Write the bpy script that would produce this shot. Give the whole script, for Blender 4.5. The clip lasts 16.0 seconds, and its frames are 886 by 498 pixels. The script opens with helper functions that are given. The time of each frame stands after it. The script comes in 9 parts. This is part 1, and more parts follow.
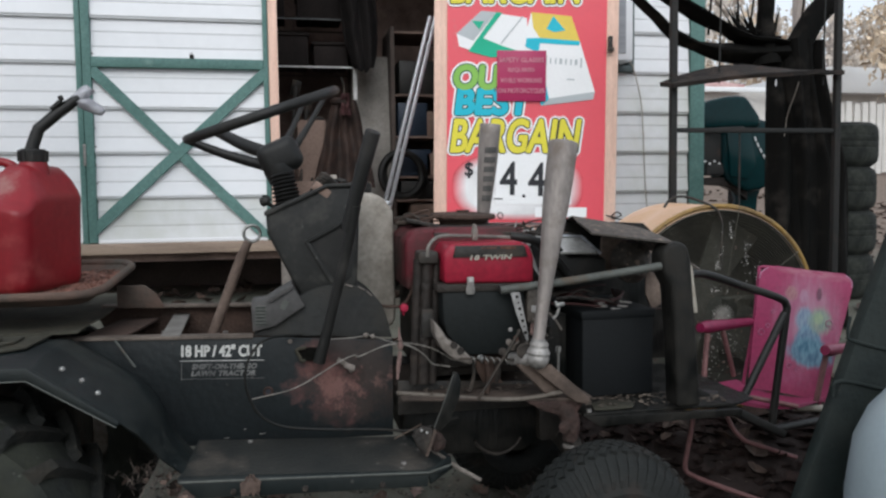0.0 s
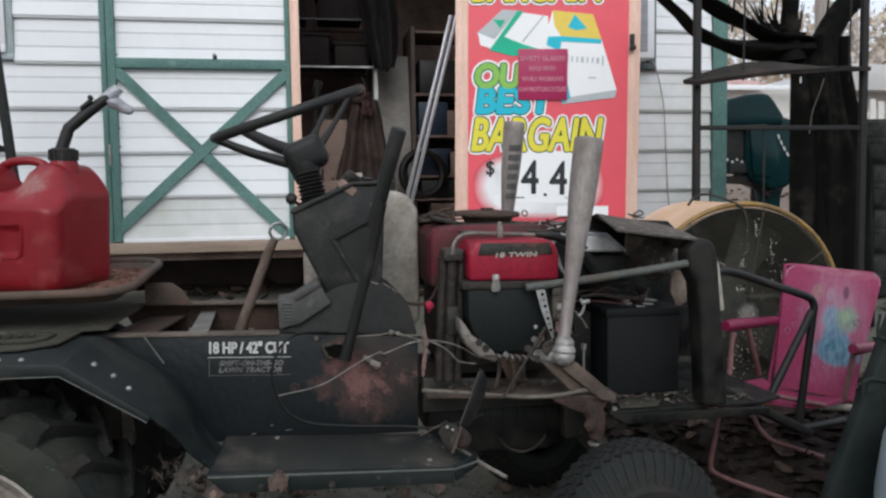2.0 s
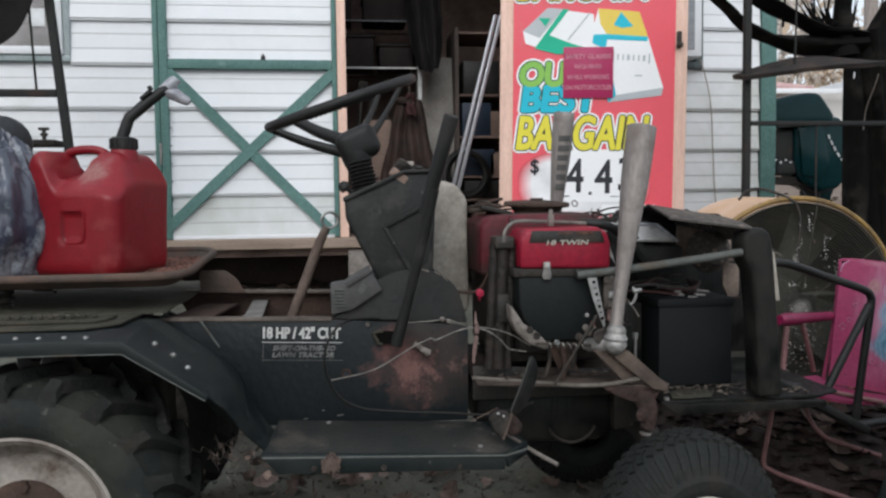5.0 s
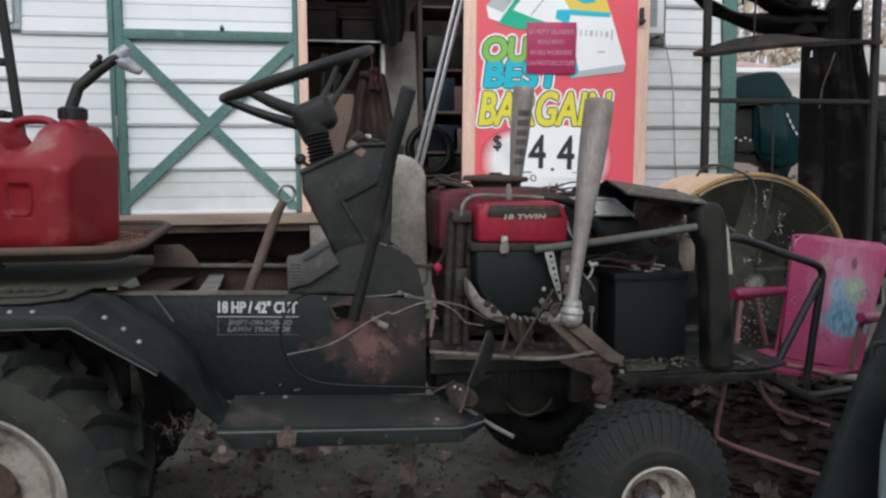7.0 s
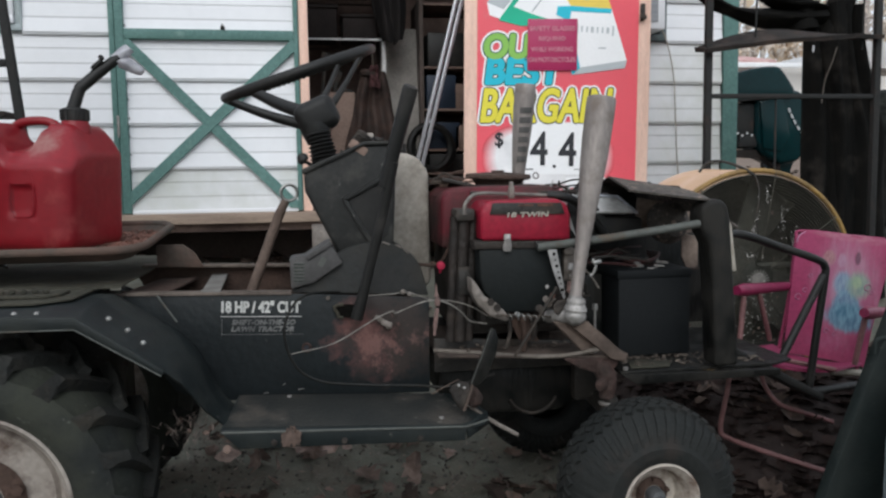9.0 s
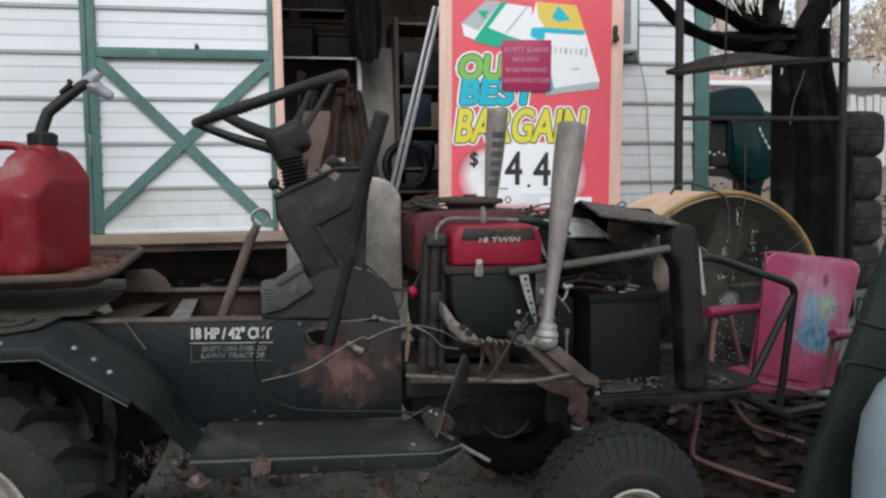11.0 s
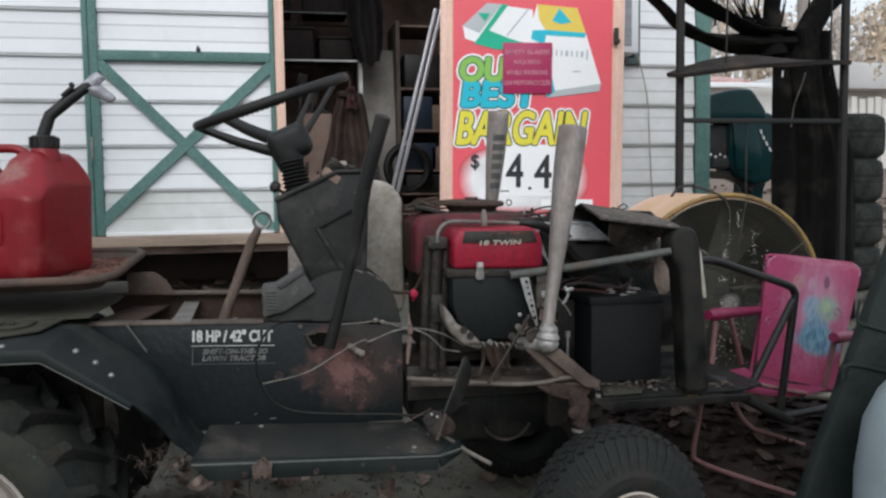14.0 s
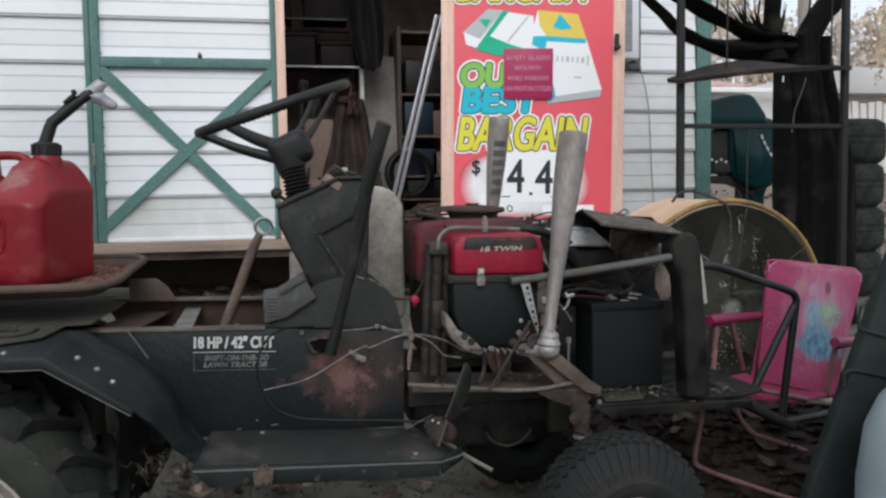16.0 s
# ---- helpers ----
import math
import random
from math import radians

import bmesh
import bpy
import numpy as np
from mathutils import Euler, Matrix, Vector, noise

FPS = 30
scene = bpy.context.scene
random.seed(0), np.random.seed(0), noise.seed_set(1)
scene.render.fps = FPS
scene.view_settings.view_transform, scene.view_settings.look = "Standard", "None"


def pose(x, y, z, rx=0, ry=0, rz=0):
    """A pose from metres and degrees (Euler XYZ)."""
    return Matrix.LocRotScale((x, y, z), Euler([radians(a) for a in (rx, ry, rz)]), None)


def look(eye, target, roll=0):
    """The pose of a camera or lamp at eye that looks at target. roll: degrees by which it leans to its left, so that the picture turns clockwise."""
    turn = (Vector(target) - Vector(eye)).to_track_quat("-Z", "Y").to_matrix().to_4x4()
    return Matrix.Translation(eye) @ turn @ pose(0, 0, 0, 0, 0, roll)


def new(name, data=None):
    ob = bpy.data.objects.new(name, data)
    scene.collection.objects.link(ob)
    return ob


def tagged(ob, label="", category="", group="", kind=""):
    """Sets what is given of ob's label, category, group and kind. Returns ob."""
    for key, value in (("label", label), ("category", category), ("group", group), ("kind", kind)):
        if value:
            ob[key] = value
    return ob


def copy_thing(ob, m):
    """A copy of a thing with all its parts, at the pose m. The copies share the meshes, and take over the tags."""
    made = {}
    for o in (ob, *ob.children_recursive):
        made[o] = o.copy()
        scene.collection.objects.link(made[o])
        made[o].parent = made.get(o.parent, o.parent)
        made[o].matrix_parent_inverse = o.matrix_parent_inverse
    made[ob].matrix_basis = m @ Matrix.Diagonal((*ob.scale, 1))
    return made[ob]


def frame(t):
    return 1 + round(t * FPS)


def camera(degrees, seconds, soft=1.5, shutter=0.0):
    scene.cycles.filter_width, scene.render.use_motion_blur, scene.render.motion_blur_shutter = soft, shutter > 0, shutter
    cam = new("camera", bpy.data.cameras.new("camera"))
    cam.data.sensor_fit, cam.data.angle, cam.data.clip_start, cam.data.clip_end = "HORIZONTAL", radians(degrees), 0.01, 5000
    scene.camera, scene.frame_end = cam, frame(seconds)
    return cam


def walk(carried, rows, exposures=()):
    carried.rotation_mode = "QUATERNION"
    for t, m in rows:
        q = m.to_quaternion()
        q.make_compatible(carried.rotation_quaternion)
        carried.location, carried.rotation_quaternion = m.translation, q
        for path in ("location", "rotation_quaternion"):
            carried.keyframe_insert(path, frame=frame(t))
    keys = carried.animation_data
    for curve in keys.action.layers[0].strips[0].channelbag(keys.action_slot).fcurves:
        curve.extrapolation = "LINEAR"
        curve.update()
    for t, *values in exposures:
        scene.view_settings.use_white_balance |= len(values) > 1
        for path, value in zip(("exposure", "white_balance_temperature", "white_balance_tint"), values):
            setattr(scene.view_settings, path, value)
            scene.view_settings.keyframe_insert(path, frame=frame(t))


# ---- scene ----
# ---- camera and its path: seconds, place, yaw, pitch, roll ----
cam = camera(58.78, 16.0, soft=2.4)
PATH = [
    (0.0, 0.0202, 0.0030, 0.8990, -11.402, -3.953, 0.706),
    (0.5, 0.0199, 0.0022, 0.8956, -11.411, -3.943, 0.446),
    (1.0, 0.0177, 0.0033, 0.8929, -11.572, -4.029, 0.389),
    (1.5, 0.0124, 0.0015, 0.8925, -10.955, -4.081, 0.614),
    (2.0, 0.0048, 0.0020, 0.8944, -10.091, -3.942, 0.834),
    (2.5, -0.0080, 0.0022, 0.8850, -8.835, -4.146, 0.384),
    (3.0, -0.0175, 0.0020, 0.8821, -7.600, -3.781, 0.427),
    (3.2, -0.0212, -0.0015, 0.8771, -6.946, -3.718, 0.492),
    (5.3, -0.0231, -0.0029, 0.8542, -7.484, -3.386, 0.842),
    (5.5, -0.0203, -0.0008, 0.8556, -8.168, -3.687, 0.728),
    (6.0, -0.0118, -0.0015, 0.8542, -9.344, -3.575, 0.597),
    (6.5, -0.0066, -0.0003, 0.8511, -9.784, -4.528, 0.223),
    (7.0, -0.0046, -0.0002, 0.8475, -9.722, -5.088, 0.412),
    (7.5, -0.0059, 0.0011, 0.8523, -9.779, -5.008, 0.576),
    (8.0, -0.0064, 0.0016, 0.8531, -9.579, -4.907, 0.434),
    (8.5, -0.0076, 0.0020, 0.8508, -9.705, -5.079, 0.612),
    (9.0, -0.0068, 0.0013, 0.8504, -9.628, -5.303, 0.822),
    (9.2, -0.0067, 0.0013, 0.8507, -9.650, -5.130, 0.428),
    (11.5, 0.0078, -0.0003, 0.8748, -11.510, -4.133, 0.780),
    (12.0, 0.0067, -0.0012, 0.8709, -11.605, -4.002, 0.537),
    (12.5, 0.0067, -0.0014, 0.8693, -11.382, -4.149, 0.590),
    (13.0, 0.0080, -0.0018, 0.8678, -11.303, -4.285, 0.688),
    (13.5, 0.0072, -0.0006, 0.8734, -11.281, -4.284, 0.798),
    (14.0, 0.0063, -0.0015, 0.8743, -11.149, -4.122, 0.801),
    (14.5, 0.0069, -0.0015, 0.8717, -11.015, -4.091, 0.848),
    (15.0, 0.0076, -0.0033, 0.8702, -11.041, -3.956, 0.745),
    (15.5, 0.0078, -0.0010, 0.8723, -11.096, -4.261, 0.815),
    (16.0, 0.0069, -0.0038, 0.8767, -11.049, -3.751, 0.888),
]
walk(cam, [(t, pose(x, y, z, 90 + pitch, roll, yaw)) for t, x, y, z, yaw, pitch, roll in PATH],
     exposures=[(0.0, 0.08, 6080, 7)])

# ---- world and light: an overcast winter afternoon ----
world = bpy.data.worlds.new("overcast_sky")
scene.world = world
world.use_nodes = True
wn, wl = world.node_tree.nodes, world.node_tree.links
wn.clear()
sky = wn.new("ShaderNodeTexSky")
sky.sky_type, sky.sun_disc = "NISHITA", False
sky.sun_elevation, sky.sun_rotation = radians(36), radians(205)
sky.air_density, sky.dust_density, sky.ozone_density = 1.0, 4.0, 1.0
grey = wn.new("ShaderNodeMix")
grey.data_type = "RGBA"
grey.inputs[0].default_value = 0.8
grey.inputs[7].default_value = (6.5, 6.55, 6.75, 1)
bg = wn.new("ShaderNodeBackground")
bg.inputs["Strength"].default_value = 0.15
wo = wn.new("ShaderNodeOutputWorld")
wl.new(sky.outputs[0], grey.inputs[6])
wl.new(grey.outputs[2], bg.inputs["Color"])
wl.new(bg.outputs[0], wo.inputs["Surface"])
sun_data = bpy.data.lights.new("sun", "SUN")
sun_data.energy, sun_data.angle, sun_data.color = 1.25, radians(40), (1.0, 0.985, 0.97)
sun = new("sun", sun_data)
sun.matrix_world = look((-0.8, -6.0, 7.4), (0.4, 2.5, 0.6))

# ---- materials ----
MATS = {}


def mat(name, base, second=None, scale=8.0, rough=0.6, metal=0.0, bump=0.15, fine=90.0,
        stain=None, stain_scale=3.0, stain_at=0.58, stain_soft=0.08, stretch=(1, 1, 1), spec=0.32, island=0.0,
        piece=0.0, stain_rough=0.9, speck=0.16, stain_round=None, chips=None, chip_at=0.70, chip_scale=55.0):
    """A surface with slow and fine variation, relief and, where given, stains of another colour."""
    m = bpy.data.materials.new(name)
    m.use_nodes = True
    n, l = m.node_tree.nodes, m.node_tree.links
    p = n["Principled BSDF"]
    co = n.new("ShaderNodeTexCoord")
    mp = n.new("ShaderNodeMapping")
    mp.inputs["Scale"].default_value = stretch
    l.new(co.outputs["Object"], mp.inputs["Vector"])
    slow = n.new("ShaderNodeTexNoise")
    slow.inputs["Scale"].default_value, slow.inputs["Detail"].default_value = scale, 6
    grain = n.new("ShaderNodeTexNoise")
    grain.inputs["Scale"].default_value, grain.inputs["Detail"].default_value = fine, 4
    l.new(mp.outputs[0], slow.inputs["Vector"])
    l.new(mp.outputs[0], grain.inputs["Vector"])
    second = second or tuple(c * 0.72 for c in base)
    ramp = n.new("ShaderNodeMapRange")
    ramp.inputs[1].default_value, ramp.inputs[2].default_value = 0.36, 0.66
    l.new(slow.outputs[0], ramp.inputs[0])
    mix = n.new("ShaderNodeMix")
    mix.data_type = "RGBA"
    mix.inputs[6].default_value, mix.inputs[7].default_value = (*base, 1), (*second, 1)
    l.new(ramp.outputs[0], mix.inputs[0])
    colour = mix.outputs[2]
    g2 = n.new("ShaderNodeMapRange")
    g2.inputs[1].default_value, g2.inputs[2].default_value = 0.3, 0.7
    g2.inputs[3].default_value, g2.inputs[4].default_value = 1 - speck, 1 + speck
    l.new(grain.outputs[0], g2.inputs[0])
    mul = n.new("ShaderNodeVectorMath")
    mul.operation = "SCALE"
    l.new(colour, mul.inputs[0])
    l.new(g2.outputs[0], mul.inputs["Scale"])
    colour = mul.outputs[0]
    if island or piece:
        src = n.new("ShaderNodeNewGeometry").outputs["Random Per Island"] if island else n.new("ShaderNodeObjectInfo").outputs["Random"]
        k = island or piece
        r2 = n.new("ShaderNodeMapRange")
        r2.inputs[3].default_value, r2.inputs[4].default_value = 1 - k, 1 + k
        l.new(src, r2.inputs[0])
        m2 = n.new("ShaderNodeVectorMath")
        m2.operation = "SCALE"
        l.new(colour, m2.inputs[0])
        l.new(r2.outputs[0], m2.inputs["Scale"])
        colour = m2.outputs[0]
    rr = n.new("ShaderNodeMapRange")
    rr.inputs[3].default_value, rr.inputs[4].default_value = max(0.03, rough - 0.12), min(1.0, rough + 0.14)
    l.new(slow.outputs[0], rr.inputs[0])
    rough_out = rr.outputs[0]
    if stain:
        st = n.new("ShaderNodeTexNoise")
        st.inputs["Scale"].default_value, st.inputs["Detail"].default_value = stain_scale, 8
        st.inputs["Roughness"].default_value = 0.65
        l.new(co.outputs["Object"], st.inputs["Vector"])
        sr = n.new("ShaderNodeMapRange")
        sr.inputs[1].default_value, sr.inputs[2].default_value = stain_at - stain_soft, stain_at + stain_soft
        worn = st.outputs[0]
        if stain_round:
            # the wear gathers round one place: x, y, z of the centre, reach, and how much it gains there
            sub_ = n.new("ShaderNodeVectorMath")
            sub_.operation = "DISTANCE"
            l.new(co.outputs["Object"], sub_.inputs[0])
            sub_.inputs[1].default_value = stain_round[:3]
            fall = n.new("ShaderNodeMapRange")
            fall.interpolation_type = "SMOOTHSTEP"
            fall.inputs[2].default_value = stain_round[3]
            fall.inputs[3].default_value, fall.inputs[4].default_value = stain_round[4], -0.4
            l.new(sub_.outputs["Value"], fall.inputs[0])
            gain = n.new("ShaderNodeMath")
            l.new(worn, gain.inputs[0])
            l.new(fall.outputs[0], gain.inputs[1])
            worn = gain.outputs[0]
        l.new(worn, sr.inputs[0])
        m3 = n.new("ShaderNodeMix")
        m3.data_type = "RGBA"
        m3.inputs[7].default_value = (*stain, 1)
        l.new(sr.outputs[0], m3.inputs[0])
        l.new(colour, m3.inputs[6])
        colour = m3.outputs[2]
        m4 = n.new("ShaderNodeMix")
        m4.inputs[3].default_value = stain_rough
        l.new(sr.outputs[0], m4.inputs[0])
        l.new(rough_out, m4.inputs[2])
        rough_out = m4.outputs[0]
        if metal:
            inv = n.new("ShaderNodeMapRange")
            inv.inputs[3].default_value, inv.inputs[4].default_value = metal, 0.0
            l.new(sr.outputs[0], inv.inputs[0])
            l.new(inv.outputs[0], p.inputs["Metallic"])
    if chips:
        # small pale scuffs and specks of dust
        cn = n.new("ShaderNodeTexNoise")
        cn.inputs["Scale"].default_value, cn.inputs["Detail"].default_value = chip_scale, 3
        l.new(co.outputs["Object"], cn.inputs["Vector"])
        cm = n.new("ShaderNodeMapRange")
        cm.inputs[1].default_value, cm.inputs[2].default_value = chip_at - 0.03, chip_at + 0.05
        l.new(cn.outputs[0], cm.inputs[0])
        cx = n.new("ShaderNodeMix")
        cx.data_type = "RGBA"
        cx.inputs[7].default_value = (*chips, 1)
        l.new(cm.outputs[0], cx.inputs[0])
        l.new(colour, cx.inputs[6])
        colour = cx.outputs[2]
    l.new(colour, p.inputs["Base Color"])
    l.new(rough_out, p.inputs["Roughness"])
    if metal and not stain:
        p.inputs["Metallic"].default_value = metal
    p.inputs["Specular IOR Level"].default_value = spec
    if bump:
        b = n.new("ShaderNodeBump")
        b.inputs["Strength"].default_value, b.inputs["Distance"].default_value = bump, 0.01
        l.new(grain.outputs[0], b.inputs["Height"])
        l.new(b.outputs[0], p.inputs["Normal"])
    MATS[name] = m
    return m


def wood(name, light, dark, stretch=(14, 14, 1.2), rough=0.7):
    return mat(name, light, dark, scale=3.0, rough=rough, bump=0.2, fine=40, stretch=stretch, piece=0.06)


vinyl = mat("white_vinyl", (0.76, 0.765, 0.785), (0.72, 0.725, 0.745), scale=2.5, rough=0.45, bump=0.015, fine=25, speck=0.015,
            stain=(0.56, 0.57, 0.50), stain_scale=1.6, stain_at=0.70, stain_soft=0.12, stain_rough=0.6)
vinyl_dirty = mat("white_vinyl_with_algae", (0.69, 0.695, 0.705), (0.64, 0.645, 0.645), scale=3.5, rough=0.5, bump=0.015, fine=25, speck=0.03,
                  stain=(0.55, 0.56, 0.52), stain_scale=4.0, stain_at=0.54, stain_soft=0.16, stain_rough=0.7)
green_trim = mat("green_painted_trim", (0.115, 0.215, 0.195), (0.090, 0.175, 0.158), scale=7, rough=0.6, bump=0.12, fine=70,
                 stain=(0.20, 0.30, 0.27), stain_scale=9, stain_at=0.68)
pine = wood("raw_pine", (0.86, 0.60, 0.49), (0.76, 0.51, 0.41))
sill_wood = wood("weathered_sill", (0.34, 0.26, 0.20), (0.24, 0.18, 0.14), stretch=(1.2, 14, 14))
dark_ply = mat("dark_interior_board", (0.105, 0.082, 0.072), (0.065, 0.052, 0.046), scale=3, rough=0.85)
shed_board = mat("brown_shed_boards", (0.25, 0.175, 0.145), (0.16, 0.115, 0.098), scale=3, rough=0.85, stain=(0.10, 0.07, 0.06), stain_scale=2.5, stain_at=0.55)
pale_wall = mat("dusty_pale_wallboard", (0.31, 0.29, 0.265), (0.185, 0.17, 0.152), scale=2.2, rough=0.9, stain=(0.10, 0.085, 0.075), stain_scale=2.6, stain_at=0.58, stain_soft=0.16)
soil = mat("damp_soil_and_gravel", (0.135, 0.138, 0.112), (0.075, 0.080, 0.066), scale=5, rough=0.95, bump=0.45, fine=110,
           stain=(0.085, 0.072, 0.056), stain_scale=4.5, stain_at=0.55, stain_soft=0.15, chips=(0.17, 0.16, 0.14), chip_at=0.66, chip_scale=120)
leaf_mat = mat("dead_leaves", (0.105, 0.072, 0.058), (0.058, 0.041, 0.033), scale=30, rough=0.8, bump=0.2, island=0.75)
straw_mat = mat("dry_stalks", (0.165, 0.135, 0.118), (0.090, 0.072, 0.062), scale=20, rough=0.85, bump=0.1, island=0.4)
paint_green = mat("faded_dark_green_paint", (0.0084, 0.0128, 0.0134), (0.0062, 0.0094, 0.0100), scale=6, rough=0.52, bump=0.08, fine=70,
                  stain=(0.022, 0.025, 0.022), stain_scale=7, stain_at=0.58, stain_soft=0.12, chips=(0.06, 0.06, 0.055), chip_at=0.74)
paint_rust = mat("dark_green_paint_rusting_through", (0.0088, 0.0122, 0.0136), (0.0066, 0.0090, 0.0102), scale=6, rough=0.5, bump=0.15, fine=70,
                 stain=(0.105, 0.049, 0.044), stain_scale=13, stain_at=0.545, stain_soft=0.09, stain_round=(0.072, -0.145, 0.480, 0.26, 0.085), chips=(0.07, 0.066, 0.06), chip_at=0.72)
rust = mat("brown_rust", (0.070, 0.044, 0.034), (0.042, 0.028, 0.022), scale=14, rough=0.9, bump=0.5, fine=120)
rust_light = mat("orange_brown_rust_scale", (0.125, 0.062, 0.045), (0.070, 0.036, 0.027), scale=16, rough=0.92, bump=0.8, fine=90)
oily = mat("oily_black_metal", (0.018, 0.0175, 0.0165), (0.032, 0.028, 0.024), scale=10, rough=0.5, bump=0.3, fine=80,
           stain=(0.060, 0.046, 0.036), stain_scale=11, stain_at=0.58, chips=(0.10, 0.09, 0.08), chip_at=0.71)
black_plastic = mat("black_plastic", (0.0098, 0.0100, 0.0096), (0.0148, 0.0142, 0.0134), scale=9, rough=0.5, bump=0.08,
                    stain=(0.036, 0.033, 0.030), stain_scale=9, stain_at=0.62, chips=(0.07, 0.067, 0.062), chip_at=0.72)
grey_plastic = mat("dull_grey_green_plastic", (0.0160, 0.0164, 0.0157), (0.0120, 0.0124, 0.0119), scale=6, rough=0.55, bump=0.1,
                   stain=(0.062, 0.060, 0.054), stain_scale=8, stain_at=0.60, chips=(0.11, 0.11, 0.10), chip_at=0.70)
grey_vent = mat("pale_grey_plastic", (0.095, 0.099, 0.102), (0.070, 0.073, 0.075), scale=9, rough=0.55, bump=0.08)
steel = mat("dull_steel", (0.30, 0.30, 0.29), (0.20, 0.195, 0.185), scale=14, rough=0.45, metal=0.8, bump=0.1,
            stain=(0.10, 0.07, 0.05), stain_scale=12, stain_at=0.62)
aluminium = mat("scuffed_aluminium", (0.29, 0.258, 0.240), (0.20, 0.178, 0.165), scale=18, rough=0.5, metal=0.35, bump=0.08, fine=120,
                stain=(0.17, 0.14, 0.12), stain_scale=14, stain_at=0.6, stretch=(1, 1, 0.3))
bright_alu = mat("bright_aluminium", (0.55, 0.57, 0.60), (0.45, 0.47, 0.5), scale=10, rough=0.35, metal=0.7, bump=0.04)
zinc = mat("zinc_plated_metal", (0.33, 0.315, 0.30), (0.18, 0.17, 0.16), scale=30, rough=0.5, metal=0.35, bump=0.5)
red_plastic = mat("red_plastic_can", (0.205, 0.0095, 0.0160), (0.165, 0.0080, 0.0130), scale=4, rough=0.36, bump=0.05, fine=60, speck=0.08,
                  stain=(0.26, 0.055, 0.050), stain_scale=7.5, stain_at=0.66, stain_soft=0.12)
red_paint = mat("red_engine_paint", (0.25, 0.010, 0.028), (0.19, 0.009, 0.022), scale=8, rough=0.4, bump=0.05,
                stain=(0.12, 0.05, 0.04), stain_scale=9, stain_at=0.65)
rubber = mat("weathered_tyre_rubber", (0.0105, 0.0125, 0.0118), (0.0165, 0.0178, 0.0160), scale=9, rough=0.8, bump=0.3, fine=80,
             stain=(0.036, 0.039, 0.028), stain_scale=8, stain_at=0.55, stain_soft=0.16, chips=(0.070, 0.072, 0.062), chip_at=0.69)
rim_white = mat("white_wheel_paint_with_rust", (0.44, 0.40, 0.35), (0.30, 0.26, 0.225), scale=8, rough=0.6, bump=0.15,
                stain=(0.12, 0.075, 0.055), stain_scale=14, stain_at=0.56)
milky = mat("milky_plastic", (0.38, 0.35, 0.30), (0.29, 0.265, 0.225), scale=7, rough=0.5, bump=0.06, speck=0.06,
            stain=(0.24, 0.21, 0.17), stain_scale=9, stain_at=0.6)
pale_blue = mat("pale_bluish_plastic", (0.34, 0.395, 0.42), (0.29, 0.345, 0.375), scale=5, rough=0.3, bump=0.01, speck=0.03)


def litter_toward_hill(m):
    """The open slope behind lies under a paler cover of dry leaves than the yard."""
    n, l = m.node_tree.nodes, m.node_tree.links
    p = n["Principled BSDF"]
    old = p.inputs["Base Color"].links[0].from_socket
    co = n.new("ShaderNodeTexCoord")
    xyz = n.new("ShaderNodeSeparateXYZ")
    l.new(co.outputs["Object"], xyz.inputs[0])
    mr = n.new("ShaderNodeMapRange")
    mr.inputs[1].default_value, mr.inputs[2].default_value = 4.2, 5.6
    l.new(xyz.outputs["Y"], mr.inputs[0])
    no = n.new("ShaderNodeTexNoise")
    no.inputs["Scale"].default_value, no.inputs["Detail"].default_value = 14, 6
    l.new(co.outputs["Object"], no.inputs["Vector"])
    cr = n.new("ShaderNodeMix")
    cr.data_type = "RGBA"
    cr.inputs[6].default_value, cr.inputs[7].default_value = (0.10, 0.075, 0.06, 1), (0.26, 0.20, 0.16, 1)
    l.new(no.outputs[0], cr.inputs[0])
    mx = n.new("ShaderNodeMix")
    mx.data_type = "RGBA"
    l.new(mr.outputs[0], mx.inputs[0])
    l.new(old, mx.inputs[6])
    l.new(cr.outputs[2], mx.inputs[7])
    l.new(mx.outputs[2], p.inputs["Base Color"])


litter_toward_hill(soil)


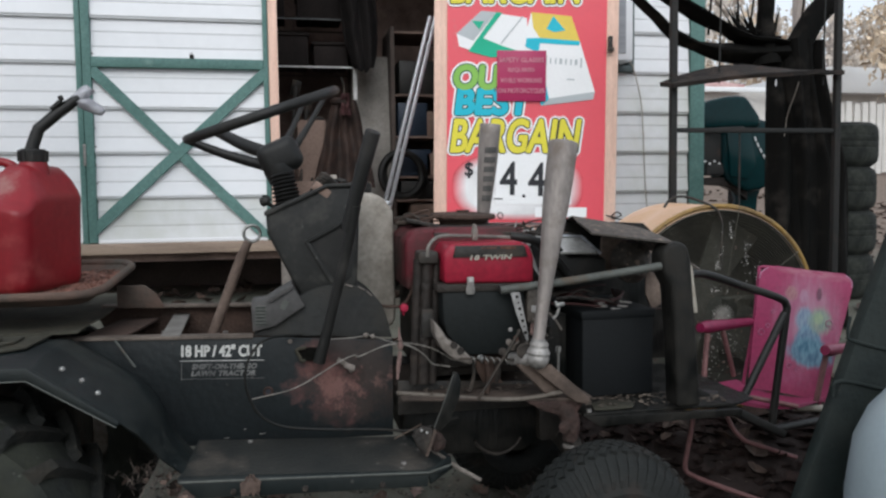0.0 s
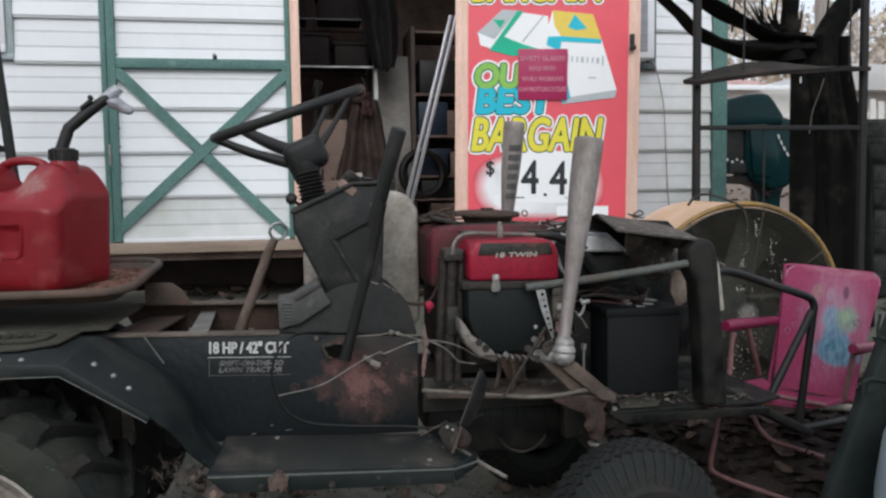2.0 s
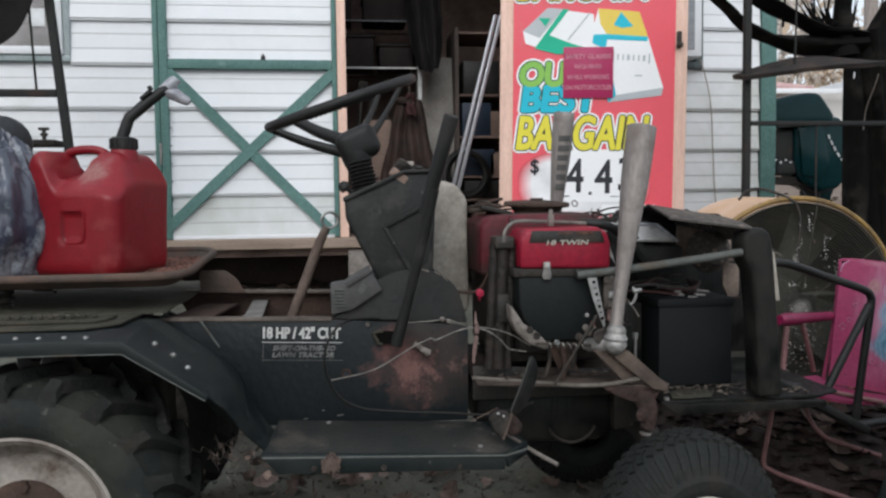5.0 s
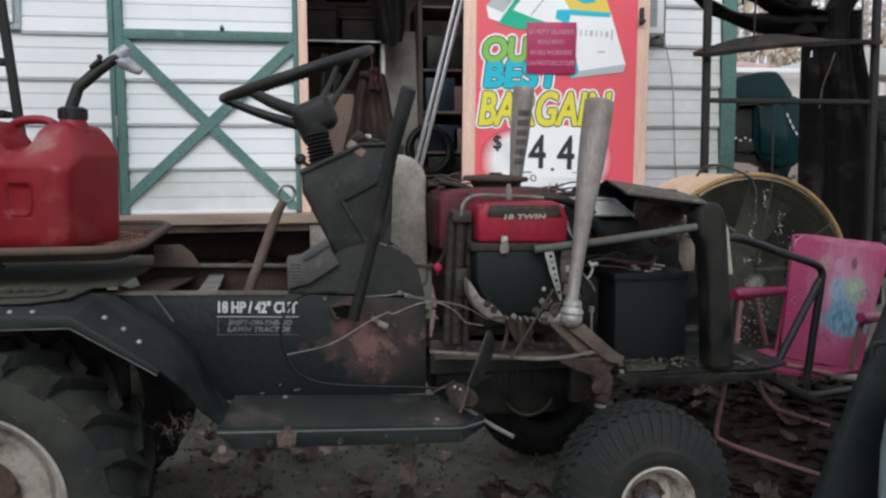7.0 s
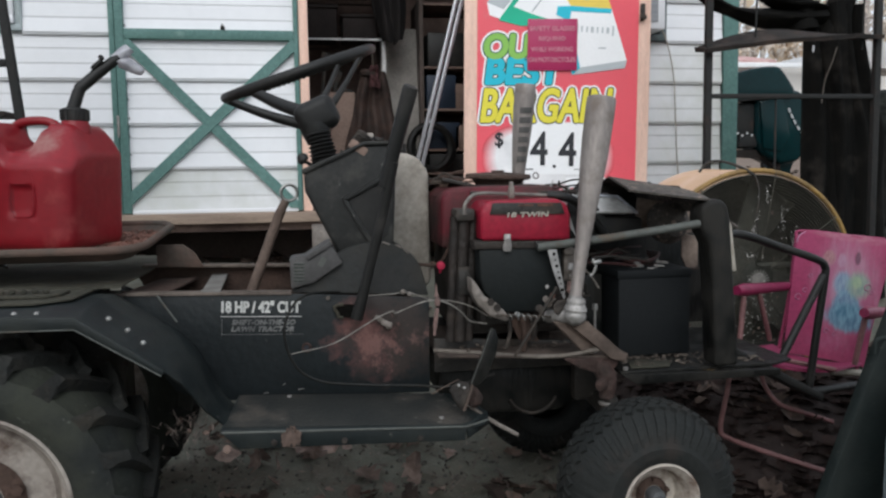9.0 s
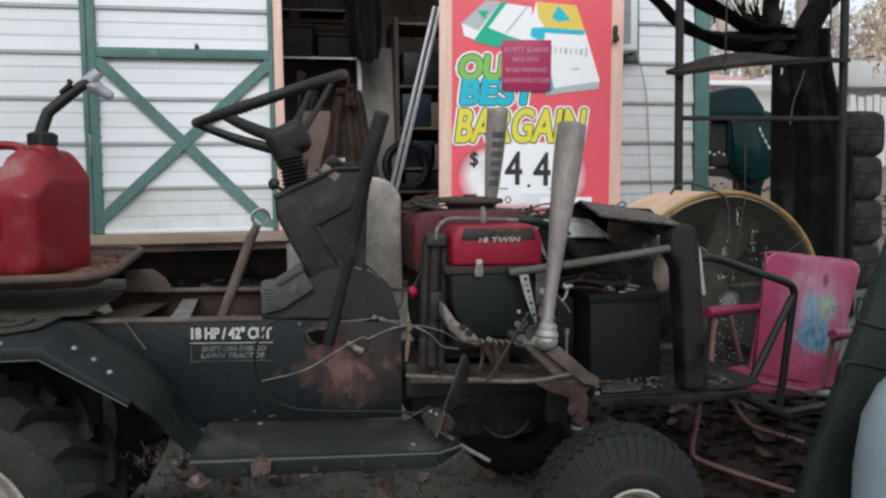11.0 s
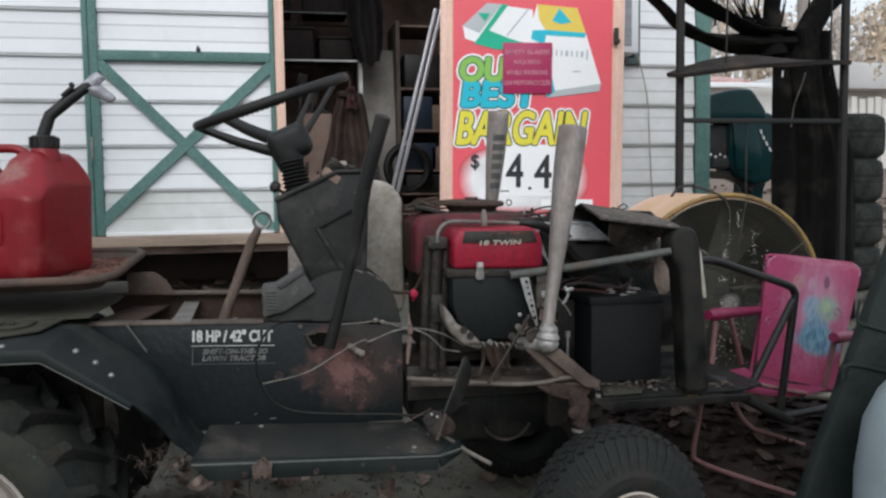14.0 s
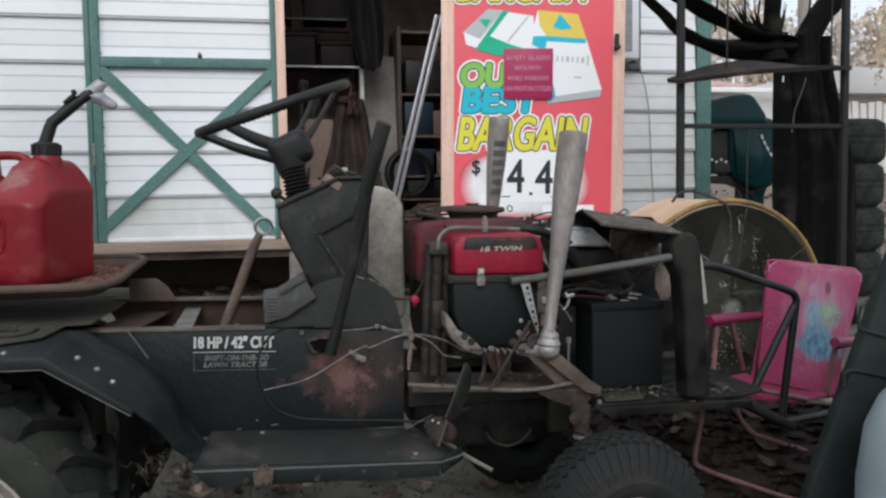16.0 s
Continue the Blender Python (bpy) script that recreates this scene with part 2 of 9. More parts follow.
def mottle(m, colour, centre, reach, size, at=0.5, soft=0.14):
    """Worn-through patches of another colour, thick near one place and thinning out from it."""
    n, l = m.node_tree.nodes, m.node_tree.links
    p = n["Principled BSDF"]
    old = p.inputs["Base Color"].links[0].from_socket
    co = n.new("ShaderNodeTexCoord")
    no = n.new("ShaderNodeTexNoise")
    no.inputs["Scale"].default_value, no.inputs["Detail"].default_value, no.inputs["Roughness"].default_value = size, 8, 0.7
    l.new(co.outputs["Object"], no.inputs["Vector"])
    far = n.new("ShaderNodeVectorMath")
    far.operation = "DISTANCE"
    far.inputs[1].default_value = centre
    l.new(co.outputs["Object"], far.inputs[0])
    fall = n.new("ShaderNodeMapRange")
    fall.interpolation_type = "SMOOTHSTEP"
    fall.inputs[2].default_value = reach
    fall.inputs[3].default_value, fall.inputs[4].default_value = 0.10, -0.35
    l.new(far.outputs["Value"], fall.inputs[0])
    total = n.new("ShaderNodeMath")
    l.new(no.outputs[0], total.inputs[0])
    l.new(fall.outputs[0], total.inputs[1])
    cut = n.new("ShaderNodeMapRange")
    cut.inputs[1].default_value, cut.inputs[2].default_value = at - soft, at + soft
    l.new(total.outputs[0], cut.inputs[0])
    mx = n.new("ShaderNodeMix")
    mx.data_type = "RGBA"
    mx.inputs[7].default_value = (*colour, 1)
    l.new(cut.outputs[0], mx.inputs[0])
    l.new(old, mx.inputs[6])
    l.new(mx.outputs[2], p.inputs["Base Color"])


mottle(red_plastic, (0.26, 0.115, 0.105), (-0.005, -0.05, 0.205), 0.105, 17, 0.50, 0.12)
mottle(paint_rust, (0.031, 0.0235, 0.0205), (0.12, -0.145, 0.50), 0.30, 16, 0.52, 0.10)
mottle(paint_rust, (0.150, 0.078, 0.068), (0.070, -0.145, 0.470), 0.15, 24, 0.575, 0.065)
mottle(paint_rust, (0.115, 0.066, 0.058), (0.165, -0.145, 0.480), 0.085, 28, 0.585, 0.06)
mottle(paint_rust, (0.120, 0.066, 0.060), (0.015, -0.145, 0.535), 0.075, 30, 0.575, 0.05)
mottle(paint_green, (0.034, 0.031, 0.026), (0.05, -0.10, 0.37), 0.50, 14, 0.53, 0.09)
mottle(paint_green, (0.090, 0.060, 0.050), (-0.20, -0.10, 0.42), 0.22, 26, 0.66, 0.05)

# ---- builders ----
ORIGIN = {}


def thing(name, at, label, category, group="", kind=""):
    e = new(name)
    e.empty_display_size = 0.05
    e.location = at
    ORIGIN[e] = Vector(at)
    return tagged(e, label, category, group, kind)


def mesh_of(bm, name, material, smooth=True, flip=True):
    me = bpy.data.meshes.new(name)
    if flip:
        bmesh.ops.recalc_face_normals(bm, faces=bm.faces)
    bm.to_mesh(me)
    bm.free()
    me.materials.append(material)
    if smooth:
        me.shade_smooth()
        me.set_sharp_from_angle(angle=radians(38))
    return me


def part(name, bm, material, parent, label="", smooth=True):
    """Links a bmesh, given in world places, as one mesh under a thing or a part."""
    o = ORIGIN[parent]
    bmesh.ops.translate(bm, verts=bm.verts, vec=-o)
    ob = new(name, mesh_of(bm, name, material, smooth))
    ob.parent = parent
    ORIGIN[ob] = o
    return tagged(ob, label)


def solid(name, bm, material, label, category, group="", kind="", smooth=True):
    """One top-level mesh, with its origin at its base."""
    vs = [v.co for v in bm.verts]
    o = Vector(((min(v.x for v in vs) + max(v.x for v in vs)) / 2, (min(v.y for v in vs) + max(v.y for v in vs)) / 2, min(v.z for v in vs)))
    bmesh.ops.translate(bm, verts=bm.verts, vec=-o)
    ob = new(name, mesh_of(bm, name, material, smooth))
    ob.location = o
    ORIGIN[ob] = o
    return tagged(ob, label, category, group, kind)


def bevelled(bm, w, seg=2, angle=30):
    if w:
        es = [e for e in bm.edges if len(e.link_faces) == 2 and e.calc_face_angle(0) > radians(angle)]
        bmesh.ops.bevel(bm, geom=es, offset=w, segments=seg, affect="EDGES", profile=0.5, clamp_overlap=True)
    return bm


def box(x0, x1, y0, y1, z0, z1, bevel=0.0, seg=2):
    bm = bmesh.new()
    bmesh.ops.create_cube(bm, size=1.0)
    for v in bm.verts:
        v.co = Vector(((x0 + x1) / 2 + v.co.x * (x1 - x0), (y0 + y1) / 2 + v.co.y * (y1 - y0), (z0 + z1) / 2 + v.co.z * (z1 - z0)))
    return bevelled(bm, bevel, seg)


def turned(bm, m):
    bmesh.ops.transform(bm, matrix=m, verts=bm.verts)
    return bm


def obox(centre, size, rx=0, ry=0, rz=0, bevel=0.0):
    sx, sy, sz = (s / 2 for s in size)
    return turned(box(-sx, sx, -sy, sy, -sz, sz, bevel), pose(*centre, rx, ry, rz))


def prism(poly, y0, y1, bevel=0.0, seg=2):
    """A polygon of (x, z) pushed from y0 to y1."""
    bm = bmesh.new()
    a = [bm.verts.new((x, y0, z)) for x, z in poly]
    b = [bm.verts.new((x, y1, z)) for x, z in poly]
    bm.faces.new(a)
    bm.faces.new(b[::-1])
    for i in range(len(poly)):
        j = (i + 1) % len(poly)
        bm.faces.new((a[i], b[i], b[j], a[j]))
    bmesh.ops.recalc_face_normals(bm, faces=bm.faces)
    return bevelled(bm, bevel, seg)


def plate(poly, z0, z1, bevel=0.0):
    """A polygon of (x, y) pushed from z0 to z1."""
    bm = prism([(x, y) for x, y in poly], z0, z1)
    for v in bm.verts:
        v.co = Vector((v.co.x, v.co.z, v.co.y))
    bmesh.ops.recalc_face_normals(bm, faces=bm.faces)
    return bevelled(bm, bevel)


def smooth_path(pts, n=6):
    """Points on a smooth line through pts."""
    p = [Vector(q) for q in pts]
    p = [2 * p[0] - p[1]] + p + [2 * p[-1] - p[-2]]
    out = []
    for i in range(1, len(p) - 2):
        for k in range(n):
            t = k / n
            out.append(0.5 * (2 * p[i] + (p[i + 1] - p[i - 1]) * t + (2 * p[i - 1] - 5 * p[i] + 4 * p[i + 1] - p[i + 2]) * t * t
                              + (3 * p[i] - p[i - 1] - 3 * p[i + 1] + p[i + 2]) * t ** 3))
    return out + [p[-2]]


def tube(pts, r, seg=10, closed=False):
    """A round bar along pts; r is one radius or one for each point."""
    p = [Vector(q) for q in pts]
    n = len(p)
    rs = [r] * n if isinstance(r, (int, float)) else list(r)
    if len(rs) != n:
        rs = [float(np.interp(i / (n - 1), np.linspace(0, 1, len(rs)), rs)) for i in range(n)]
    bm = bmesh.new()
    rings, side = [], None
    for i in range(n):
        a = p[i - 1] if i or closed else p[0]
        b = p[(i + 1) % n] if i < n - 1 or closed else p[-1]
        d = (b - a).normalized()
        if side is None:
            side = d.orthogonal().normalized()
        side = (side - d * side.dot(d)).normalized()
        up = d.cross(side)
        rings.append([bm.verts.new(p[i] + (side * math.cos(2 * math.pi * k / seg) + up * math.sin(2 * math.pi * k / seg)) * rs[i]) for k in range(seg)])
    for i in range(n if closed else n - 1):
        a, b = rings[i], rings[(i + 1) % n]
        for k in range(seg):
            bm.faces.new((a[k], a[(k + 1) % seg], b[(k + 1) % seg], b[k]))
    if not closed:
        bm.faces.new(rings[0][::-1])
        bm.faces.new(rings[-1])
    return bm


def lathe(profile, at, axis, seg=32, sweep=360, hollow=False):
    """(radius, height) pairs turned round an axis. hollow: the profile is a closed loop, or open at its ends, with no caps."""
    bm = bmesh.new()
    q = Vector(axis).to_track_quat("Z", "Y").to_matrix().to_4x4()
    m = Matrix.Translation(at) @ q
    full = sweep == 360
    n = seg if full else seg + 1
    rings = [[bm.verts.new(m @ Vector((r * math.cos(radians(sweep) * k / seg), r * math.sin(radians(sweep) * k / seg), h))) for k in range(n)] for r, h in profile]
    for a, b in zip(rings, rings[1:]):
        for k in range(seg):
            bm.faces.new((a[k], a[(k + 1) % n], b[(k + 1) % n], b[k]))
    if full and not hollow:
        for ring, (r, h) in ((rings[0][::-1], profile[0]), (rings[-1], profile[-1])):
            if r > 1e-5:
                bm.faces.new(ring)
        bmesh.ops.remove_doubles(bm, verts=bm.verts, dist=1e-6)
    return bm


def disc(at, axis, r, h, seg=24, bevel=0.0):
    b = min(bevel, h / 2, r / 2)
    return lathe([(r - b, 0), (r, b), (r, h - b), (r - b, h)] if b else [(r, 0), (r, h)], at, axis, seg)


def ring(at, axis, big, small, seg=48, tseg=10, sweep=360):
    m = Matrix.Translation(at) @ Vector(axis).to_track_quat("Z", "Y").to_matrix().to_4x4()
    n = seg
    return tube([m @ Vector((big * math.cos(radians(sweep) * k / n), big * math.sin(radians(sweep) * k / n), 0)) for k in range(n if sweep == 360 else n + 1)],
                small, tseg, closed=sweep == 360)


def sheet(f, nu, nv, thick=0.003):
    """A thin skin of real thickness over f(u, v), u and v from 0 to 1."""
    bm = bmesh.new()
    g = [[bm.verts.new(f(i / nu, j / nv)) for j in range(nv + 1)] for i in range(nu + 1)]
    for i in range(nu):
        for j in range(nv):
            bm.faces.new((g[i][j], g[i + 1][j], g[i + 1][j + 1], g[i][j + 1]))
    bmesh.ops.recalc_face_normals(bm, faces=bm.faces)
    bmesh.ops.solidify(bm, geom=bm.faces[:], thickness=thick)
    return bm


def joined(*bms):
    out = bmesh.new()
    for b in bms:
        me = bpy.data.meshes.new("joint")
        b.to_mesh(me)
        b.free()
        out.from_mesh(me)
        bpy.data.meshes.remove(me)
    return out


def lettering(body, width, height, bold=0.0, shear=0.0, spacing=1.0, depth=0.0003):
    """Raised letters in the built-in font that fill width x height, in the plane y = 0, read from -y, centred on the origin.
    bold: metres by which the strokes are thickened all round."""
    cu = bpy.data.curves.new("letters", "FONT")
    cu.body, cu.size, cu.shear, cu.space_character = body, 1.0, shear, spacing
    cu.resolution_u = 5
    ob = bpy.data.objects.new("letters", cu)
    scene.collection.objects.link(ob)
    me = bpy.data.meshes.new_from_object(ob.evaluated_get(bpy.context.evaluated_depsgraph_get()))
    bpy.data.objects.remove(ob)
    bpy.data.curves.remove(cu)
    xs, ys = [v.co.x for v in me.vertices], [v.co.y for v in me.vertices]
    sx, sy = width / (max(xs) - min(xs)), height / (max(ys) - min(ys))
    cx, cy = (max(xs) + min(xs)) / 2, (max(ys) + min(ys)) / 2
    base = [((v.co.x - cx) * sx, (v.co.y - cy) * sy) for v in me.vertices]
    faces = [tuple(p.vertices) for p in me.polygons]
    bpy.data.meshes.remove(me)
    bm = bmesh.new()
    steps = [(0, 0)] + ([(bold * math.cos(a), bold * math.sin(a)) for a in [2 * math.pi * k / 12 for k in range(12)]] if bold else [])
    for k, (dx, dy) in enumerate(steps):
        vs = [bm.verts.new((x + dx, -depth - 0.00002 * k, z + dy)) for x, z in base]
        for f in faces:
            bm.faces.new([vs[i] for i in f])
    return bm


def ease(a, b, x):
    t = min(1.0, max(0.0, (x - a) / (b - a)))
    return t * t * (3 - 2 * t)


def ground_at(x, y):
    """The height of the ground: it falls along the tractor and climbs towards the shed."""
    z = 0.046 - 0.030 * max(0.0, min(1.2, x - 0.6))
    early = ease(0.85, 1.05, x)
    z += 0.184 * early * ease(1.55, 2.0, y) + (0.344 - 0.094 * early) * ease(2.2, 3.9, y)
    z += 0.85 * ease(2.3, 4.5, x) * ease(4.5, 13.0, y)
    if abs(x) < 12 and y < 14:
        z += 0.012 * noise.noise((x * 3.1, y * 3.1, 0.3)) + 0.006 * noise.noise((x * 11, y * 11, 1.7))
    return z

# ---- ground ----
def build_ground():
    bm = bmesh.new()
    near = [-60, -30, -15, -8, -5, -3.5]
    xs = near + [-2.6 + 0.05 * i for i in range(125)] + [4.5, 6, 9, 14, 22, 40, 80, 200, 500]
    ys = [-300, -100, -40, -15, -6, -3, -1.5, -0.6, 0.0] + [0.4 + 0.05 * i for i in range(90)] + [5.2, 6, 7.5, 10, 14, 20, 35, 60, 120, 300, 800]
    xs = [-500, -200] + xs
    grid = [[bm.verts.new((x, y, ground_at(x, y))) for y in ys] for x in xs]
    for i in range(len(xs) - 1):
        for j in range(len(ys) - 1):
            bm.faces.new((grid[i][j], grid[i + 1][j], grid[i + 1][j + 1], grid[i][j + 1]))
    ob = new("ground", mesh_of(bm, "ground", soil))
    tagged(ob, "bare damp soil scattered with dead leaves, climbing to the shed", "ground", kind="structure")


build_ground()

# ---- shed: siding courses 0.207 m high, floor 0.69 m up ----
WALL_Y, FLOOR_Z, COURSE, FIRST = 3.93, 0.69, 0.207, 0.703


def siding(x0, x1, z0, rows, parent, material, y=WALL_Y, proud=0.0):
    """Courses of triple-lap vinyl siding, each a strip of its own on one shared mesh."""
    prof = [(-0.024, 0.0), (-0.0235, 0.004), (-0.0135, 0.064), (-0.0155, 0.071), (-0.0085, 0.133), (-0.0105, 0.140), (-0.002, 0.202), (0.004, 0.214), (0.004, -0.010), (-0.018, -0.010), (-0.019, 0.0)]
    bm = bmesh.new()
    a = [bm.verts.new((x0, py, pz)) for py, pz in prof]
    b = [bm.verts.new((x1, py, pz)) for py, pz in prof]
    bm.faces.new(a)
    bm.faces.new(b[::-1])
    for i in range(len(prof)):
        j = (i + 1) % len(prof)
        bm.faces.new((a[i], b[i], b[j], a[j]))
    me = mesh_of(bm, "siding_panel", material, smooth=False)
    for r in range(rows):
        ob = new("siding_panel", me)
        ob.parent = parent
        ob.location = Vector((0, y - proud, z0 + r * COURSE)) - ORIGIN[parent]


def build_shed():
    left = thing("wall_front_1", (-2.0, WALL_Y, FLOOR_Z), "white vinyl-sided shed wall with a window", "wall", kind="structure")
    part("wall_board", joined(box(-3.4, -2.05, WALL_Y + 0.004, WALL_Y + 0.10, FLOOR_Z, 2.95), box(-2.05, -1.30, WALL_Y + 0.004, WALL_Y + 0.10, FLOOR_Z, 1.60),
                              box(-2.05, -1.30, WALL_Y + 0.004, WALL_Y + 0.10, 2.40, 2.95), box(-1.30, -0.90, WALL_Y + 0.004, WALL_Y + 0.10, FLOOR_Z, 2.95)), dark_ply, left)
    siding(-3.4, -0.897, FIRST, 4, left, vinyl)
    siding(-3.4, -2.09, FIRST + 4 * COURSE, 7, left, vinyl)
    siding(-1.27, -0.897, FIRST + 4 * COURSE, 7, left, vinyl)
    right = thing("wall_front_2", (1.6, WALL_Y, FLOOR_Z), "white vinyl-sided shed wall beside the doorway", "wall", kind="structure")
    part("wall_board", joined(box(0.98, 1.20, WALL_Y + 0.004, WALL_Y + 0.10, FLOOR_Z, 2.95), box(1.20, 1.80, WALL_Y + 0.004, WALL_Y + 0.10, FLOOR_Z, 1.57),
                              box(1.80, 2.19, WALL_Y + 0.004, WALL_Y + 0.10, FLOOR_Z, 2.95), box(1.20, 1.80, WALL_Y + 0.004, WALL_Y + 0.10, 2.35, 2.95)), dark_ply, right)
    siding(0.98, 2.155, FIRST - COURSE, 5, right, vinyl_dirty)
    siding(1.84, 2.155, FIRST + 4 * COURSE, 7, right, vinyl)
    siding(0.98, 1.16, FIRST + 4 * COURSE, 7, right, vinyl)
    head = thing("wall_front_3", (0.04, WALL_Y, 2.62), "white siding above the shed doors", "wall", kind="structure")
    part("wall_board", box(-0.90, 0.98, WALL_Y + 0.004, WALL_Y + 0.10, 2.62, 2.95), dark_ply, head)
    # Added dark boards that block light so the underfloor stays black.
    solid("foundation_wall", joined(box(-3.4, 2.19, 4.75, 4.80, 0.10, FLOOR_Z), box(-3.4, -3.35, WALL_Y, 4.75, 0.10, FLOOR_Z - 0.09), box(0.75, 2.10, WALL_Y + 0.02, WALL_Y + 0.06, 0.20, FLOOR_Z - 0.09)), dark_ply, "dark boards added to keep light from under the shed", "wall", kind="structure")
    # corner and opening trims
    solid("trim_corner", joined(box(2.160, 2.243, WALL_Y - 0.03, WALL_Y - 0.008, 0.45, 2.95, 0.003), box(2.219, 2.243, WALL_Y - 0.008, WALL_Y + 0.09, 0.45, 2.95, 0.003)),
          green_trim, "green painted corner trim of the shed", "trim", kind="structure")
    solid("trim_door_post", box(-0.897, -0.872, WALL_Y - 0.034, WALL_Y + 0.02, FLOOR_Z, 2.62, 0.003), green_trim, "green painted trim beside the shed door", "trim", kind="structure")
    solid("door_jamb", box(-0.036, 0.008, WALL_Y - 0.03, WALL_Y + 0.12, FLOOR_Z, 2.62, 0.003), pine, "raw pine jamb of the doorway", "jamb", kind="structure")
    # other walls, floor, ceiling, roof
    solid("wall_back", box(-3.4, 2.1, 5.32, 5.42, FLOOR_Z, 2.95), shed_board, "dark inner back wall of the shed", "wall", kind="structure")
    solid("wall_left", box(-3.5, -3.4, WALL_Y, 7.1, 0.45, 2.95), vinyl, "shed end wall", "wall", kind="structure")
    side = thing("wall_right", (2.15, 5.5, FLOOR_Z), "white vinyl-sided shed end wall", "wall", kind="structure")
    part("wall_board", box(2.10, 2.218, WALL_Y + 0.10, 7.1, 0.45, 2.95), vinyl, side)
    solid("shed_floor", box(-3.4, 2.2, WALL_Y - 0.01, 7.1, 0.60, FLOOR_Z), shed_board, "dark boarded shed floor", "floor", kind="structure")
    solid("ceiling", box(-3.4, 2.2, WALL_Y, 7.1, 2.95, 3.02), shed_board, "dark boarded shed ceiling", "ceiling", kind="structure")
    roof = thing("roof", (-0.6, 5.5, 3.02), "low shed roof", "roof", kind="structure")
    part("roof_slope", prism([(-3.8, 3.02), (-0.6, 4.0), (2.45, 3.02), (2.45, 3.06), (-0.6, 4.06), (-3.8, 3.06)], WALL_Y - 0.12, 7.3), dark_ply, roof)
    part("gable", prism([(-3.5, 3.02), (2.2, 3.02), (-0.6, 3.95)], WALL_Y, WALL_Y + 0.08), vinyl, roof)
    solid("door_sill", box(-1.02, 0.98, WALL_Y - 0.085, WALL_Y - 0.012, 0.640, 0.690, 0.004), sill_wood, "weathered wooden sill beam under the shed doors", "sill", kind="structure")
    for x in (-3.2, -1.1, 1.1, 2.0):
        solid("shed_pier", box(x - 0.1, x + 0.1, 4.3, 4.5, ground_at(x, 4.4) - 0.05, 0.60, 0.01), milky, "grey block pier under the shed", "pier", kind="structure")


build_shed()


def build_door():
    d = thing("door_1", (-0.45, WALL_Y, FLOOR_Z), "closed white-sided shed door with green cross bracing", "door", kind="structure")
    part("door_panel", box(-0.868, -0.041, WALL_Y - 0.004, WALL_Y + 0.03, 0.694, 2.60), dark_ply, d)
    siding(-0.831, -0.060, FIRST, 1, d, vinyl_dirty, proud=0.003)
    siding(-0.831, -0.060, FIRST + COURSE, 8, d, vinyl, proud=0.003)
    y0, y1 = WALL_Y - 0.042, WALL_Y - 0.004
    part("stile", box(-0.868, -0.831, y0, y1, 0.694, 2.60, 0.003), green_trim, d)
    part("stile", box(-0.061, -0.038, y0, y1, 0.694, 2.60, 0.003), green_trim, d)
    part("rail", box(-0.830, -0.062, y0, y1, 1.503, 1.549, 0.003), green_trim, d)
    part("bottom_strip", box(-0.830, -0.062, y0 + 0.010, y1, 0.690, 0.708, 0.002), vinyl, d)
    for a, b, yy in (((-0.831, 1.492), (-0.061, 0.705), 0.0), ((-0.831, 0.766), (-0.061, 1.484), 0.0035)):
        mx, mz = (a[0] + b[0]) / 2, (a[1] + b[1]) / 2
        ang = math.degrees(math.atan2(b[1] - a[1], b[0] - a[0]))
        bm = obox((mx, y0 + 0.019 - yy, mz), (1.30, 0.030, 0.048), 0, -ang, 0)
        # sawn to the corners that the stiles and the rail leave
        for at, out in (((-0.832, 0, 0), (-1, 0, 0)), ((-0.060, 0, 0), (1, 0, 0)), ((0, 0, 1.504), (0, 0, 1)), ((0, 0, 0.707), (0, 0, -1))):
            cut = bmesh.ops.bisect_plane(bm, geom=bm.verts[:] + bm.edges[:] + bm.faces[:], plane_co=at, plane_no=out, clear_outer=True)
            bmesh.ops.holes_fill(bm, edges=[e for e in bm.edges if len(e.link_faces) == 1], sides=0)
        part("brace", bm, green_trim, d)
    hasp = part("hasp", joined(obox((-0.385, y0 - 0.004, 1.556), (0.020, 0.010, 0.016), bevel=0.002), tube([(-0.392, y0 - 0.008, 1.560), (-0.385, y0 - 0.012, 1.574), (-0.378, y0 - 0.008, 1.560)], 0.003, 6)), oily, d, "small dark metal catch")
    part("hinge", obox((-0.871, y0 - 0.003, 1.10), (0.012, 0.006, 0.10), bevel=0.002), zinc, d, "pale strap hinge")
    for i in range(10):
        z = 0.80 + i * 0.085
        part("screw", disc((-0.826 + 0.0, WALL_Y - 0.026, z), (0, -1, 0), 0.0035, 0.004, 8), oily, d)


build_door()

glass_dark = mat("grimy_window_glass", (0.06, 0.065, 0.07), (0.045, 0.05, 0.055), scale=3, rough=0.2, bump=0.0, spec=0.4)
glass_pale = mat("clear_window_glass", (0.85, 0.86, 0.86), rough=0.04, bump=0.0)
glass_pale.node_tree.nodes["Principled BSDF"].inputs["Transmission Weight"].default_value = 1.0
faded_trim = mat("faded_grey_green_paint", (0.37, 0.42, 0.425), (0.30, 0.35, 0.355), scale=12, rough=0.6, bump=0.08, stretch=(1, 1, 0.3))
slate_trim = mat("dull_slate_green_paint", (0.125, 0.150, 0.150), (0.10, 0.122, 0.122), scale=12, rough=0.6, bump=0.08)
blind_mat = mat("pale_tan_blind", (0.30, 0.275, 0.275), (0.26, 0.235, 0.235), scale=4, rough=0.8, bump=0.05)


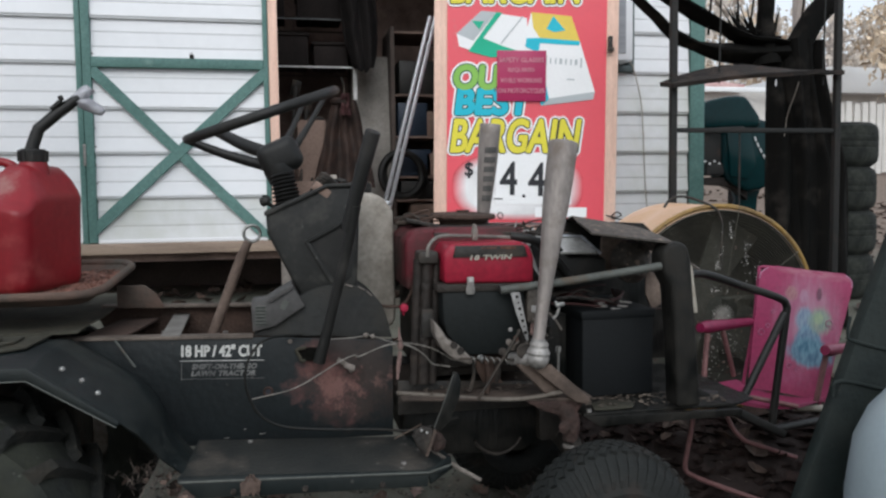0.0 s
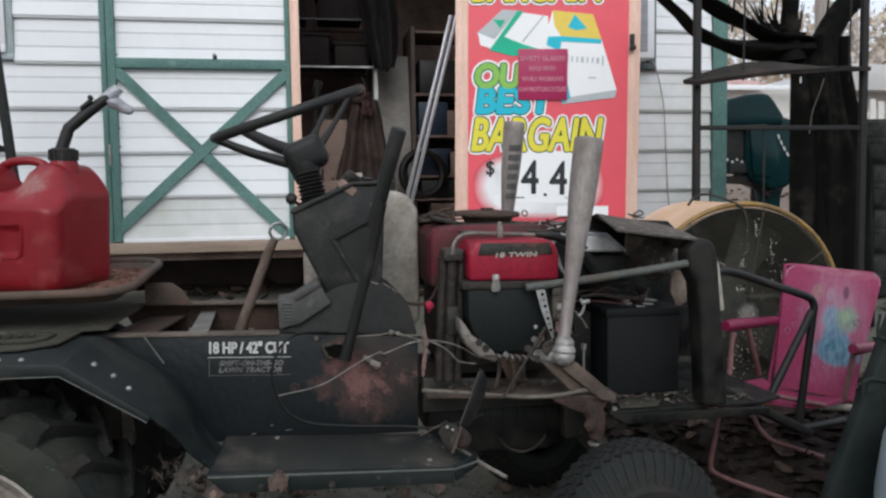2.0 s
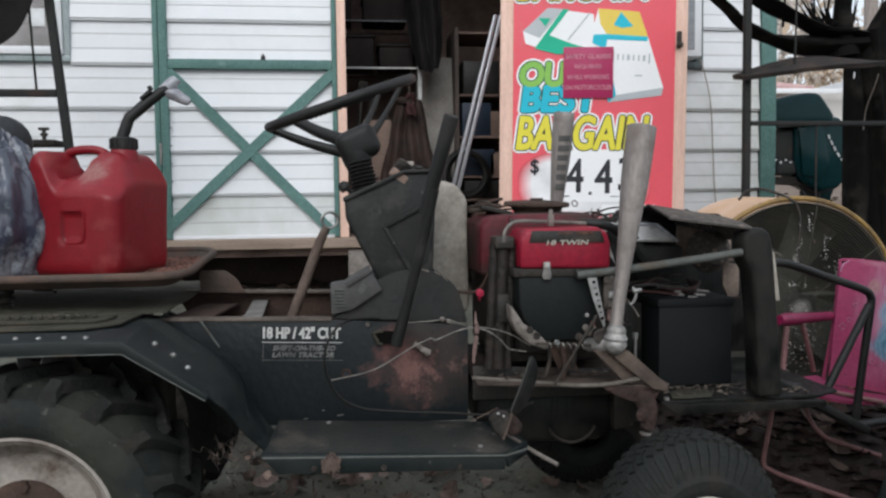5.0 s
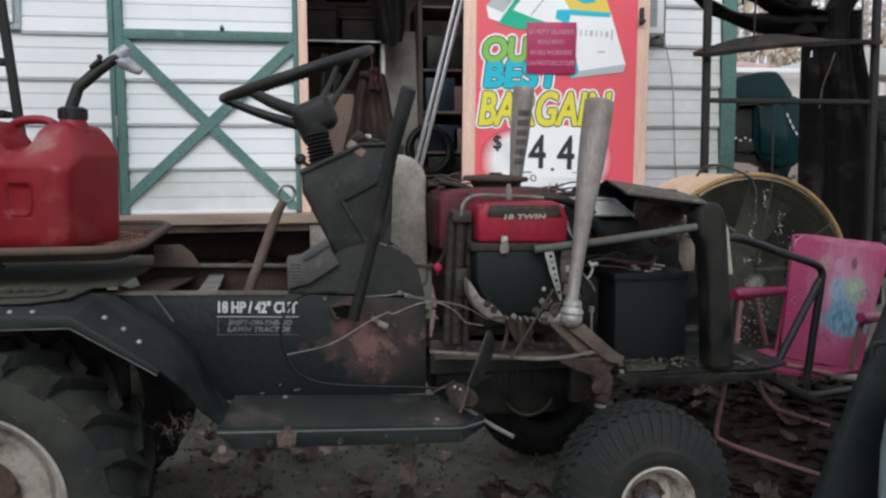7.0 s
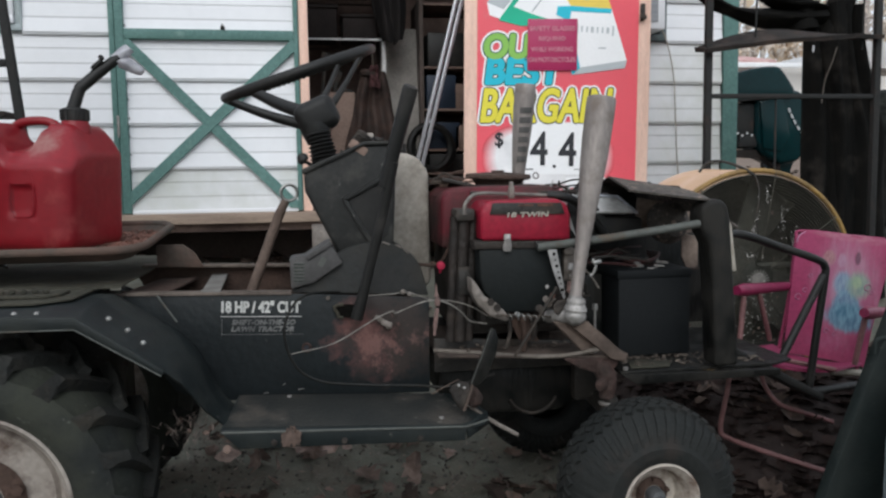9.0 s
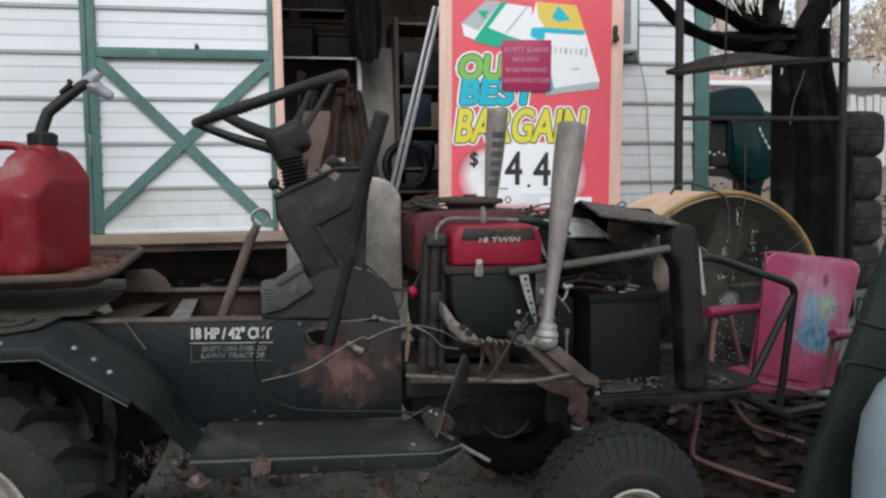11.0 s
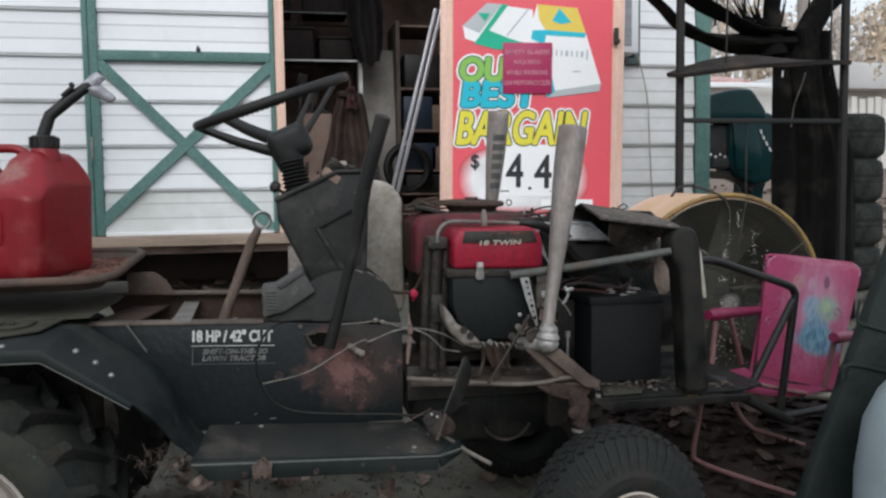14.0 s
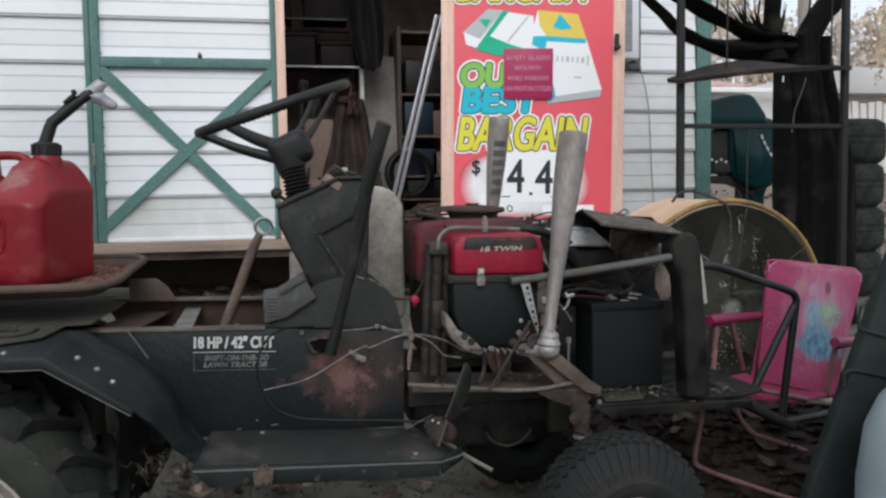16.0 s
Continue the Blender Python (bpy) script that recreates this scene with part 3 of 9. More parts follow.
def build_windows():
    w = thing("window_1", (-1.68, WALL_Y, 1.56), "white-framed shed window with faded grey-green outer trim", "window", kind="structure")
    y = WALL_Y - 0.030
    part("outer_trim", joined(box(-1.295, -1.268, y, WALL_Y, 1.562, 2.44, 0.003), box(-2.09, -1.268, y - 0.003, WALL_Y, 1.534, 1.562, 0.003),
                              box(-2.09, -2.062, y, WALL_Y, 1.562, 2.44, 0.003)), faded_trim, w, "faded grey-green trim board")
    part("window_frame", joined(box(-1.335, -1.297, y - 0.012, WALL_Y + 0.02, 1.60, 2.40, 0.004), box(-2.06, -1.297, y - 0.015, WALL_Y + 0.02, 1.563, 1.60, 0.004),
                                box(-2.06, -2.02, y - 0.012, WALL_Y + 0.02, 1.60, 2.40, 0.004), box(-2.06, -1.297, y - 0.012, WALL_Y + 0.02, 2.36, 2.40, 0.004)), vinyl, w, "white vinyl frame")
    part("pane", box(-2.02, -1.335, WALL_Y - 0.01, WALL_Y - 0.004, 1.60, 2.36), glass_pale, w).visible_shadow = False
    part("blind", box(-2.02, -1.335, WALL_Y + 0.004, WALL_Y + 0.010, 1.60, 2.36), blind_mat, w, "pale tan blind behind the pane")
    part("paper", box(-1.452, -1.385, WALL_Y - 0.001, WALL_Y + 0.003, 1.70, 1.78), vinyl, w, "white paper behind the pane")
    w = thing("window_2", (1.5, WALL_Y, 1.53), "shed window with green trim holding an air conditioner", "window", kind="structure")
    part("outer_trim", joined(box(1.800, 1.838, y, WALL_Y + 0.02, 1.562, 2.40, 0.003), box(1.16, 1.838, y - 0.003, WALL_Y + 0.02, 1.530, 1.562, 0.003)), slate_trim, w, "dull grey-green trim board")
    part("pane", box(1.20, 1.80, WALL_Y + 0.01, WALL_Y + 0.018, 1.95, 2.35), glass_dark, w)
    sign_greyish = mat("grey_louvre_panel", (0.33, 0.34, 0.36), (0.25, 0.26, 0.28), scale=20, rough=0.5, bump=0.3, fine=120, stretch=(0.05, 1, 1))
    a = thing("air_conditioner", (1.55, 3.80, 1.562), "white window air conditioner set in the shed window", "air conditioner")
    part("casing", box(1.33, 1.775, WALL_Y - 0.15, WALL_Y + 0.20, 1.566, 1.94, 0.008), vinyl, a)
    part("side_grille", box(1.7725, 1.7785, WALL_Y - 0.115, WALL_Y - 0.045, 1.61, 1.88, 0.002), grey_vent, a)
    part("front_grille", box(1.36, 1.735, WALL_Y - 0.154, WALL_Y - 0.149, 1.60, 1.91, 0.002), sign_greyish, a)
    cord = smooth_path([(1.79, 3.88, 1.60), (1.83, 3.885, 1.53), (1.87, 3.88, 1.35), (1.885, 3.88, 1.10), (1.90, 3.88, 0.86), (1.93, 3.86, 0.55)])
    solid("power_cord", tube(cord, 0.0032, 6), milky, "thin pale cord hanging down the siding", "cord")


build_windows()

# ---- inside the shed ----
cloth_brown = mat("dark_brown_leather", (0.046, 0.028, 0.022), (0.022, 0.016, 0.014), scale=16, rough=0.75, bump=0.5)
tub_black = mat("dusty_black_tub", (0.030, 0.024, 0.022), (0.019, 0.0155, 0.015), scale=6, rough=0.8, spec=0.15)
coat_dark = mat("dark_brown_wool", (0.011, 0.0085, 0.008), (0.007, 0.006, 0.006), scale=10, rough=0.95, bump=0.3)
cardboard = mat("cardboard", (0.24, 0.170, 0.138), (0.185, 0.130, 0.105), scale=5, rough=0.9, piece=0.2)
blue_plastic = mat("dull_blue_plastic", (0.020, 0.032, 0.055), (0.013, 0.022, 0.038), scale=5, rough=0.5)
red_cloth = mat("faded_red_cloth", (0.055, 0.022, 0.022), (0.035, 0.015, 0.016), scale=9, rough=0.9)
white_metal = mat("white_painted_metal", (0.62, 0.62, 0.61), (0.40, 0.40, 0.39), scale=9, rough=0.5)


def drape(x0, x1, z0, z1, y, folds, depth, taper=0.35, lean=0.0):
    """A hanging cloth with folds, gathered at its top."""
    def f(u, v):
        w = (x1 - x0) * (1 - taper * v)
        x = (x0 + x1) / 2 + (u - 0.5) * w + lean * v
        return Vector((x + 0.01 * noise.noise((u * 5, v * 3, x0)), y + depth * math.sin(u * folds * 2 * math.pi + 1.5 * v) * (0.5 + 0.5 * (1 - v)) + 0.02 * noise.noise((u * 3, v * 4, 7)),
                       z0 + (z1 - z0) * v + 0.02 * noise.noise((u * 4, 3, x1)) * (1 - v)))
    return sheet(f, 36, 18, 0.004)


def build_inside():
    s = thing("shelf_unit", (0.2, 4.75, FLOOR_Z), "white wire shelving, its dim rails coloured dark, with dark clutter inside the shed", "shelf")
    # Dimmer posts, rails and wires get dark colours in place of shade.
    for x, y in ((-0.3, 4.65), (0.443, 4.65), (-0.3, 5.0), (0.443, 5.0)):
        part("post", box(x - 0.011, x + 0.011, y - 0.011, y + 0.011, FLOOR_Z, 1.668 if y < 4.8 and x > 0 else 2.2, 0.002), white_metal if y < 4.8 and x > 0 else dark_ply, s)
    for z in (1.18, 1.645, 1.915, 2.18):
        for y in (4.65, 5.0):
            rail = part("shelf_rail", box(-0.289, 0.432, y - 0.006, y + 0.006, z - 0.008, z + 0.002, 0.002), white_metal if z == 1.645 and y < 4.8 else (grey_vent if z == 1.915 and y < 4.8 else dark_ply), s)
        for i in range(1, 15):
            part("shelf_wire", tube([(-0.3 + 0.05 * i, 4.65, z + 0.006), (-0.3 + 0.05 * i, 5.0, z + 0.006)], 0.002, 4), dark_ply, s)
    for x, w, h, z, m in ((-0.16, 0.20, 0.16, 1.656, tub_black), (0.08, 0.20, 0.19, 1.656, tub_black), (0.31, 0.20, 0.14, 1.656, tub_black), (-0.1, 0.3, 0.2, 1.926, tub_black), (0.25, 0.26, 0.16, 1.926, tub_black)):
        solid("storage_tub", joined(box(x - w / 2, x + w / 2, 4.70, 4.95, z, z + h - 0.02, 0.01), box(x - w / 2 - 0.008, x + w / 2 + 0.008, 4.692, 4.958, z + h - 0.02, z + h, 0.006)), m,
              "dark plastic tub standing on the wire shelf", "tub", "tubs on the wire shelf")
    j = thing("brown_jacket", (0.42, 4.45, 0.95), "dark brown jacket hanging in the shed doorway", "jacket")
    part("body", drape(0.175, 0.515, 0.945, 1.42, 4.36, 3, 0.020, 0.62, 0.01), cloth_brown, j)
    part("collar", ring((0.345, 4.38, 1.41), (0.1, 0, 1), 0.045, 0.022, 20, 8), cloth_brown, j)
    part("hook", tube(smooth_path([(0.35, 4.38, 1.40), (0.36, 4.42, 1.50), (0.36, 4.62, 1.58)]), 0.005, 6), oily, j)
    solid("red_rag", drape(0.325, 0.385, 1.33, 1.45, 4.32, 2, 0.008, 0.3), red_cloth, "faded red rag hanging over the jacket", "rag")
    solid("cardboard_box", joined(box(0.10, 0.255, 4.40, 4.65, FLOOR_Z + 0.002, 1.315, 0.004)), cardboard, "tall tan cardboard box standing on the shed floor", "box")
    solid("cardboard_box", joined(box(0.05, 0.34, 4.30, 4.39, FLOOR_Z + 0.002, 0.98, 0.004)), cardboard, "flattened tan cardboard box on the shed floor", "box")
    for k in range(3):
        solid("garden_tool", joined(tube([(0.03 + 0.05 * k, 4.32, FLOOR_Z), (0.10 + 0.06 * k, 4.5, 1.52 - 0.1 * k)], 0.010, 8), obox((0.10 + 0.06 * k, 4.5, 1.5 - 0.1 * k), (0.05, 0.012, 0.09), 20, 15, 0, 0.004)), oily,
              "dark-handled tool leaning inside the doorway", "tool", "tools in the doorway")
    # Board stops, and a dark hanging shape begins, where shade sets in.
    solid("wallboard_sheet", obox((0.565, 4.80, 1.215), (0.25, 0.02, 1.07), -8, 0, 0, 0.003), pale_wall, "pale dusty board leaning in the shed", "board")
    solid("dark_coat", sheet(lambda u, v: Vector((0.455 + (u - 0.5) * 0.21 * (0.30 + 0.70 * math.sin(math.pi * min(1.0, 0.10 + 0.85 * v)) ** 0.6) + 0.03 * (1 - v) + 0.012 * noise.noise((u * 4, v * 5, 3)), 4.60 + 0.03 * math.sin(u * 14 + 2 * v) - 0.05 * math.sin(u * math.pi), 1.60 + 0.62 * v + 0.03 * noise.noise((u * 5, 1, 8)) + 0.07 * (2 * u - 1) ** 2 * (1 - v))), 30, 20, 0.006), coat_dark, "dark bag-like hanging that also darkens the top of the board", "coat")
    st = thing("stacked_shelf", (1.02, 4.9, FLOOR_Z), "dark shelf unit loaded with bins and boxes", "shelf")
    for x in (0.675, 1.235):
        part("side_panel", box(x - 0.012, x + 0.012, 4.72, 5.1, FLOOR_Z, 1.9, 0.002), dark_ply, st)
    for z in (0.74, 0.86, 1.00, 1.24, 1.49, 1.86):
        part("shelf_board", box(0.687, 1.223, 4.72, 5.1, z, z + 0.014, 0.002), shed_board, st)
    for x, w, z, h, m, n in ((0.92, 0.18, 1.254, 0.20, blue_plastic, "blue plastic bin"), (1.06, 0.12, 1.254, 0.15, cardboard, "tan cardboard box"), (0.93, 0.2, 1.014, 0.16, blue_plastic, "blue plastic bin"),
                             (1.05, 0.11, 1.014, 0.14, cardboard, "tan cardboard box"), (1.02, 0.36, 0.874, 0.11, black_plastic, "black plastic tray"), (0.95, 0.22, 1.504, 0.2, black_plastic, "blue plastic bin"), (1.18, 0.2, 1.504, 0.24, cardboard, "tan cardboard box"),
                             (1.05, 0.3, 0.754, 0.09, cardboard, "tan cardboard box")):
        solid("storage_box", box(x - 0.125 - w / 2, x - 0.125 + w / 2, 4.73, 5.0, z, z + h, 0.008), m, n + " on the dark shelf in the shed", "box", "boxes on the dark shelf")
    solid("black_hose", joined(*[ring((0.70 + 0.012 * k, 4.60 + 0.02 * k, 1.02), (0.25, -1, 0.1 * k), 0.13, 0.020, 30, 8) for k in range(3)]), black_plastic, "coil of black hose hanging in the shed", "hose")
    l = thing("step_ladder", (0.62, 4.16, FLOOR_Z), "bright aluminium step ladder leaning in the doorway", "ladder")
    for dx, dy in ((0.0, 0.0), (0.030, 0.0)):
        part("rail", obox((0.650 + dx, 4.16 + dy, 1.265), (0.020, 0.034, 1.17), 4, 14.2, 0, 0.003), bright_alu, l)
    for k in range(4):
        z = 0.86 + 0.28 * k
        part("rung", obox((0.563 + 0.0709 * k, 4.20, z), (0.03, 0.06, 0.016), bevel=0.003), bright_alu, l)


build_inside()

# ---- painted sale sign in a pine frame ----
SIGN = pose(1.113, 3.56, 0, 0, 0.9, -11.2)
sign_red = mat("red_printed_sheet", (0.80, 0.094, 0.128), (0.76, 0.086, 0.118), scale=4, spec=0.5, rough=0.34, bump=0.01, speck=0.02, stain=(0.62, 0.20, 0.20), stain_scale=8, stain_at=0.72)
sign_white = mat("white_print", (0.90, 0.90, 0.91), (0.88, 0.88, 0.89), scale=6, rough=0.4, bump=0.02, speck=0.02)
sign_yellow = mat("yellow_print", (0.78, 0.70, 0.06), (0.74, 0.65, 0.055), scale=6, rough=0.4, bump=0.02, speck=0.02)
sign_cyan = mat("cyan_print", (0.03, 0.50, 0.64), (0.025, 0.45, 0.60), scale=6, rough=0.4, bump=0.02, speck=0.02)
sign_green = mat("leaf_green_print", (0.28, 0.55, 0.10), (0.24, 0.50, 0.09), scale=6, rough=0.4, bump=0.02, speck=0.02)
sign_black = mat("black_print", (0.02, 0.022, 0.028), (0.03, 0.03, 0.035), scale=6, rough=0.4, bump=0.02, speck=0.02)
sign_emerald = mat("emerald_print", (0.02, 0.46, 0.28), (0.018, 0.42, 0.25), scale=6, rough=0.4, bump=0.02, speck=0.02)
sign_edge = mat("dark_green_outline", (0.03, 0.10, 0.08), (0.025, 0.09, 0.07), scale=6, rough=0.4, bump=0.0, speck=0.02)
sign_grey = mat("light_grey_print", (0.50, 0.53, 0.55), (0.46, 0.49, 0.51), scale=6, rough=0.4, bump=0.02, speck=0.02)
sign_gold = mat("gold_print", (0.80, 0.60, 0.10), (0.76, 0.55, 0.09), scale=6, rough=0.4, bump=0.02, speck=0.02)
plaque_red = mat("maroon_plaque", (0.40, 0.028, 0.11), (0.36, 0.024, 0.095), scale=5, rough=0.4, bump=0.01, speck=0.03)
plaque_pink = mat("worn_pink_lettering", (0.55, 0.20, 0.27), (0.42, 0.13, 0.19), scale=40, rough=0.5, bump=0.02)


def build_sign():
    s = thing("sale_sign", (1.113, 3.56, 0.40), "tall red printed price sign in a raw pine frame", "sign")

    def add(name, bm, material, lift=0.0, label=""):
        return part(name, turned(bm, SIGN @ Matrix.Translation((0, -lift, 0))), material, s, label)

    def flat(poly, lift, thick=0.0008):
        return prism(poly, -thick, 0.0), lift

    L, Rr = -0.425, 0.425
    add("frame_post", box(L, L + 0.072, -0.020, 0.020, 0.29, 2.28, 0.003), pine, 0, "raw pine upright")
    add("frame_post", box(Rr - 0.068, Rr, -0.020, 0.020, 0.42, 2.28, 0.003), pine, 0, "raw pine upright")
    add("frame_rail", box(L + 0.074, Rr - 0.070, -0.018, 0.018, 2.20, 2.28, 0.003), pine)
    add("frame_rail", box(L + 0.074, Rr - 0.070, 0.004, 0.030, 0.68, 0.75, 0.003), pine)
    add("sheet", box(L + 0.060, Rr - 0.056, -0.0245, -0.0215, 0.765, 2.20), sign_red, 0, "red printed sheet")
    y = 0.0255  # the print lies on the sheet
    # soft-edged white burst behind the price
    for k in range(9):
        sc = 1.06 - 0.028 * k
        tint = k / 8
        m = mat("burst_tint", tuple(a + (b - a) * tint for a, b in zip((0.78, 0.10, 0.13), (0.90, 0.89, 0.90))), scale=6, rough=0.4, bump=0.0, speck=0.02)
        pts = [(-0.035 + 0.290 * sc * math.copysign(abs(math.cos(a)) ** 0.75, math.cos(a)), 0.930 + 0.150 * sc * math.copysign(abs(math.sin(a)) ** 0.75, math.sin(a))) for a in [2 * math.pi * i / 48 for i in range(48)]]
        add("burst", prism(pts, -0.0003, 0), m, y + 0.0002 * k)
    add("price_card", box(-0.135, 0.215, -0.001, 0, 0.850, 1.090), sign_white, y + 0.0020)

    def word(body, cx, cz, w, h, colour, bold=0.010, shear=0.14, outline=None, halo=True, spacing=1.0):
        at = Matrix.Translation((cx, 0, cz))
        if halo:
            add("letters_halo", turned(lettering(body, w, h, bold + 0.0140, shear, spacing), at), sign_white, y + 0.0024)
        if outline:
            add("letters_edge", turned(lettering(body, w, h, bold + 0.0052, shear, spacing), at), outline, y + 0.0034)
        add("letters", turned(lettering(body, w, h, bold, shear, spacing), at), colour, y + 0.0044)

    word("OUR", -0.187, 1.434, 0.285, 0.104, sign_green, 0.007, 0.10, sign_edge)
    word("BEST", -0.150, 1.322, 0.345, 0.112, sign_cyan, 0.008, 0.12, sign_edge)
    word("BARGAIN", -0.046, 1.166, 0.600, 0.150, sign_yellow, 0.0055, 0.20, sign_black)
    word("BARGAIN", -0.046, 1.846, 0.600, 0.150, sign_yellow, 0.0055, 0.20, sign_black)
    word("$", -0.262, 1.008, 0.036, 0.072, sign_black, 0.0018, 0.0, None, False)
    word("4", -0.078, 0.970, 0.076, 0.150, sign_black, 0.003, 0.0, None, False)
    word("4", 0.054, 0.966, 0.076, 0.150, sign_black, 0.003, 0.0, None, False)
    word("3", 0.158, 0.975, 0.070, 0.152, sign_black, 0.002, 0.0, None, False)
    add("point", prism([(-0.006 + 0.008 * math.cos(a), 0.888 + 0.008 * math.sin(a)) for a in [k * 0.785 for k in range(8)]], -0.0005, 0), sign_black, y + 0.004)
    add("small_print", box(-0.145, -0.102, -0.0005, 0, 0.872, 0.877), sign_black, y + 0.004)
    add("small_print", box(0.085, 0.125, -0.0005, 0, 0.872, 0.875), sign_black, y + 0.004)
    add("strip_label", box(0.048, 0.288, -0.001, 0, 0.790, 0.836), sign_white, y + 0.003)
    # two cigarette packs, as plain shapes
    add("pack", prism([(-0.322, 1.632), (-0.210, 1.735), (0.000, 1.705), (0.010, 1.545), (-0.165, 1.525), (-0.310, 1.575)], -0.0006, 0), sign_white, y)
    add("pack_end", prism([(-0.322, 1.632), (-0.210, 1.735), (-0.140, 1.730), (-0.245, 1.600)], -0.0006, 0), sign_grey, y + 0.001)
    add("pack_triangle", prism([(-0.252, 1.690), (-0.196, 1.688), (-0.218, 1.650)], -0.0006, 0), sign_emerald, y + 0.002)
    add("pack_band", prism([(-0.140, 1.730), (-0.112, 1.727), (-0.200, 1.612), (-0.105, 1.575), (-0.030, 1.553), (-0.010, 1.530), (-0.165, 1.525), (-0.268, 1.552)], -0.0006, 0), sign_emerald, y + 0.0015)
    for k in range(7):
        add("pack_mark", obox((-0.108 + 0.0135 * k, 0, 1.600 + 0.0165 * k), (0.006, 0.0012, 0.030 if k in (0, 1, 6) else 0.020), 0, 38, 0), sign_grey, y + 0.002)
    add("pack", prism([(0.020, 1.730), (0.205, 1.712), (0.245, 1.600), (0.318, 1.370), (0.310, 1.335), (0.070, 1.305), (-0.010, 1.620)], -0.0006, 0), sign_white, y + 0.0012)
    add("pack_end", prism([(0.020, 1.730), (0.205, 1.712), (0.245, 1.600), (0.060, 1.614), (0.030, 1.660)], -0.0006, 0), sign_gold, y + 0.002)
    add("pack_triangle", prism([(0.122, 1.712), (0.090, 1.655), (0.128, 1.640), (0.178, 1.648)], -0.0006, 0), sign_cyan, y + 0.003)
    add("pack_band", prism([(0.245, 1.600), (0.060, 1.614), (0.0, 1.612), (-0.006, 1.575), (0.055, 1.545), (0.062, 1.590), (0.242, 1.580)], -0.0006, 0), sign_cyan, y + 0.0026)
    add("pack_band", prism([(0.070, 1.305), (0.106, 1.335), (0.085, 1.43), (0.04, 1.42)], -0.0006, 0), sign_cyan, y + 0.0026)
    for k in range(8):
        add("pack_mark", obox((0.088 + 0.0235 * k, 0, 1.512 - 0.0015 * k), (0.007 if k % 3 else 0.012, 0.0012, 0.046 if k in (0, 7) else 0.026), 0, 2, 0), sign_grey, y + 0.003)
    add("pack_mark", obox((0.205, 0, 1.425), (0.035, 0.0012, 0.006), 0, 2, 0), sign_grey, y + 0.003)
    add("pack_shade", prism([(0.318, 1.370), (0.310, 1.335), (0.070, 1.305), (0.085, 1.335)], -0.0006, 0), sign_grey, y + 0.0022)
    add("latch", joined(obox((0.385, -0.03, 1.585), (0.020, 0.022, 0.075), bevel=0.005), obox((0.385, -0.045, 1.56), (0.03, 0.012, 0.02), bevel=0.004)), oily, 0, "black metal latch")
    add("wire_twist", tube(smooth_path([(0.38, -0.02, 0.80), (0.42, -0.03, 0.79), (0.45, -0.03, 0.80), (0.43, -0.03, 0.815), (0.405, -0.03, 0.79), (0.46, -0.03, 0.78)]), 0.003, 6), oily)
    p = thing("safety_plaque", (1.11, 3.52, 1.32), "maroon safety notice fixed over the price sign", "notice")

    def padd(name, bm, material, lift):
        return part(name, turned(bm, SIGN @ Matrix.Translation((0, -lift, 0))), material, p)

    padd("plate", box(-0.136, 0.090, -0.003, 0, 1.324, 1.555, 0.001), plaque_red, 0.034)
    for k, (row, w) in enumerate((("SAFETY GLASSES", 0.205), ("REQUIRED", 0.120), ("WHILE WORKING", 0.190), ("ON MOTORCYCLES", 0.212))):
        padd("letters", turned(lettering(row, w, 0.020, 0.0012), Matrix.Translation((-0.024, 0, 1.512 - 0.0465 * k))), plaque_pink, 0.038)


build_sign()

# ---- the stripped lawn tractor, heading along +x ----
white_print = mat("white_decal_print", (0.55, 0.55, 0.53), (0.40, 0.40, 0.38), scale=30, rough=0.5, bump=0.0)
grey_print = mat("worn_grey_decal_print", (0.16, 0.16, 0.155), (0.08, 0.08, 0.08), scale=25, rough=0.5, bump=0.0)
battery_black = mat("battery_case", (0.0040, 0.0054, 0.0066), (0.0058, 0.0072, 0.0082), scale=8, rough=0.7, spec=0.25, bump=0.05,
                    stain=(0.03, 0.03, 0.028), stain_scale=5, stain_at=0.7)
red_lead = mat("dull_red_cable", (0.040, 0.014, 0.0135), (0.026, 0.011, 0.011), scale=20, rough=0.6, bump=0.1)
red_knob = mat("dull_red_plastic", (0.34, 0.012, 0.045), rough=0.5, bump=0.0)
cable_grey = mat("bare_cable", (0.22, 0.205, 0.185), (0.12, 0.11, 0.10), scale=30, rough=0.5, metal=0.3, bump=0.0)
grime = mat("greasy_casting", (0.019, 0.0165, 0.0145), (0.031, 0.025, 0.021), scale=14, rough=0.7, bump=0.6, fine=70,
            stain=(0.080, 0.066, 0.055), stain_scale=12, stain_at=0.64)
pale_casting = mat("corroded_alloy_casting", (0.21, 0.185, 0.165), (0.11, 0.095, 0.082), scale=13, rough=0.75, bump=0.6, fine=70)

strap_mat = mat("pale_dusty_steel", (0.170, 0.162, 0.150), (0.120, 0.112, 0.102), scale=14, rough=0.7, bump=0.1)
spindle_rust = mat("dark_red_brown_rust", (0.056, 0.032, 0.027), (0.028, 0.020, 0.017), scale=26, rough=0.9, bump=0.9, fine=70)
# Flat black in place of the shade inside the holes.
hole_shade = mat("flat_hole_shade", (0.006, 0.006, 0.0055), (0.009, 0.008, 0.007), scale=20, rough=1.0, spec=0.0, bump=0.0)
pink_worn = mat("worn_pinkish_metal", (0.21, 0.135, 0.120), (0.11, 0.075, 0.068), scale=40, rough=0.7, bump=0.3)
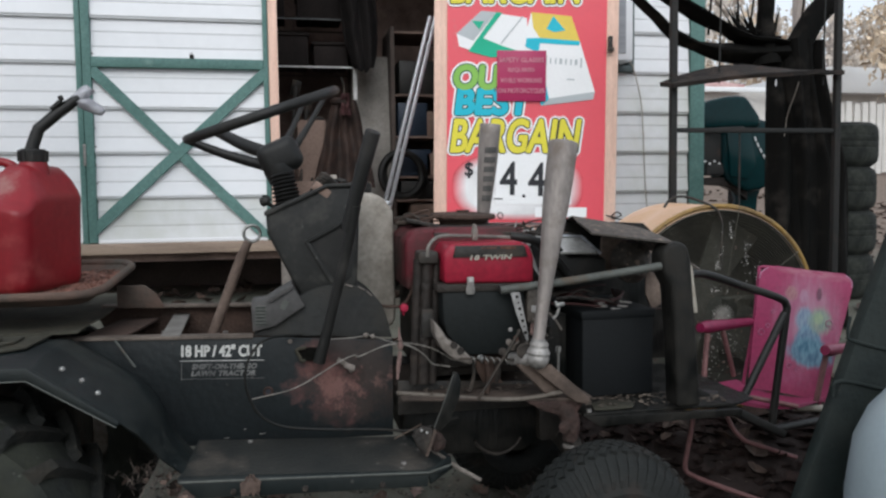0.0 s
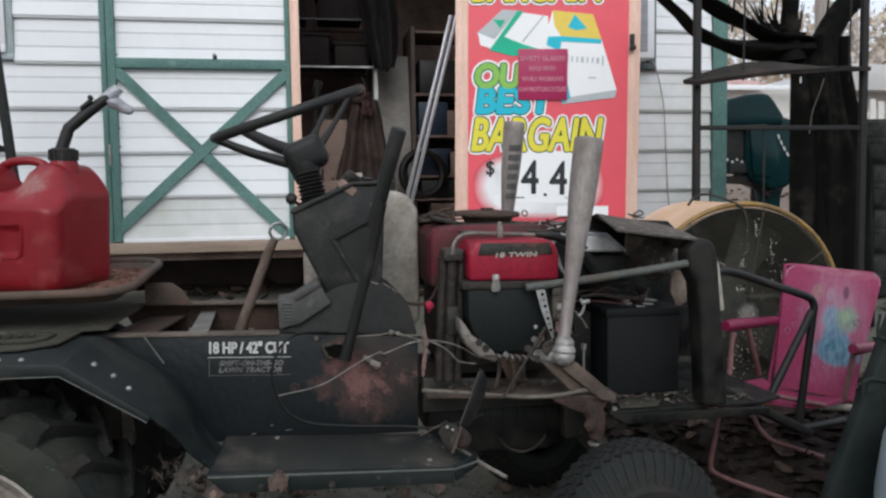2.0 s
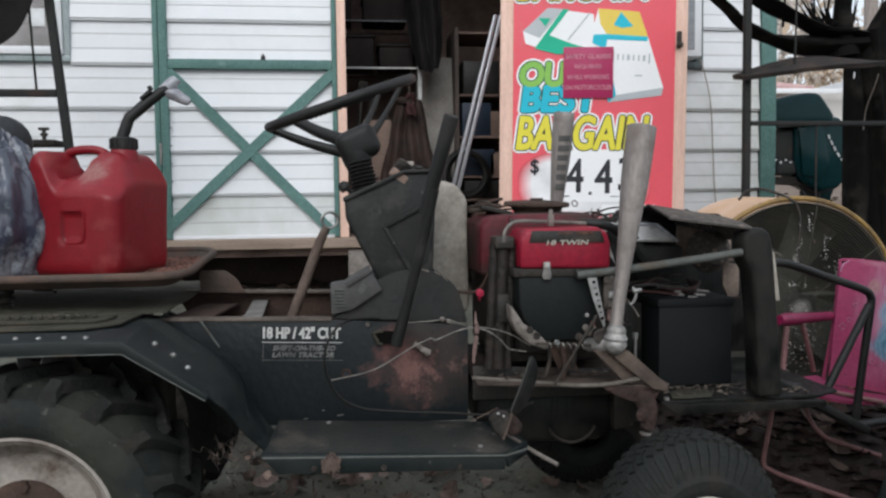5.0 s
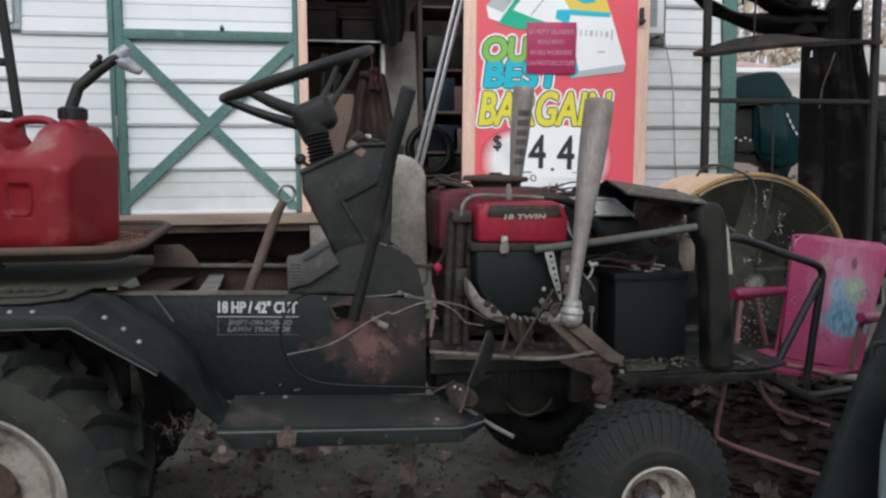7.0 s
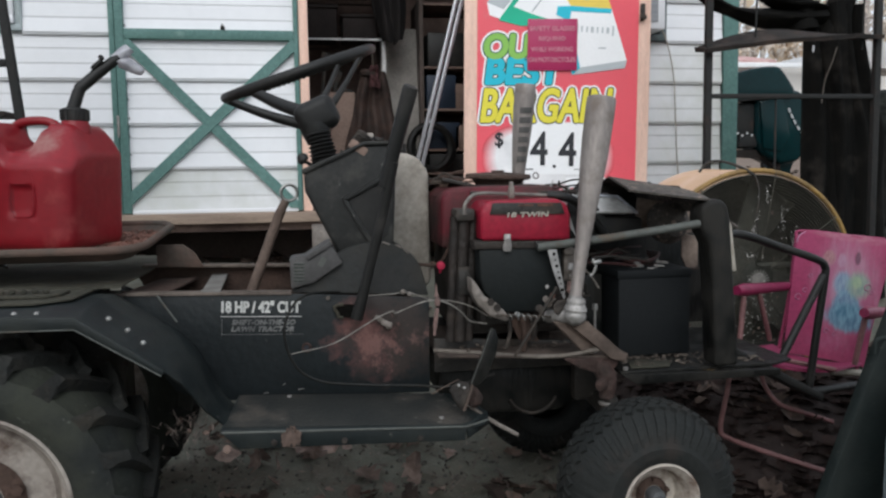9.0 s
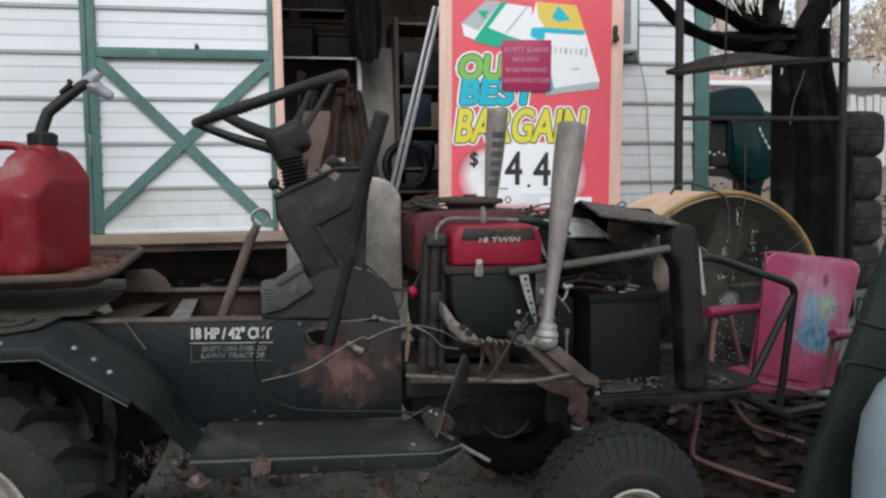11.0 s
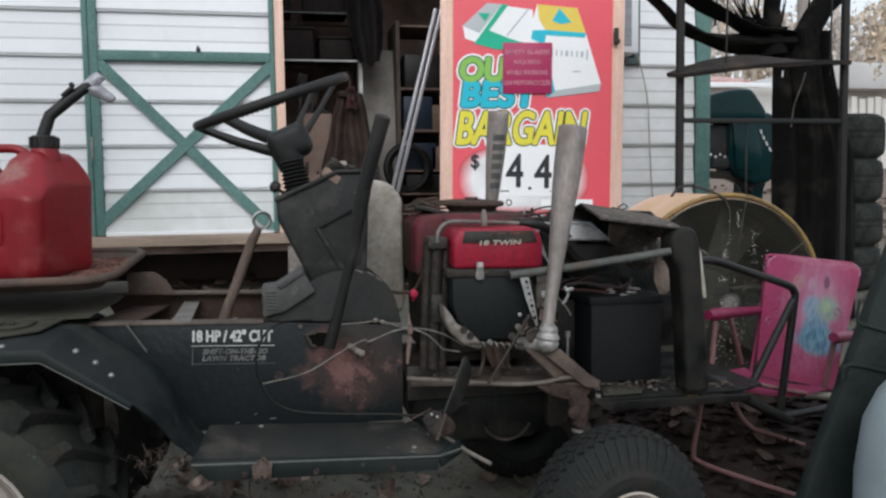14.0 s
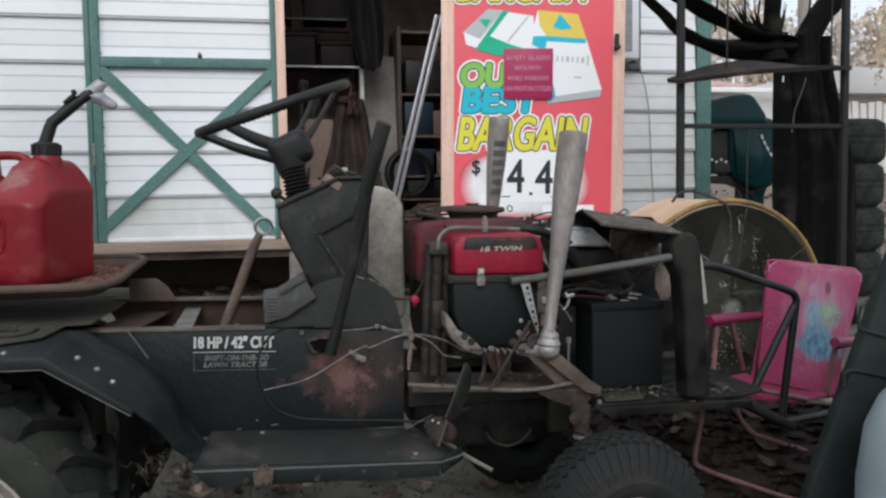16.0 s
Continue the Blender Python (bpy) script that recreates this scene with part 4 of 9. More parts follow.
airbox_mat = mat("black_engine_cover", (0.0066, 0.0088, 0.0090), (0.0095, 0.0112, 0.0112), scale=7, rough=0.6, spec=0.2, bump=0.1, stain=(0.024, 0.023, 0.020), stain_scale=7, stain_at=0.66, stain_soft=0.12)
pale_strap = mat("dull_galvanised_strip", (0.36, 0.355, 0.35), (0.24, 0.235, 0.23), scale=20, rough=0.5, metal=0.2, bump=0.1)
rod_mat = mat("greasy_brown_rods", (0.024, 0.0185, 0.0155), (0.0115, 0.010, 0.009), scale=16, rough=0.6, bump=0.5, stain=(0.060, 0.047, 0.038), stain_scale=14, stain_at=0.62)
tan_plate = mat("dusty_tan_steel", (0.118, 0.088, 0.070), (0.070, 0.052, 0.043), scale=12, rough=0.85, bump=0.3, stain=(0.045, 0.034, 0.028), stain_scale=9, stain_at=0.60)
greasy_tan = mat("greasy_tan_steel", (0.068, 0.051, 0.042), (0.032, 0.025, 0.021), scale=10, rough=0.85, bump=0.4, stain=(0.100, 0.076, 0.062), stain_scale=9, stain_at=0.60)
rail_mat = mat("dusty_brown_rail", (0.155, 0.135, 0.115), (0.085, 0.072, 0.060), scale=14, rough=0.7, bump=0.3)
bar_grey = mat("dull_green_grey_paint", (0.092, 0.097, 0.088), (0.062, 0.066, 0.060), scale=14, rough=0.6, bump=0.1, stain=(0.10, 0.075, 0.055), stain_scale=14, stain_at=0.62)
board_mat = mat("worn_board_paint", (0.0215, 0.0222, 0.0202), (0.0130, 0.0152, 0.0145), scale=9, rough=0.8, bump=0.35, fine=140, stain=(0.060, 0.052, 0.044), stain_scale=7, stain_at=0.58, chips=(0.12, 0.11, 0.10), chip_at=0.71)
deck_mat = mat("mossy_grimy_deck", (0.064, 0.061, 0.047), (0.034, 0.033, 0.026), scale=8, rough=0.9, spec=0.15, bump=0.3, stain=(0.070, 0.058, 0.043), stain_scale=12, stain_at=0.6)
rust_flake = mat("red_brown_rust_flakes", (0.20, 0.095, 0.070), (0.10, 0.052, 0.040), scale=40, rough=0.92, bump=0.8, fine=90, speck=0.4)
pan_mat = mat("dusty_olive_pan_enamel", (0.062, 0.052, 0.042), (0.034, 0.030, 0.026), scale=9, rough=0.75, bump=0.2, stain=(0.125, 0.078, 0.060), stain_scale=9, stain_at=0.52, stain_soft=0.14)
post_mat = mat("mottled_black_enamel", (0.0045, 0.0054, 0.0052), (0.0078, 0.0078, 0.0071), scale=10, stretch=(1, 1, 0.25), rough=0.42, spec=0.20, bump=0.35, stain=(0.023, 0.021, 0.018), stain_scale=12, stain_at=0.56, stain_soft=0.12)
tank_mat = mat("grimy_milky_tank", (0.38, 0.345, 0.30), (0.27, 0.245, 0.21), scale=8, rough=0.55, bump=0.1, stain=(0.12, 0.10, 0.08), stain_scale=7, stain_at=0.58, stain_soft=0.14)
lever_mat = mat("dusty_rusty_lever", (0.135, 0.100, 0.082), (0.085, 0.060, 0.048), scale=18, rough=0.8, bump=0.3)
shroud_mat = mat("scuffed_black_shroud", (0.013, 0.0145, 0.014), (0.020, 0.020, 0.019), scale=9, rough=0.65, bump=0.25, stain=(0.034, 0.032, 0.028), stain_scale=10, stain_at=0.58, stain_soft=0.12)
litter_mat = mat("dry_leaf_crumbs", (0.125, 0.102, 0.084), (0.055, 0.046, 0.038), scale=30, rough=0.9, bump=0.1, island=0.7)
grimy_red = mat("grimy_dark_red_paint", (0.13, 0.010, 0.020), (0.080, 0.010, 0.016), scale=9, rough=0.55, bump=0.1, stain=(0.045, 0.028, 0.024), stain_scale=12, stain_at=0.52, stain_soft=0.14)
flange_mat = mat("dusty_brown_flange", (0.135, 0.110, 0.092), (0.075, 0.060, 0.050), scale=16, rough=0.85, bump=0.3)
# Lightened so the colour carries the glints of cover and foil.
cover_grey = mat("pale_grey_cover", (0.52, 0.515, 0.50), (0.34, 0.335, 0.32), scale=12, rough=0.3, bump=0.08, spec=0.5, stain=(0.10, 0.085, 0.075), stain_scale=14, stain_at=0.60)
shell_inner = mat("dusty_tan_shell_inside", (0.23, 0.175, 0.142), (0.125, 0.096, 0.080), scale=14, rough=0.85, bump=0.2, stain=(0.04, 0.033, 0.028), stain_scale=8, stain_at=0.58)
hood_mat = mat("dusty_brown_grey_hood", (0.105, 0.090, 0.078), (0.060, 0.053, 0.047), scale=7, rough=0.75, bump=0.2, stain=(0.02, 0.02, 0.02), stain_scale=6, stain_at=0.6, chips=(0.24, 0.18, 0.145), chip_at=0.62, chip_scale=70, speck=0.3)
tractor = thing("lawn_tractor", (0.05, 1.80, 0.03), "stripped dark green lawn tractor, rusty and dirty, with its engine bare", "lawn tractor")
TY0, TY1 = 1.655, 1.965  # near and far face of the chassis


def add(name, bm, material, label="", parent=None, smooth=True):
    return part(name, bm, material, parent or tractor, label, smooth)


lug_rubber = mat("dusty_lug_rubber", (0.0108, 0.0120, 0.0112), (0.0170, 0.0168, 0.0150), scale=14, rough=0.85, bump=0.5, piece=0.3, stain=(0.026, 0.023, 0.018), stain_scale=16, stain_at=0.60, chips=(0.045, 0.043, 0.037), chip_at=0.70)


turf_rubber = mat("dull_black_turf_rubber", (0.0098, 0.0114, 0.0109), (0.0150, 0.0160, 0.0148), scale=9, rough=0.8, bump=0.3, fine=80, stain=(0.026, 0.021, 0.018), stain_scale=10, stain_at=0.60)
rim_dirty = mat("grimy_cream_rim_paint", (0.34, 0.305, 0.27), (0.22, 0.19, 0.165), scale=7, rough=0.6, bump=0.2, stain=(0.085, 0.058, 0.046), stain_scale=11, stain_at=0.58, stain_soft=0.10)


def wheel(hub, r, width, rim_r, lugs, label, near=-1):
    """hub: the middle of the outer face; the axle runs along y."""
    x, y, z = hub
    ax = (0, -near, 0)
    w = width
    half = [(rim_r, 0.022), (rim_r + 0.006, 0.004), (rim_r + 0.016, -0.002), (r * 0.68, -0.008), (r * 0.76, -0.006), (r * 0.81, -0.001), (r * 0.825, 0.003), (r * 0.845, 0.004), (r * 0.855, 0.016), (r * 0.915, 0.034), (r * 0.938, w * 0.5)] if lugs == "bar" else [
        (rim_r, 0.022), (rim_r + 0.006, 0.004), (rim_r + 0.014, -0.002), (r * 0.54, -0.006), (r * 0.60, -0.006), (r * 0.635, 0.000), (r * 0.72, 0.006), (r * 0.83, 0.020), (r * 0.92, 0.042), (r * 0.97, w * 0.36), (r * 0.98, w * 0.5)]
    prof = half + [(q, w - h) for q, h in half[-2::-1]]
    tyre = add("wheel", lathe(prof, (x, y, z), ax, 72, hollow=True), rubber if lugs == "bar" else turf_rubber, label)
    place = Matrix.Translation((x, y, z)) @ (Matrix.Identity(4) if near < 0 else Matrix.Diagonal((1, -1, 1, 1)))
    if lugs == "bar":
        # swept bars that climb from the shoulder to the middle of the tread, left and right in turn
        line = [(0.835, 0.002, 0.0), (0.875, 0.003, 0.01), (0.920, 0.012, 0.03), (0.935, 0.060, 0.14), (0.940, w * 0.5 + 0.006, 0.27)]
        for k in range(19):
            for s in (0, 1):
                a0 = 2 * math.pi * (k + 0.5 * s) / 19
                bm = bmesh.new()
                rings = []
                for i, (q, h, turn) in enumerate(line):
                    hh = h if s == 0 else w - h
                    wide, tall = 0.070 - 0.007 * i, (0.006, 0.012, 0.018, 0.019, 0.017)[i]
                    pts = []
                    for da, dr in ((-wide, -0.004), (-wide * 0.62, tall), (wide * 0.62, tall), (wide, -0.004)):
                        a, rr = a0 - turn + da, r * q + dr
                        pts.append(bm.verts.new(place @ Vector((rr * math.cos(a), hh, rr * math.sin(a)))))
                    rings.append(pts)
                for p, q2 in zip(rings, rings[1:]):
                    for i in range(3):
                        bm.faces.new((p[i], p[i + 1], q2[i + 1], q2[i]))
                bm.faces.new(rings[0])
                bm.faces.new(rings[-1][::-1])
                add("lug", bm, lug_rubber, "", tyre)
    else:
        # turf tread: ribs over the shoulders, angled blocks across the crown
        blocks = []
        for k in range(46):
            for side in (0, 1):
                bm = bmesh.new()
                rings = []
                for q, h, tall, wide in ((0.66, 0.001, 0.0003, 0.0036), (0.72, 0.005, 0.0018, 0.0050), (0.83, 0.019, 0.0028, 0.0064), (0.915, 0.041, 0.0026, 0.0070)):
                    a0 = 2 * math.pi * (k + 0.5 * side) / 46 + 0.9 * (q - 0.64) * (1 if side else -1) * 0.35
                    hh = h if side == 0 else w - h
                    rings.append([bm.verts.new(((r * q + dr) * math.cos(a0 + da / (r * q)), hh - (0.5 * dr if side == 0 else -0.5 * dr), (r * q + dr) * math.sin(a0 + da / (r * q)))) for da, dr in ((-wide, -0.003), (-wide * 0.75, tall), (wide * 0.75, tall), (wide, -0.003))])
                for p, q2 in zip(rings, rings[1:]):
                    for i in range(3):
                        bm.faces.new((p[i], p[i + 1], q2[i + 1], q2[i]))
                bm.faces.new(rings[0])
                bm.faces.new(rings[-1][::-1])
                blocks.append(turned(bm, place))
            for s in range(4):
                b = box(-0.0062, 0.0062, -w * 0.062, w * 0.062, -0.006, 0.0030, 0.0)
                turned(b, pose(0, 0, 0, (14, 3, -3, -14)[s], 0, 30 if s % 2 else -30))
                turned(b, Matrix.Translation((0, w * (0.335 + 0.11 * s), r * (0.968, 0.980, 0.980, 0.968)[s])))
                turned(b, Matrix.Rotation(radians(360 / 46 * (k + 0.5 * (s % 2))), 4, "Y"))
                blocks.append(turned(b, place))
        tagged(add("tread", joined(*blocks), turf_rubber, "", tyre, False), kind="stuff")
    q = rim_r
    add("rim", lathe([(q - 0.004, 0.010), (q + 0.007, -0.003), (q + 0.011, 0.000), (q + 0.010, 0.006), (q + 0.001, 0.014), (q - 0.008, 0.024), (q - 0.011, 0.060), (q - 0.018, 0.066), (q * 0.82, 0.066), (q * 0.78, 0.058), (q * 0.52, 0.056), (q * 0.44, 0.046), (q * 0.32, 0.044), (0.001, 0.044)], (x, y, z), ax, 56, hollow=True),
        rim_dirty if lugs == "bar" else rim_white, "dirty white painted rim with rust", tyre)
    add("hub_cap", lathe([(q * 0.26, 0.046), (q * 0.26, 0.024), (q * 0.22, 0.016), (q * 0.12, 0.014), (q * 0.10, 0.006), (0.0, 0.004)], (x, y, z), ax, 20), grey_vent, "grey hub cap", tyre)
    add("hub_plate", lathe([(q * 0.24, 0.050), (q * 0.30, 0.040), (q * 0.46, 0.0455), (q * 0.50, 0.050)], (x, y, z), ax, 28, hollow=True), rust, "rusted plate round the hub", tyre)
    for k in range(5):
        a = 2 * math.pi * k / 5 + 0.3
        add("wheel_bolt", disc((x + q * 0.44 * math.cos(a), y - near * 0.052, z + q * 0.44 * math.sin(a)), (0, near, 0), q * 0.065, 0.016, 6), rust, "", tyre)
    return tyre


wheel((-0.580, 1.368, 0.305), 0.274, 0.225, 0.156, "bar", "rear wheel with a deep-lugged tyre")
wheel((-0.580, 2.252, 0.305), 0.274, 0.225, 0.156, "bar", "rear wheel with a deep-lugged tyre", near=1)
wheel((0.642, 1.365, 0.222), 0.180, 0.160, 0.066, "block", "small front wheel with a block-tread tyre")
wheel((0.642, 2.255, 0.222), 0.180, 0.160, 0.066, "block", "small front wheel with a block-tread tyre", near=1)
add("rear_axle", joined(tube([(-0.58, 1.43, 0.305), (-0.58, 2.19, 0.305)], 0.022, 14), box(-0.66, -0.42, 1.70, 1.92, 0.27, 0.56, 0.03)), oily)

# chassis: two side panels, cross members, floor pan
side_poly = [(-0.43, 0.622), (-0.05, 0.611), (0.240, 0.592), (0.238, 0.384), (-0.24, 0.392), (-0.29, 0.420), (-0.36, 0.52)]
panel = add("side_panel", prism(side_poly, TY0, TY0 + 0.006, 0.002), paint_rust, "dark green side panel with a model decal, rusting")
add("side_panel", prism([(x, z + (0.025 if z > 0.55 else 0)) for x, z in side_poly], TY1 - 0.006, TY1, 0.002), rust, "rusty far side panel")
add("top_flange", prism([(-0.43, 0.626), (-0.05, 0.615), (-0.05, 0.609), (-0.43, 0.620)], TY0 - 0.004, TY0 + 0.030, 0.001), flange_mat)
add("top_flange", prism([(-0.40, 0.652), (0.02, 0.640), (0.02, 0.634), (-0.40, 0.646)], TY1 - 0.035, TY1 + 0.004, 0.001), flange_mat)
add("floor_pan", sheet(lambda u, v: Vector((-0.42 + 0.46 * u, TY0 + 0.01 + 0.29 * v, 0.560 - 0.015 * math.sin(v * math.pi) + 0.006 * noise.noise((u * 9, v * 7, 2)))), 24, 14, 0.003), rust, "rusty floor pan")
add("cross_strap", plate([(-0.231, TY0), (-0.193, TY0), (-0.208, TY1), (-0.244, TY1)], 0.618, 0.623, 0.001), strap_mat, "pale grey cross strap")
add("cross_bracket", plate([(-0.40, TY0 + 0.02), (-0.31, TY0 + 0.02), (-0.275, TY1 - 0.02), (-0.36, TY1 - 0.02)], 0.612, 0.618, 0.002), rust)
for x, y in ((-0.155, 1.73), (-0.12, 1.86), (-0.26, 1.90)):
    add("bolt", joined(disc((x, y, 0.562), (0, 0, 1), 0.012, 0.012, 6), disc((x, y, 0.574), (0, 0, 1), 0.006, 0.018, 8)), zinc)
hole = [(0.063 + 0.025 * math.cos(a) * (1 + 0.22 * math.sin(3 * a + 0.6)), 0.571 + 0.017 * math.sin(a) * (1 + 0.18 * math.cos(2 * a))) for a in [2 * math.pi * k / 24 for k in range(24)]]
add("pivot_hole", prism(hole, TY0 - 0.0075, TY0 - 0.0055), hole_shade, "flat black patch for the ragged hole round the lever", panel)
add("pivot_hole_lip", tube([(x, TY0 - 0.008, z) for x, z in hole[7:18]], 0.0034, 6), deck_mat, "", panel)
add("torn_tab", joined(obox((0.130, TY0 - 0.012, 0.552), (0.020, 0.003, 0.010), 10, 35, 12, 0.001), obox((0.146, TY0 - 0.014, 0.541), (0.022, 0.003, 0.012), -15, 22, -10, 0.001), obox((0.151, TY0 - 0.012, 0.533), (0.012, 0.003, 0.008), 20, -30, 0, 0.001)), pale_casting, "crumpled pale metal tab", panel)
for x, z in ((-0.022, 0.497),):
    add("bolt_hole", joined(ring((x, TY0 - 0.007, z), (0, 1, 0), 0.008, 0.003, 16, 6)), spindle_rust)
    # Black disc for the dark inside the bolt hole.
    add("bolt_hole_centre", disc((x, TY0 - 0.0065, z), (0, -1, 0), 0.006, 0.0012, 12), sign_black)
for x, z, m in ((0.165, 0.560, grime), (0.025, 0.600, pale_casting), (0.196, 0.602, pale_casting)):
    add("screw_head", disc((x, TY0 - 0.007, z), (0, -1, 0), 0.0048, 0.004, 10, 0.001), m)
# decal
add("decal", turned(lettering('18 HP / 42" CUT', 0.158, 0.0232, 0.0012, 0.0, 1.0), Matrix.Translation((-0.112, TY0 - 0.0016, 0.586)) @ pose(0, 0, 0, 0, 2.3, 0)), white_print, "white decal lettering", panel)
add("decal_rule", obox((-0.112, TY0 - 0.0014, 0.5655), (0.166, 0.0006, 0.0013), 0, 2.3, 0), white_print, "", panel)
for k, (row, w) in enumerate((("SHIFT-ON-THE-GO", 0.128), ("LAWN TRACTOR", 0.126))):
    add("decal_small", turned(lettering(row, w, 0.0100, 0.0009, 0.25, 1.08), Matrix.Translation((-0.108 - 0.003 * k, TY0 - 0.0016, 0.5535 - 0.0140 * k)) @ pose(0, 0, 0, 0, 2.3, 0)), grey_print, "worn grey decal lettering", panel)
add("decal_frame", joined(obox((-0.112, TY0 - 0.0014, 0.5280), (0.166, 0.0006, 0.0008), 0, 2.3, 0), obox((-0.193, TY0 - 0.0014, 0.546), (0.0008, 0.0006, 0.036), 0, 2.3, 0)), grey_print, "", panel)

# fender deck over the rear wheels
def fender_skin(y0, y1, y_low):
    """Flat over the wheel, then sloping down to the running board and drawing in from y0 to y_low."""
    line = [(-1.02, 0.640), (-0.75, 0.642), (-0.50, 0.640), (-0.405, 0.634), (-0.375, 0.622), (-0.255, 0.533), (-0.205, 0.435), (-0.17, 0.390)]
    path = smooth_path([(x, 0, z) for x, z in line], 4)
    n = len(path) - 1

    def f(u, v):
        i = u * n
        a, b = path[int(i)], path[min(n, int(i) + 1)]
        p = a.lerp(b, i - int(i))
        edge = y0 + (y_low - y0) * ease(-0.265, -0.18, p.x)
        return Vector((p.x, edge + (y1 - edge) * v, p.z + 0.012 * (1 - (2 * v - 1) ** 4) - 0.012))
    return sheet(f, n * 2, 8, 0.003)


add("fender", fender_skin(1.375, 1.654, 1.50), paint_green, "dark green rear fender with bolt heads along its edge")
add("fender", fender_skin(2.25, 1.97, 2.12), paint_green, "dark green rear fender")
add("pedal_rod", tube(smooth_path([(0.292, 1.57, 0.385), (0.340, 1.495, 0.362), (0.380, 1.45, 0.346)]), 0.0042, 8), pale_casting, "bent pale rod below the running board")
add("fender_lip", prism([(-1.02, 0.634), (-0.50, 0.632), (-0.395, 0.628), (-0.255, 0.529), (-0.262, 0.520), (-0.395, 0.606), (-0.50, 0.606), (-1.02, 0.604)], 1.362, 1.378, 0.004), paint_green)
# Pale bead carries the highlight along the worn lower edge.
add("lip_wear", tube([(-1.02, 1.3612, 0.606), (-0.50, 1.3612, 0.608), (-0.396, 1.3612, 0.607), (-0.262, 1.3612, 0.5215)], 0.0013, 6), bar_grey, "pale line for the highlight on the fender's worn lower edge")
add("fender_flange", tube([(-0.316, 1.645, 0.619), (-0.298, 1.643, 0.592), (-0.279, 1.640, 0.564)], 0.0024, 6), bar_grey, "pale edge where the fender meets the panel")
deck = add("rear_deck", sheet(lambda u, v: Vector((-1.02 + 0.648 * u, 1.60 + 0.65 * v, 0.652 - 0.006 * u + 0.004 * noise.noise((u * 5, v * 4, 0)))), 16, 10, 0.003), deck_mat, "grimy sheet-metal deck under the seat")
add("deck_edge", plate([(-1.02, 1.425), (-0.475, 1.425), (-0.425, 1.47), (-0.418, 1.60), (-1.02, 1.60)], 0.6405, 0.6440, 0.001), deck_mat)
grip = add("grip_strip", plate([(-0.66, 1.475), (-0.47, 1.475), (-0.452, 1.50), (-0.452, 1.555), (-0.66, 1.555)], 0.6445, 0.6500, 0.002), deck_mat, "worn ornamental grip strip")
for k in range(9):
    add("grip_tooth", obox((-0.635 + 0.019 * k, 1.515, 0.6535), (0.010, 0.030, 0.008), 0, 0, 20, 0.003), deck_mat, "", grip)
for x, z in ((-0.62, 0.634), (-0.575, 0.634), (-0.538, 0.633), (-0.497, 0.633), (-0.462, 0.632), (-0.349, 0.619), (-0.319, 0.598), (-0.295, 0.575)):
    add("fender_bolt", lathe([(0.0054, 0), (0.0049, 0.0025), (0.0028, 0.0045), (0, 0.0051)], (x, 1.395, z - 0.002), (0, -0.55, 0.85), 12), steel, "small dull bolt head")
# running board
board = add("running_board", plate([(-0.185, 1.475), (0.280, 1.462), (0.325, 1.485), (0.338, 1.53), (0.320, 1.60), (0.285, 1.640), (-0.165, 1.655)], 0.0, 0.012, 0.004), paint_green, "worn flat metal running board")
for v in board.data.vertices:
    w = v.co + ORIGIN[board]
    v.co.z += 0.374 - 0.040 * (w.x + 0.18) + 0.10 * (w.y - 1.47)
tread = add("board_tread", plate([(-0.178, 1.482), (0.272, 1.470), (0.300, 1.492), (0.262, 1.634), (-0.160, 1.648)], 0.0120, 0.0134, 0.0005), board_mat, "worn brownish tread surface", board)
for v in tread.data.vertices:
    w = v.co + ORIGIN[tread]
    v.co.z += 0.374 - 0.040 * (w.x + 0.18) + 0.10 * (w.y - 1.47)
add("board_skirt", prism([(-0.180, 0.384), (0.280, 0.366), (0.278, 0.338), (-0.150, 0.352)], 1.461, 1.467, 0.002), paint_green, "dark green skirt below the running board")
add("board_skirt", turned(box(0, 0.066, -0.003, 0.003, -0.014, 0.014, 0.002), pose(0.281, 1.464, 0.355, 0, -12, 38)), paint_green)
# Paler bead that puts the front edge's highlight into the colour.
add("board_bead", tube([(-0.180, 1.4625, 0.3845), (0.280, 1.4585, 0.3665), (0.331, 1.492, 0.367)], 0.0022, 6), bar_grey, "pale bead for the highlight on the front edge", board)
for x in (-0.085, 0.045, 0.19):
    add("skirt_bolt", disc((x, 1.4615, 0.357 - 0.04 * (x + 0.0)), (0, -1, 0), 0.006, 0.004, 12, 0.001), grime)
for x, y in ((-0.06, 1.63), (0.237, 1.50)):
    add("board_bolt", disc((x, y, 0.374 - 0.04 * (x + 0.18) + 0.1 * (y - 1.47) + 0.013), (0, 0, 1), 0.005, 0.003, 10), zinc)
# small pale flecks along the foot of the panel
for x, z, w, a in ((-0.108, 0.405, 0.010, -8), (-0.081, 0.398, 0.009, -2), (-0.071, 0.421, 0.005, -30), (-0.036, 0.409, 0.013, -6)):
    add("paint_chip", obox((x, TY0 - 0.0068, z), (w, 0.001, 0.0022), 0, a, 0), steel, "", panel)
# clutch pedal and its pivot
add("pedal_arm", prism([(0.343, 0.547), (0.352, 0.543), (0.358, 0.525), (0.354, 0.495), (0.333, 0.447), (0.312, 0.428), (0.300, 0.434), (0.325, 0.495)], 1.512, 1.524, 0.003), post_mat, "dark pedal arm")
add("pedal_edge", tube([(0.341, 1.511, 0.543), (0.325, 1.511, 0.497), (0.301, 1.511, 0.437)], 0.0010, 6), bar_grey, "thin pale line along the edge of the pedal arm")
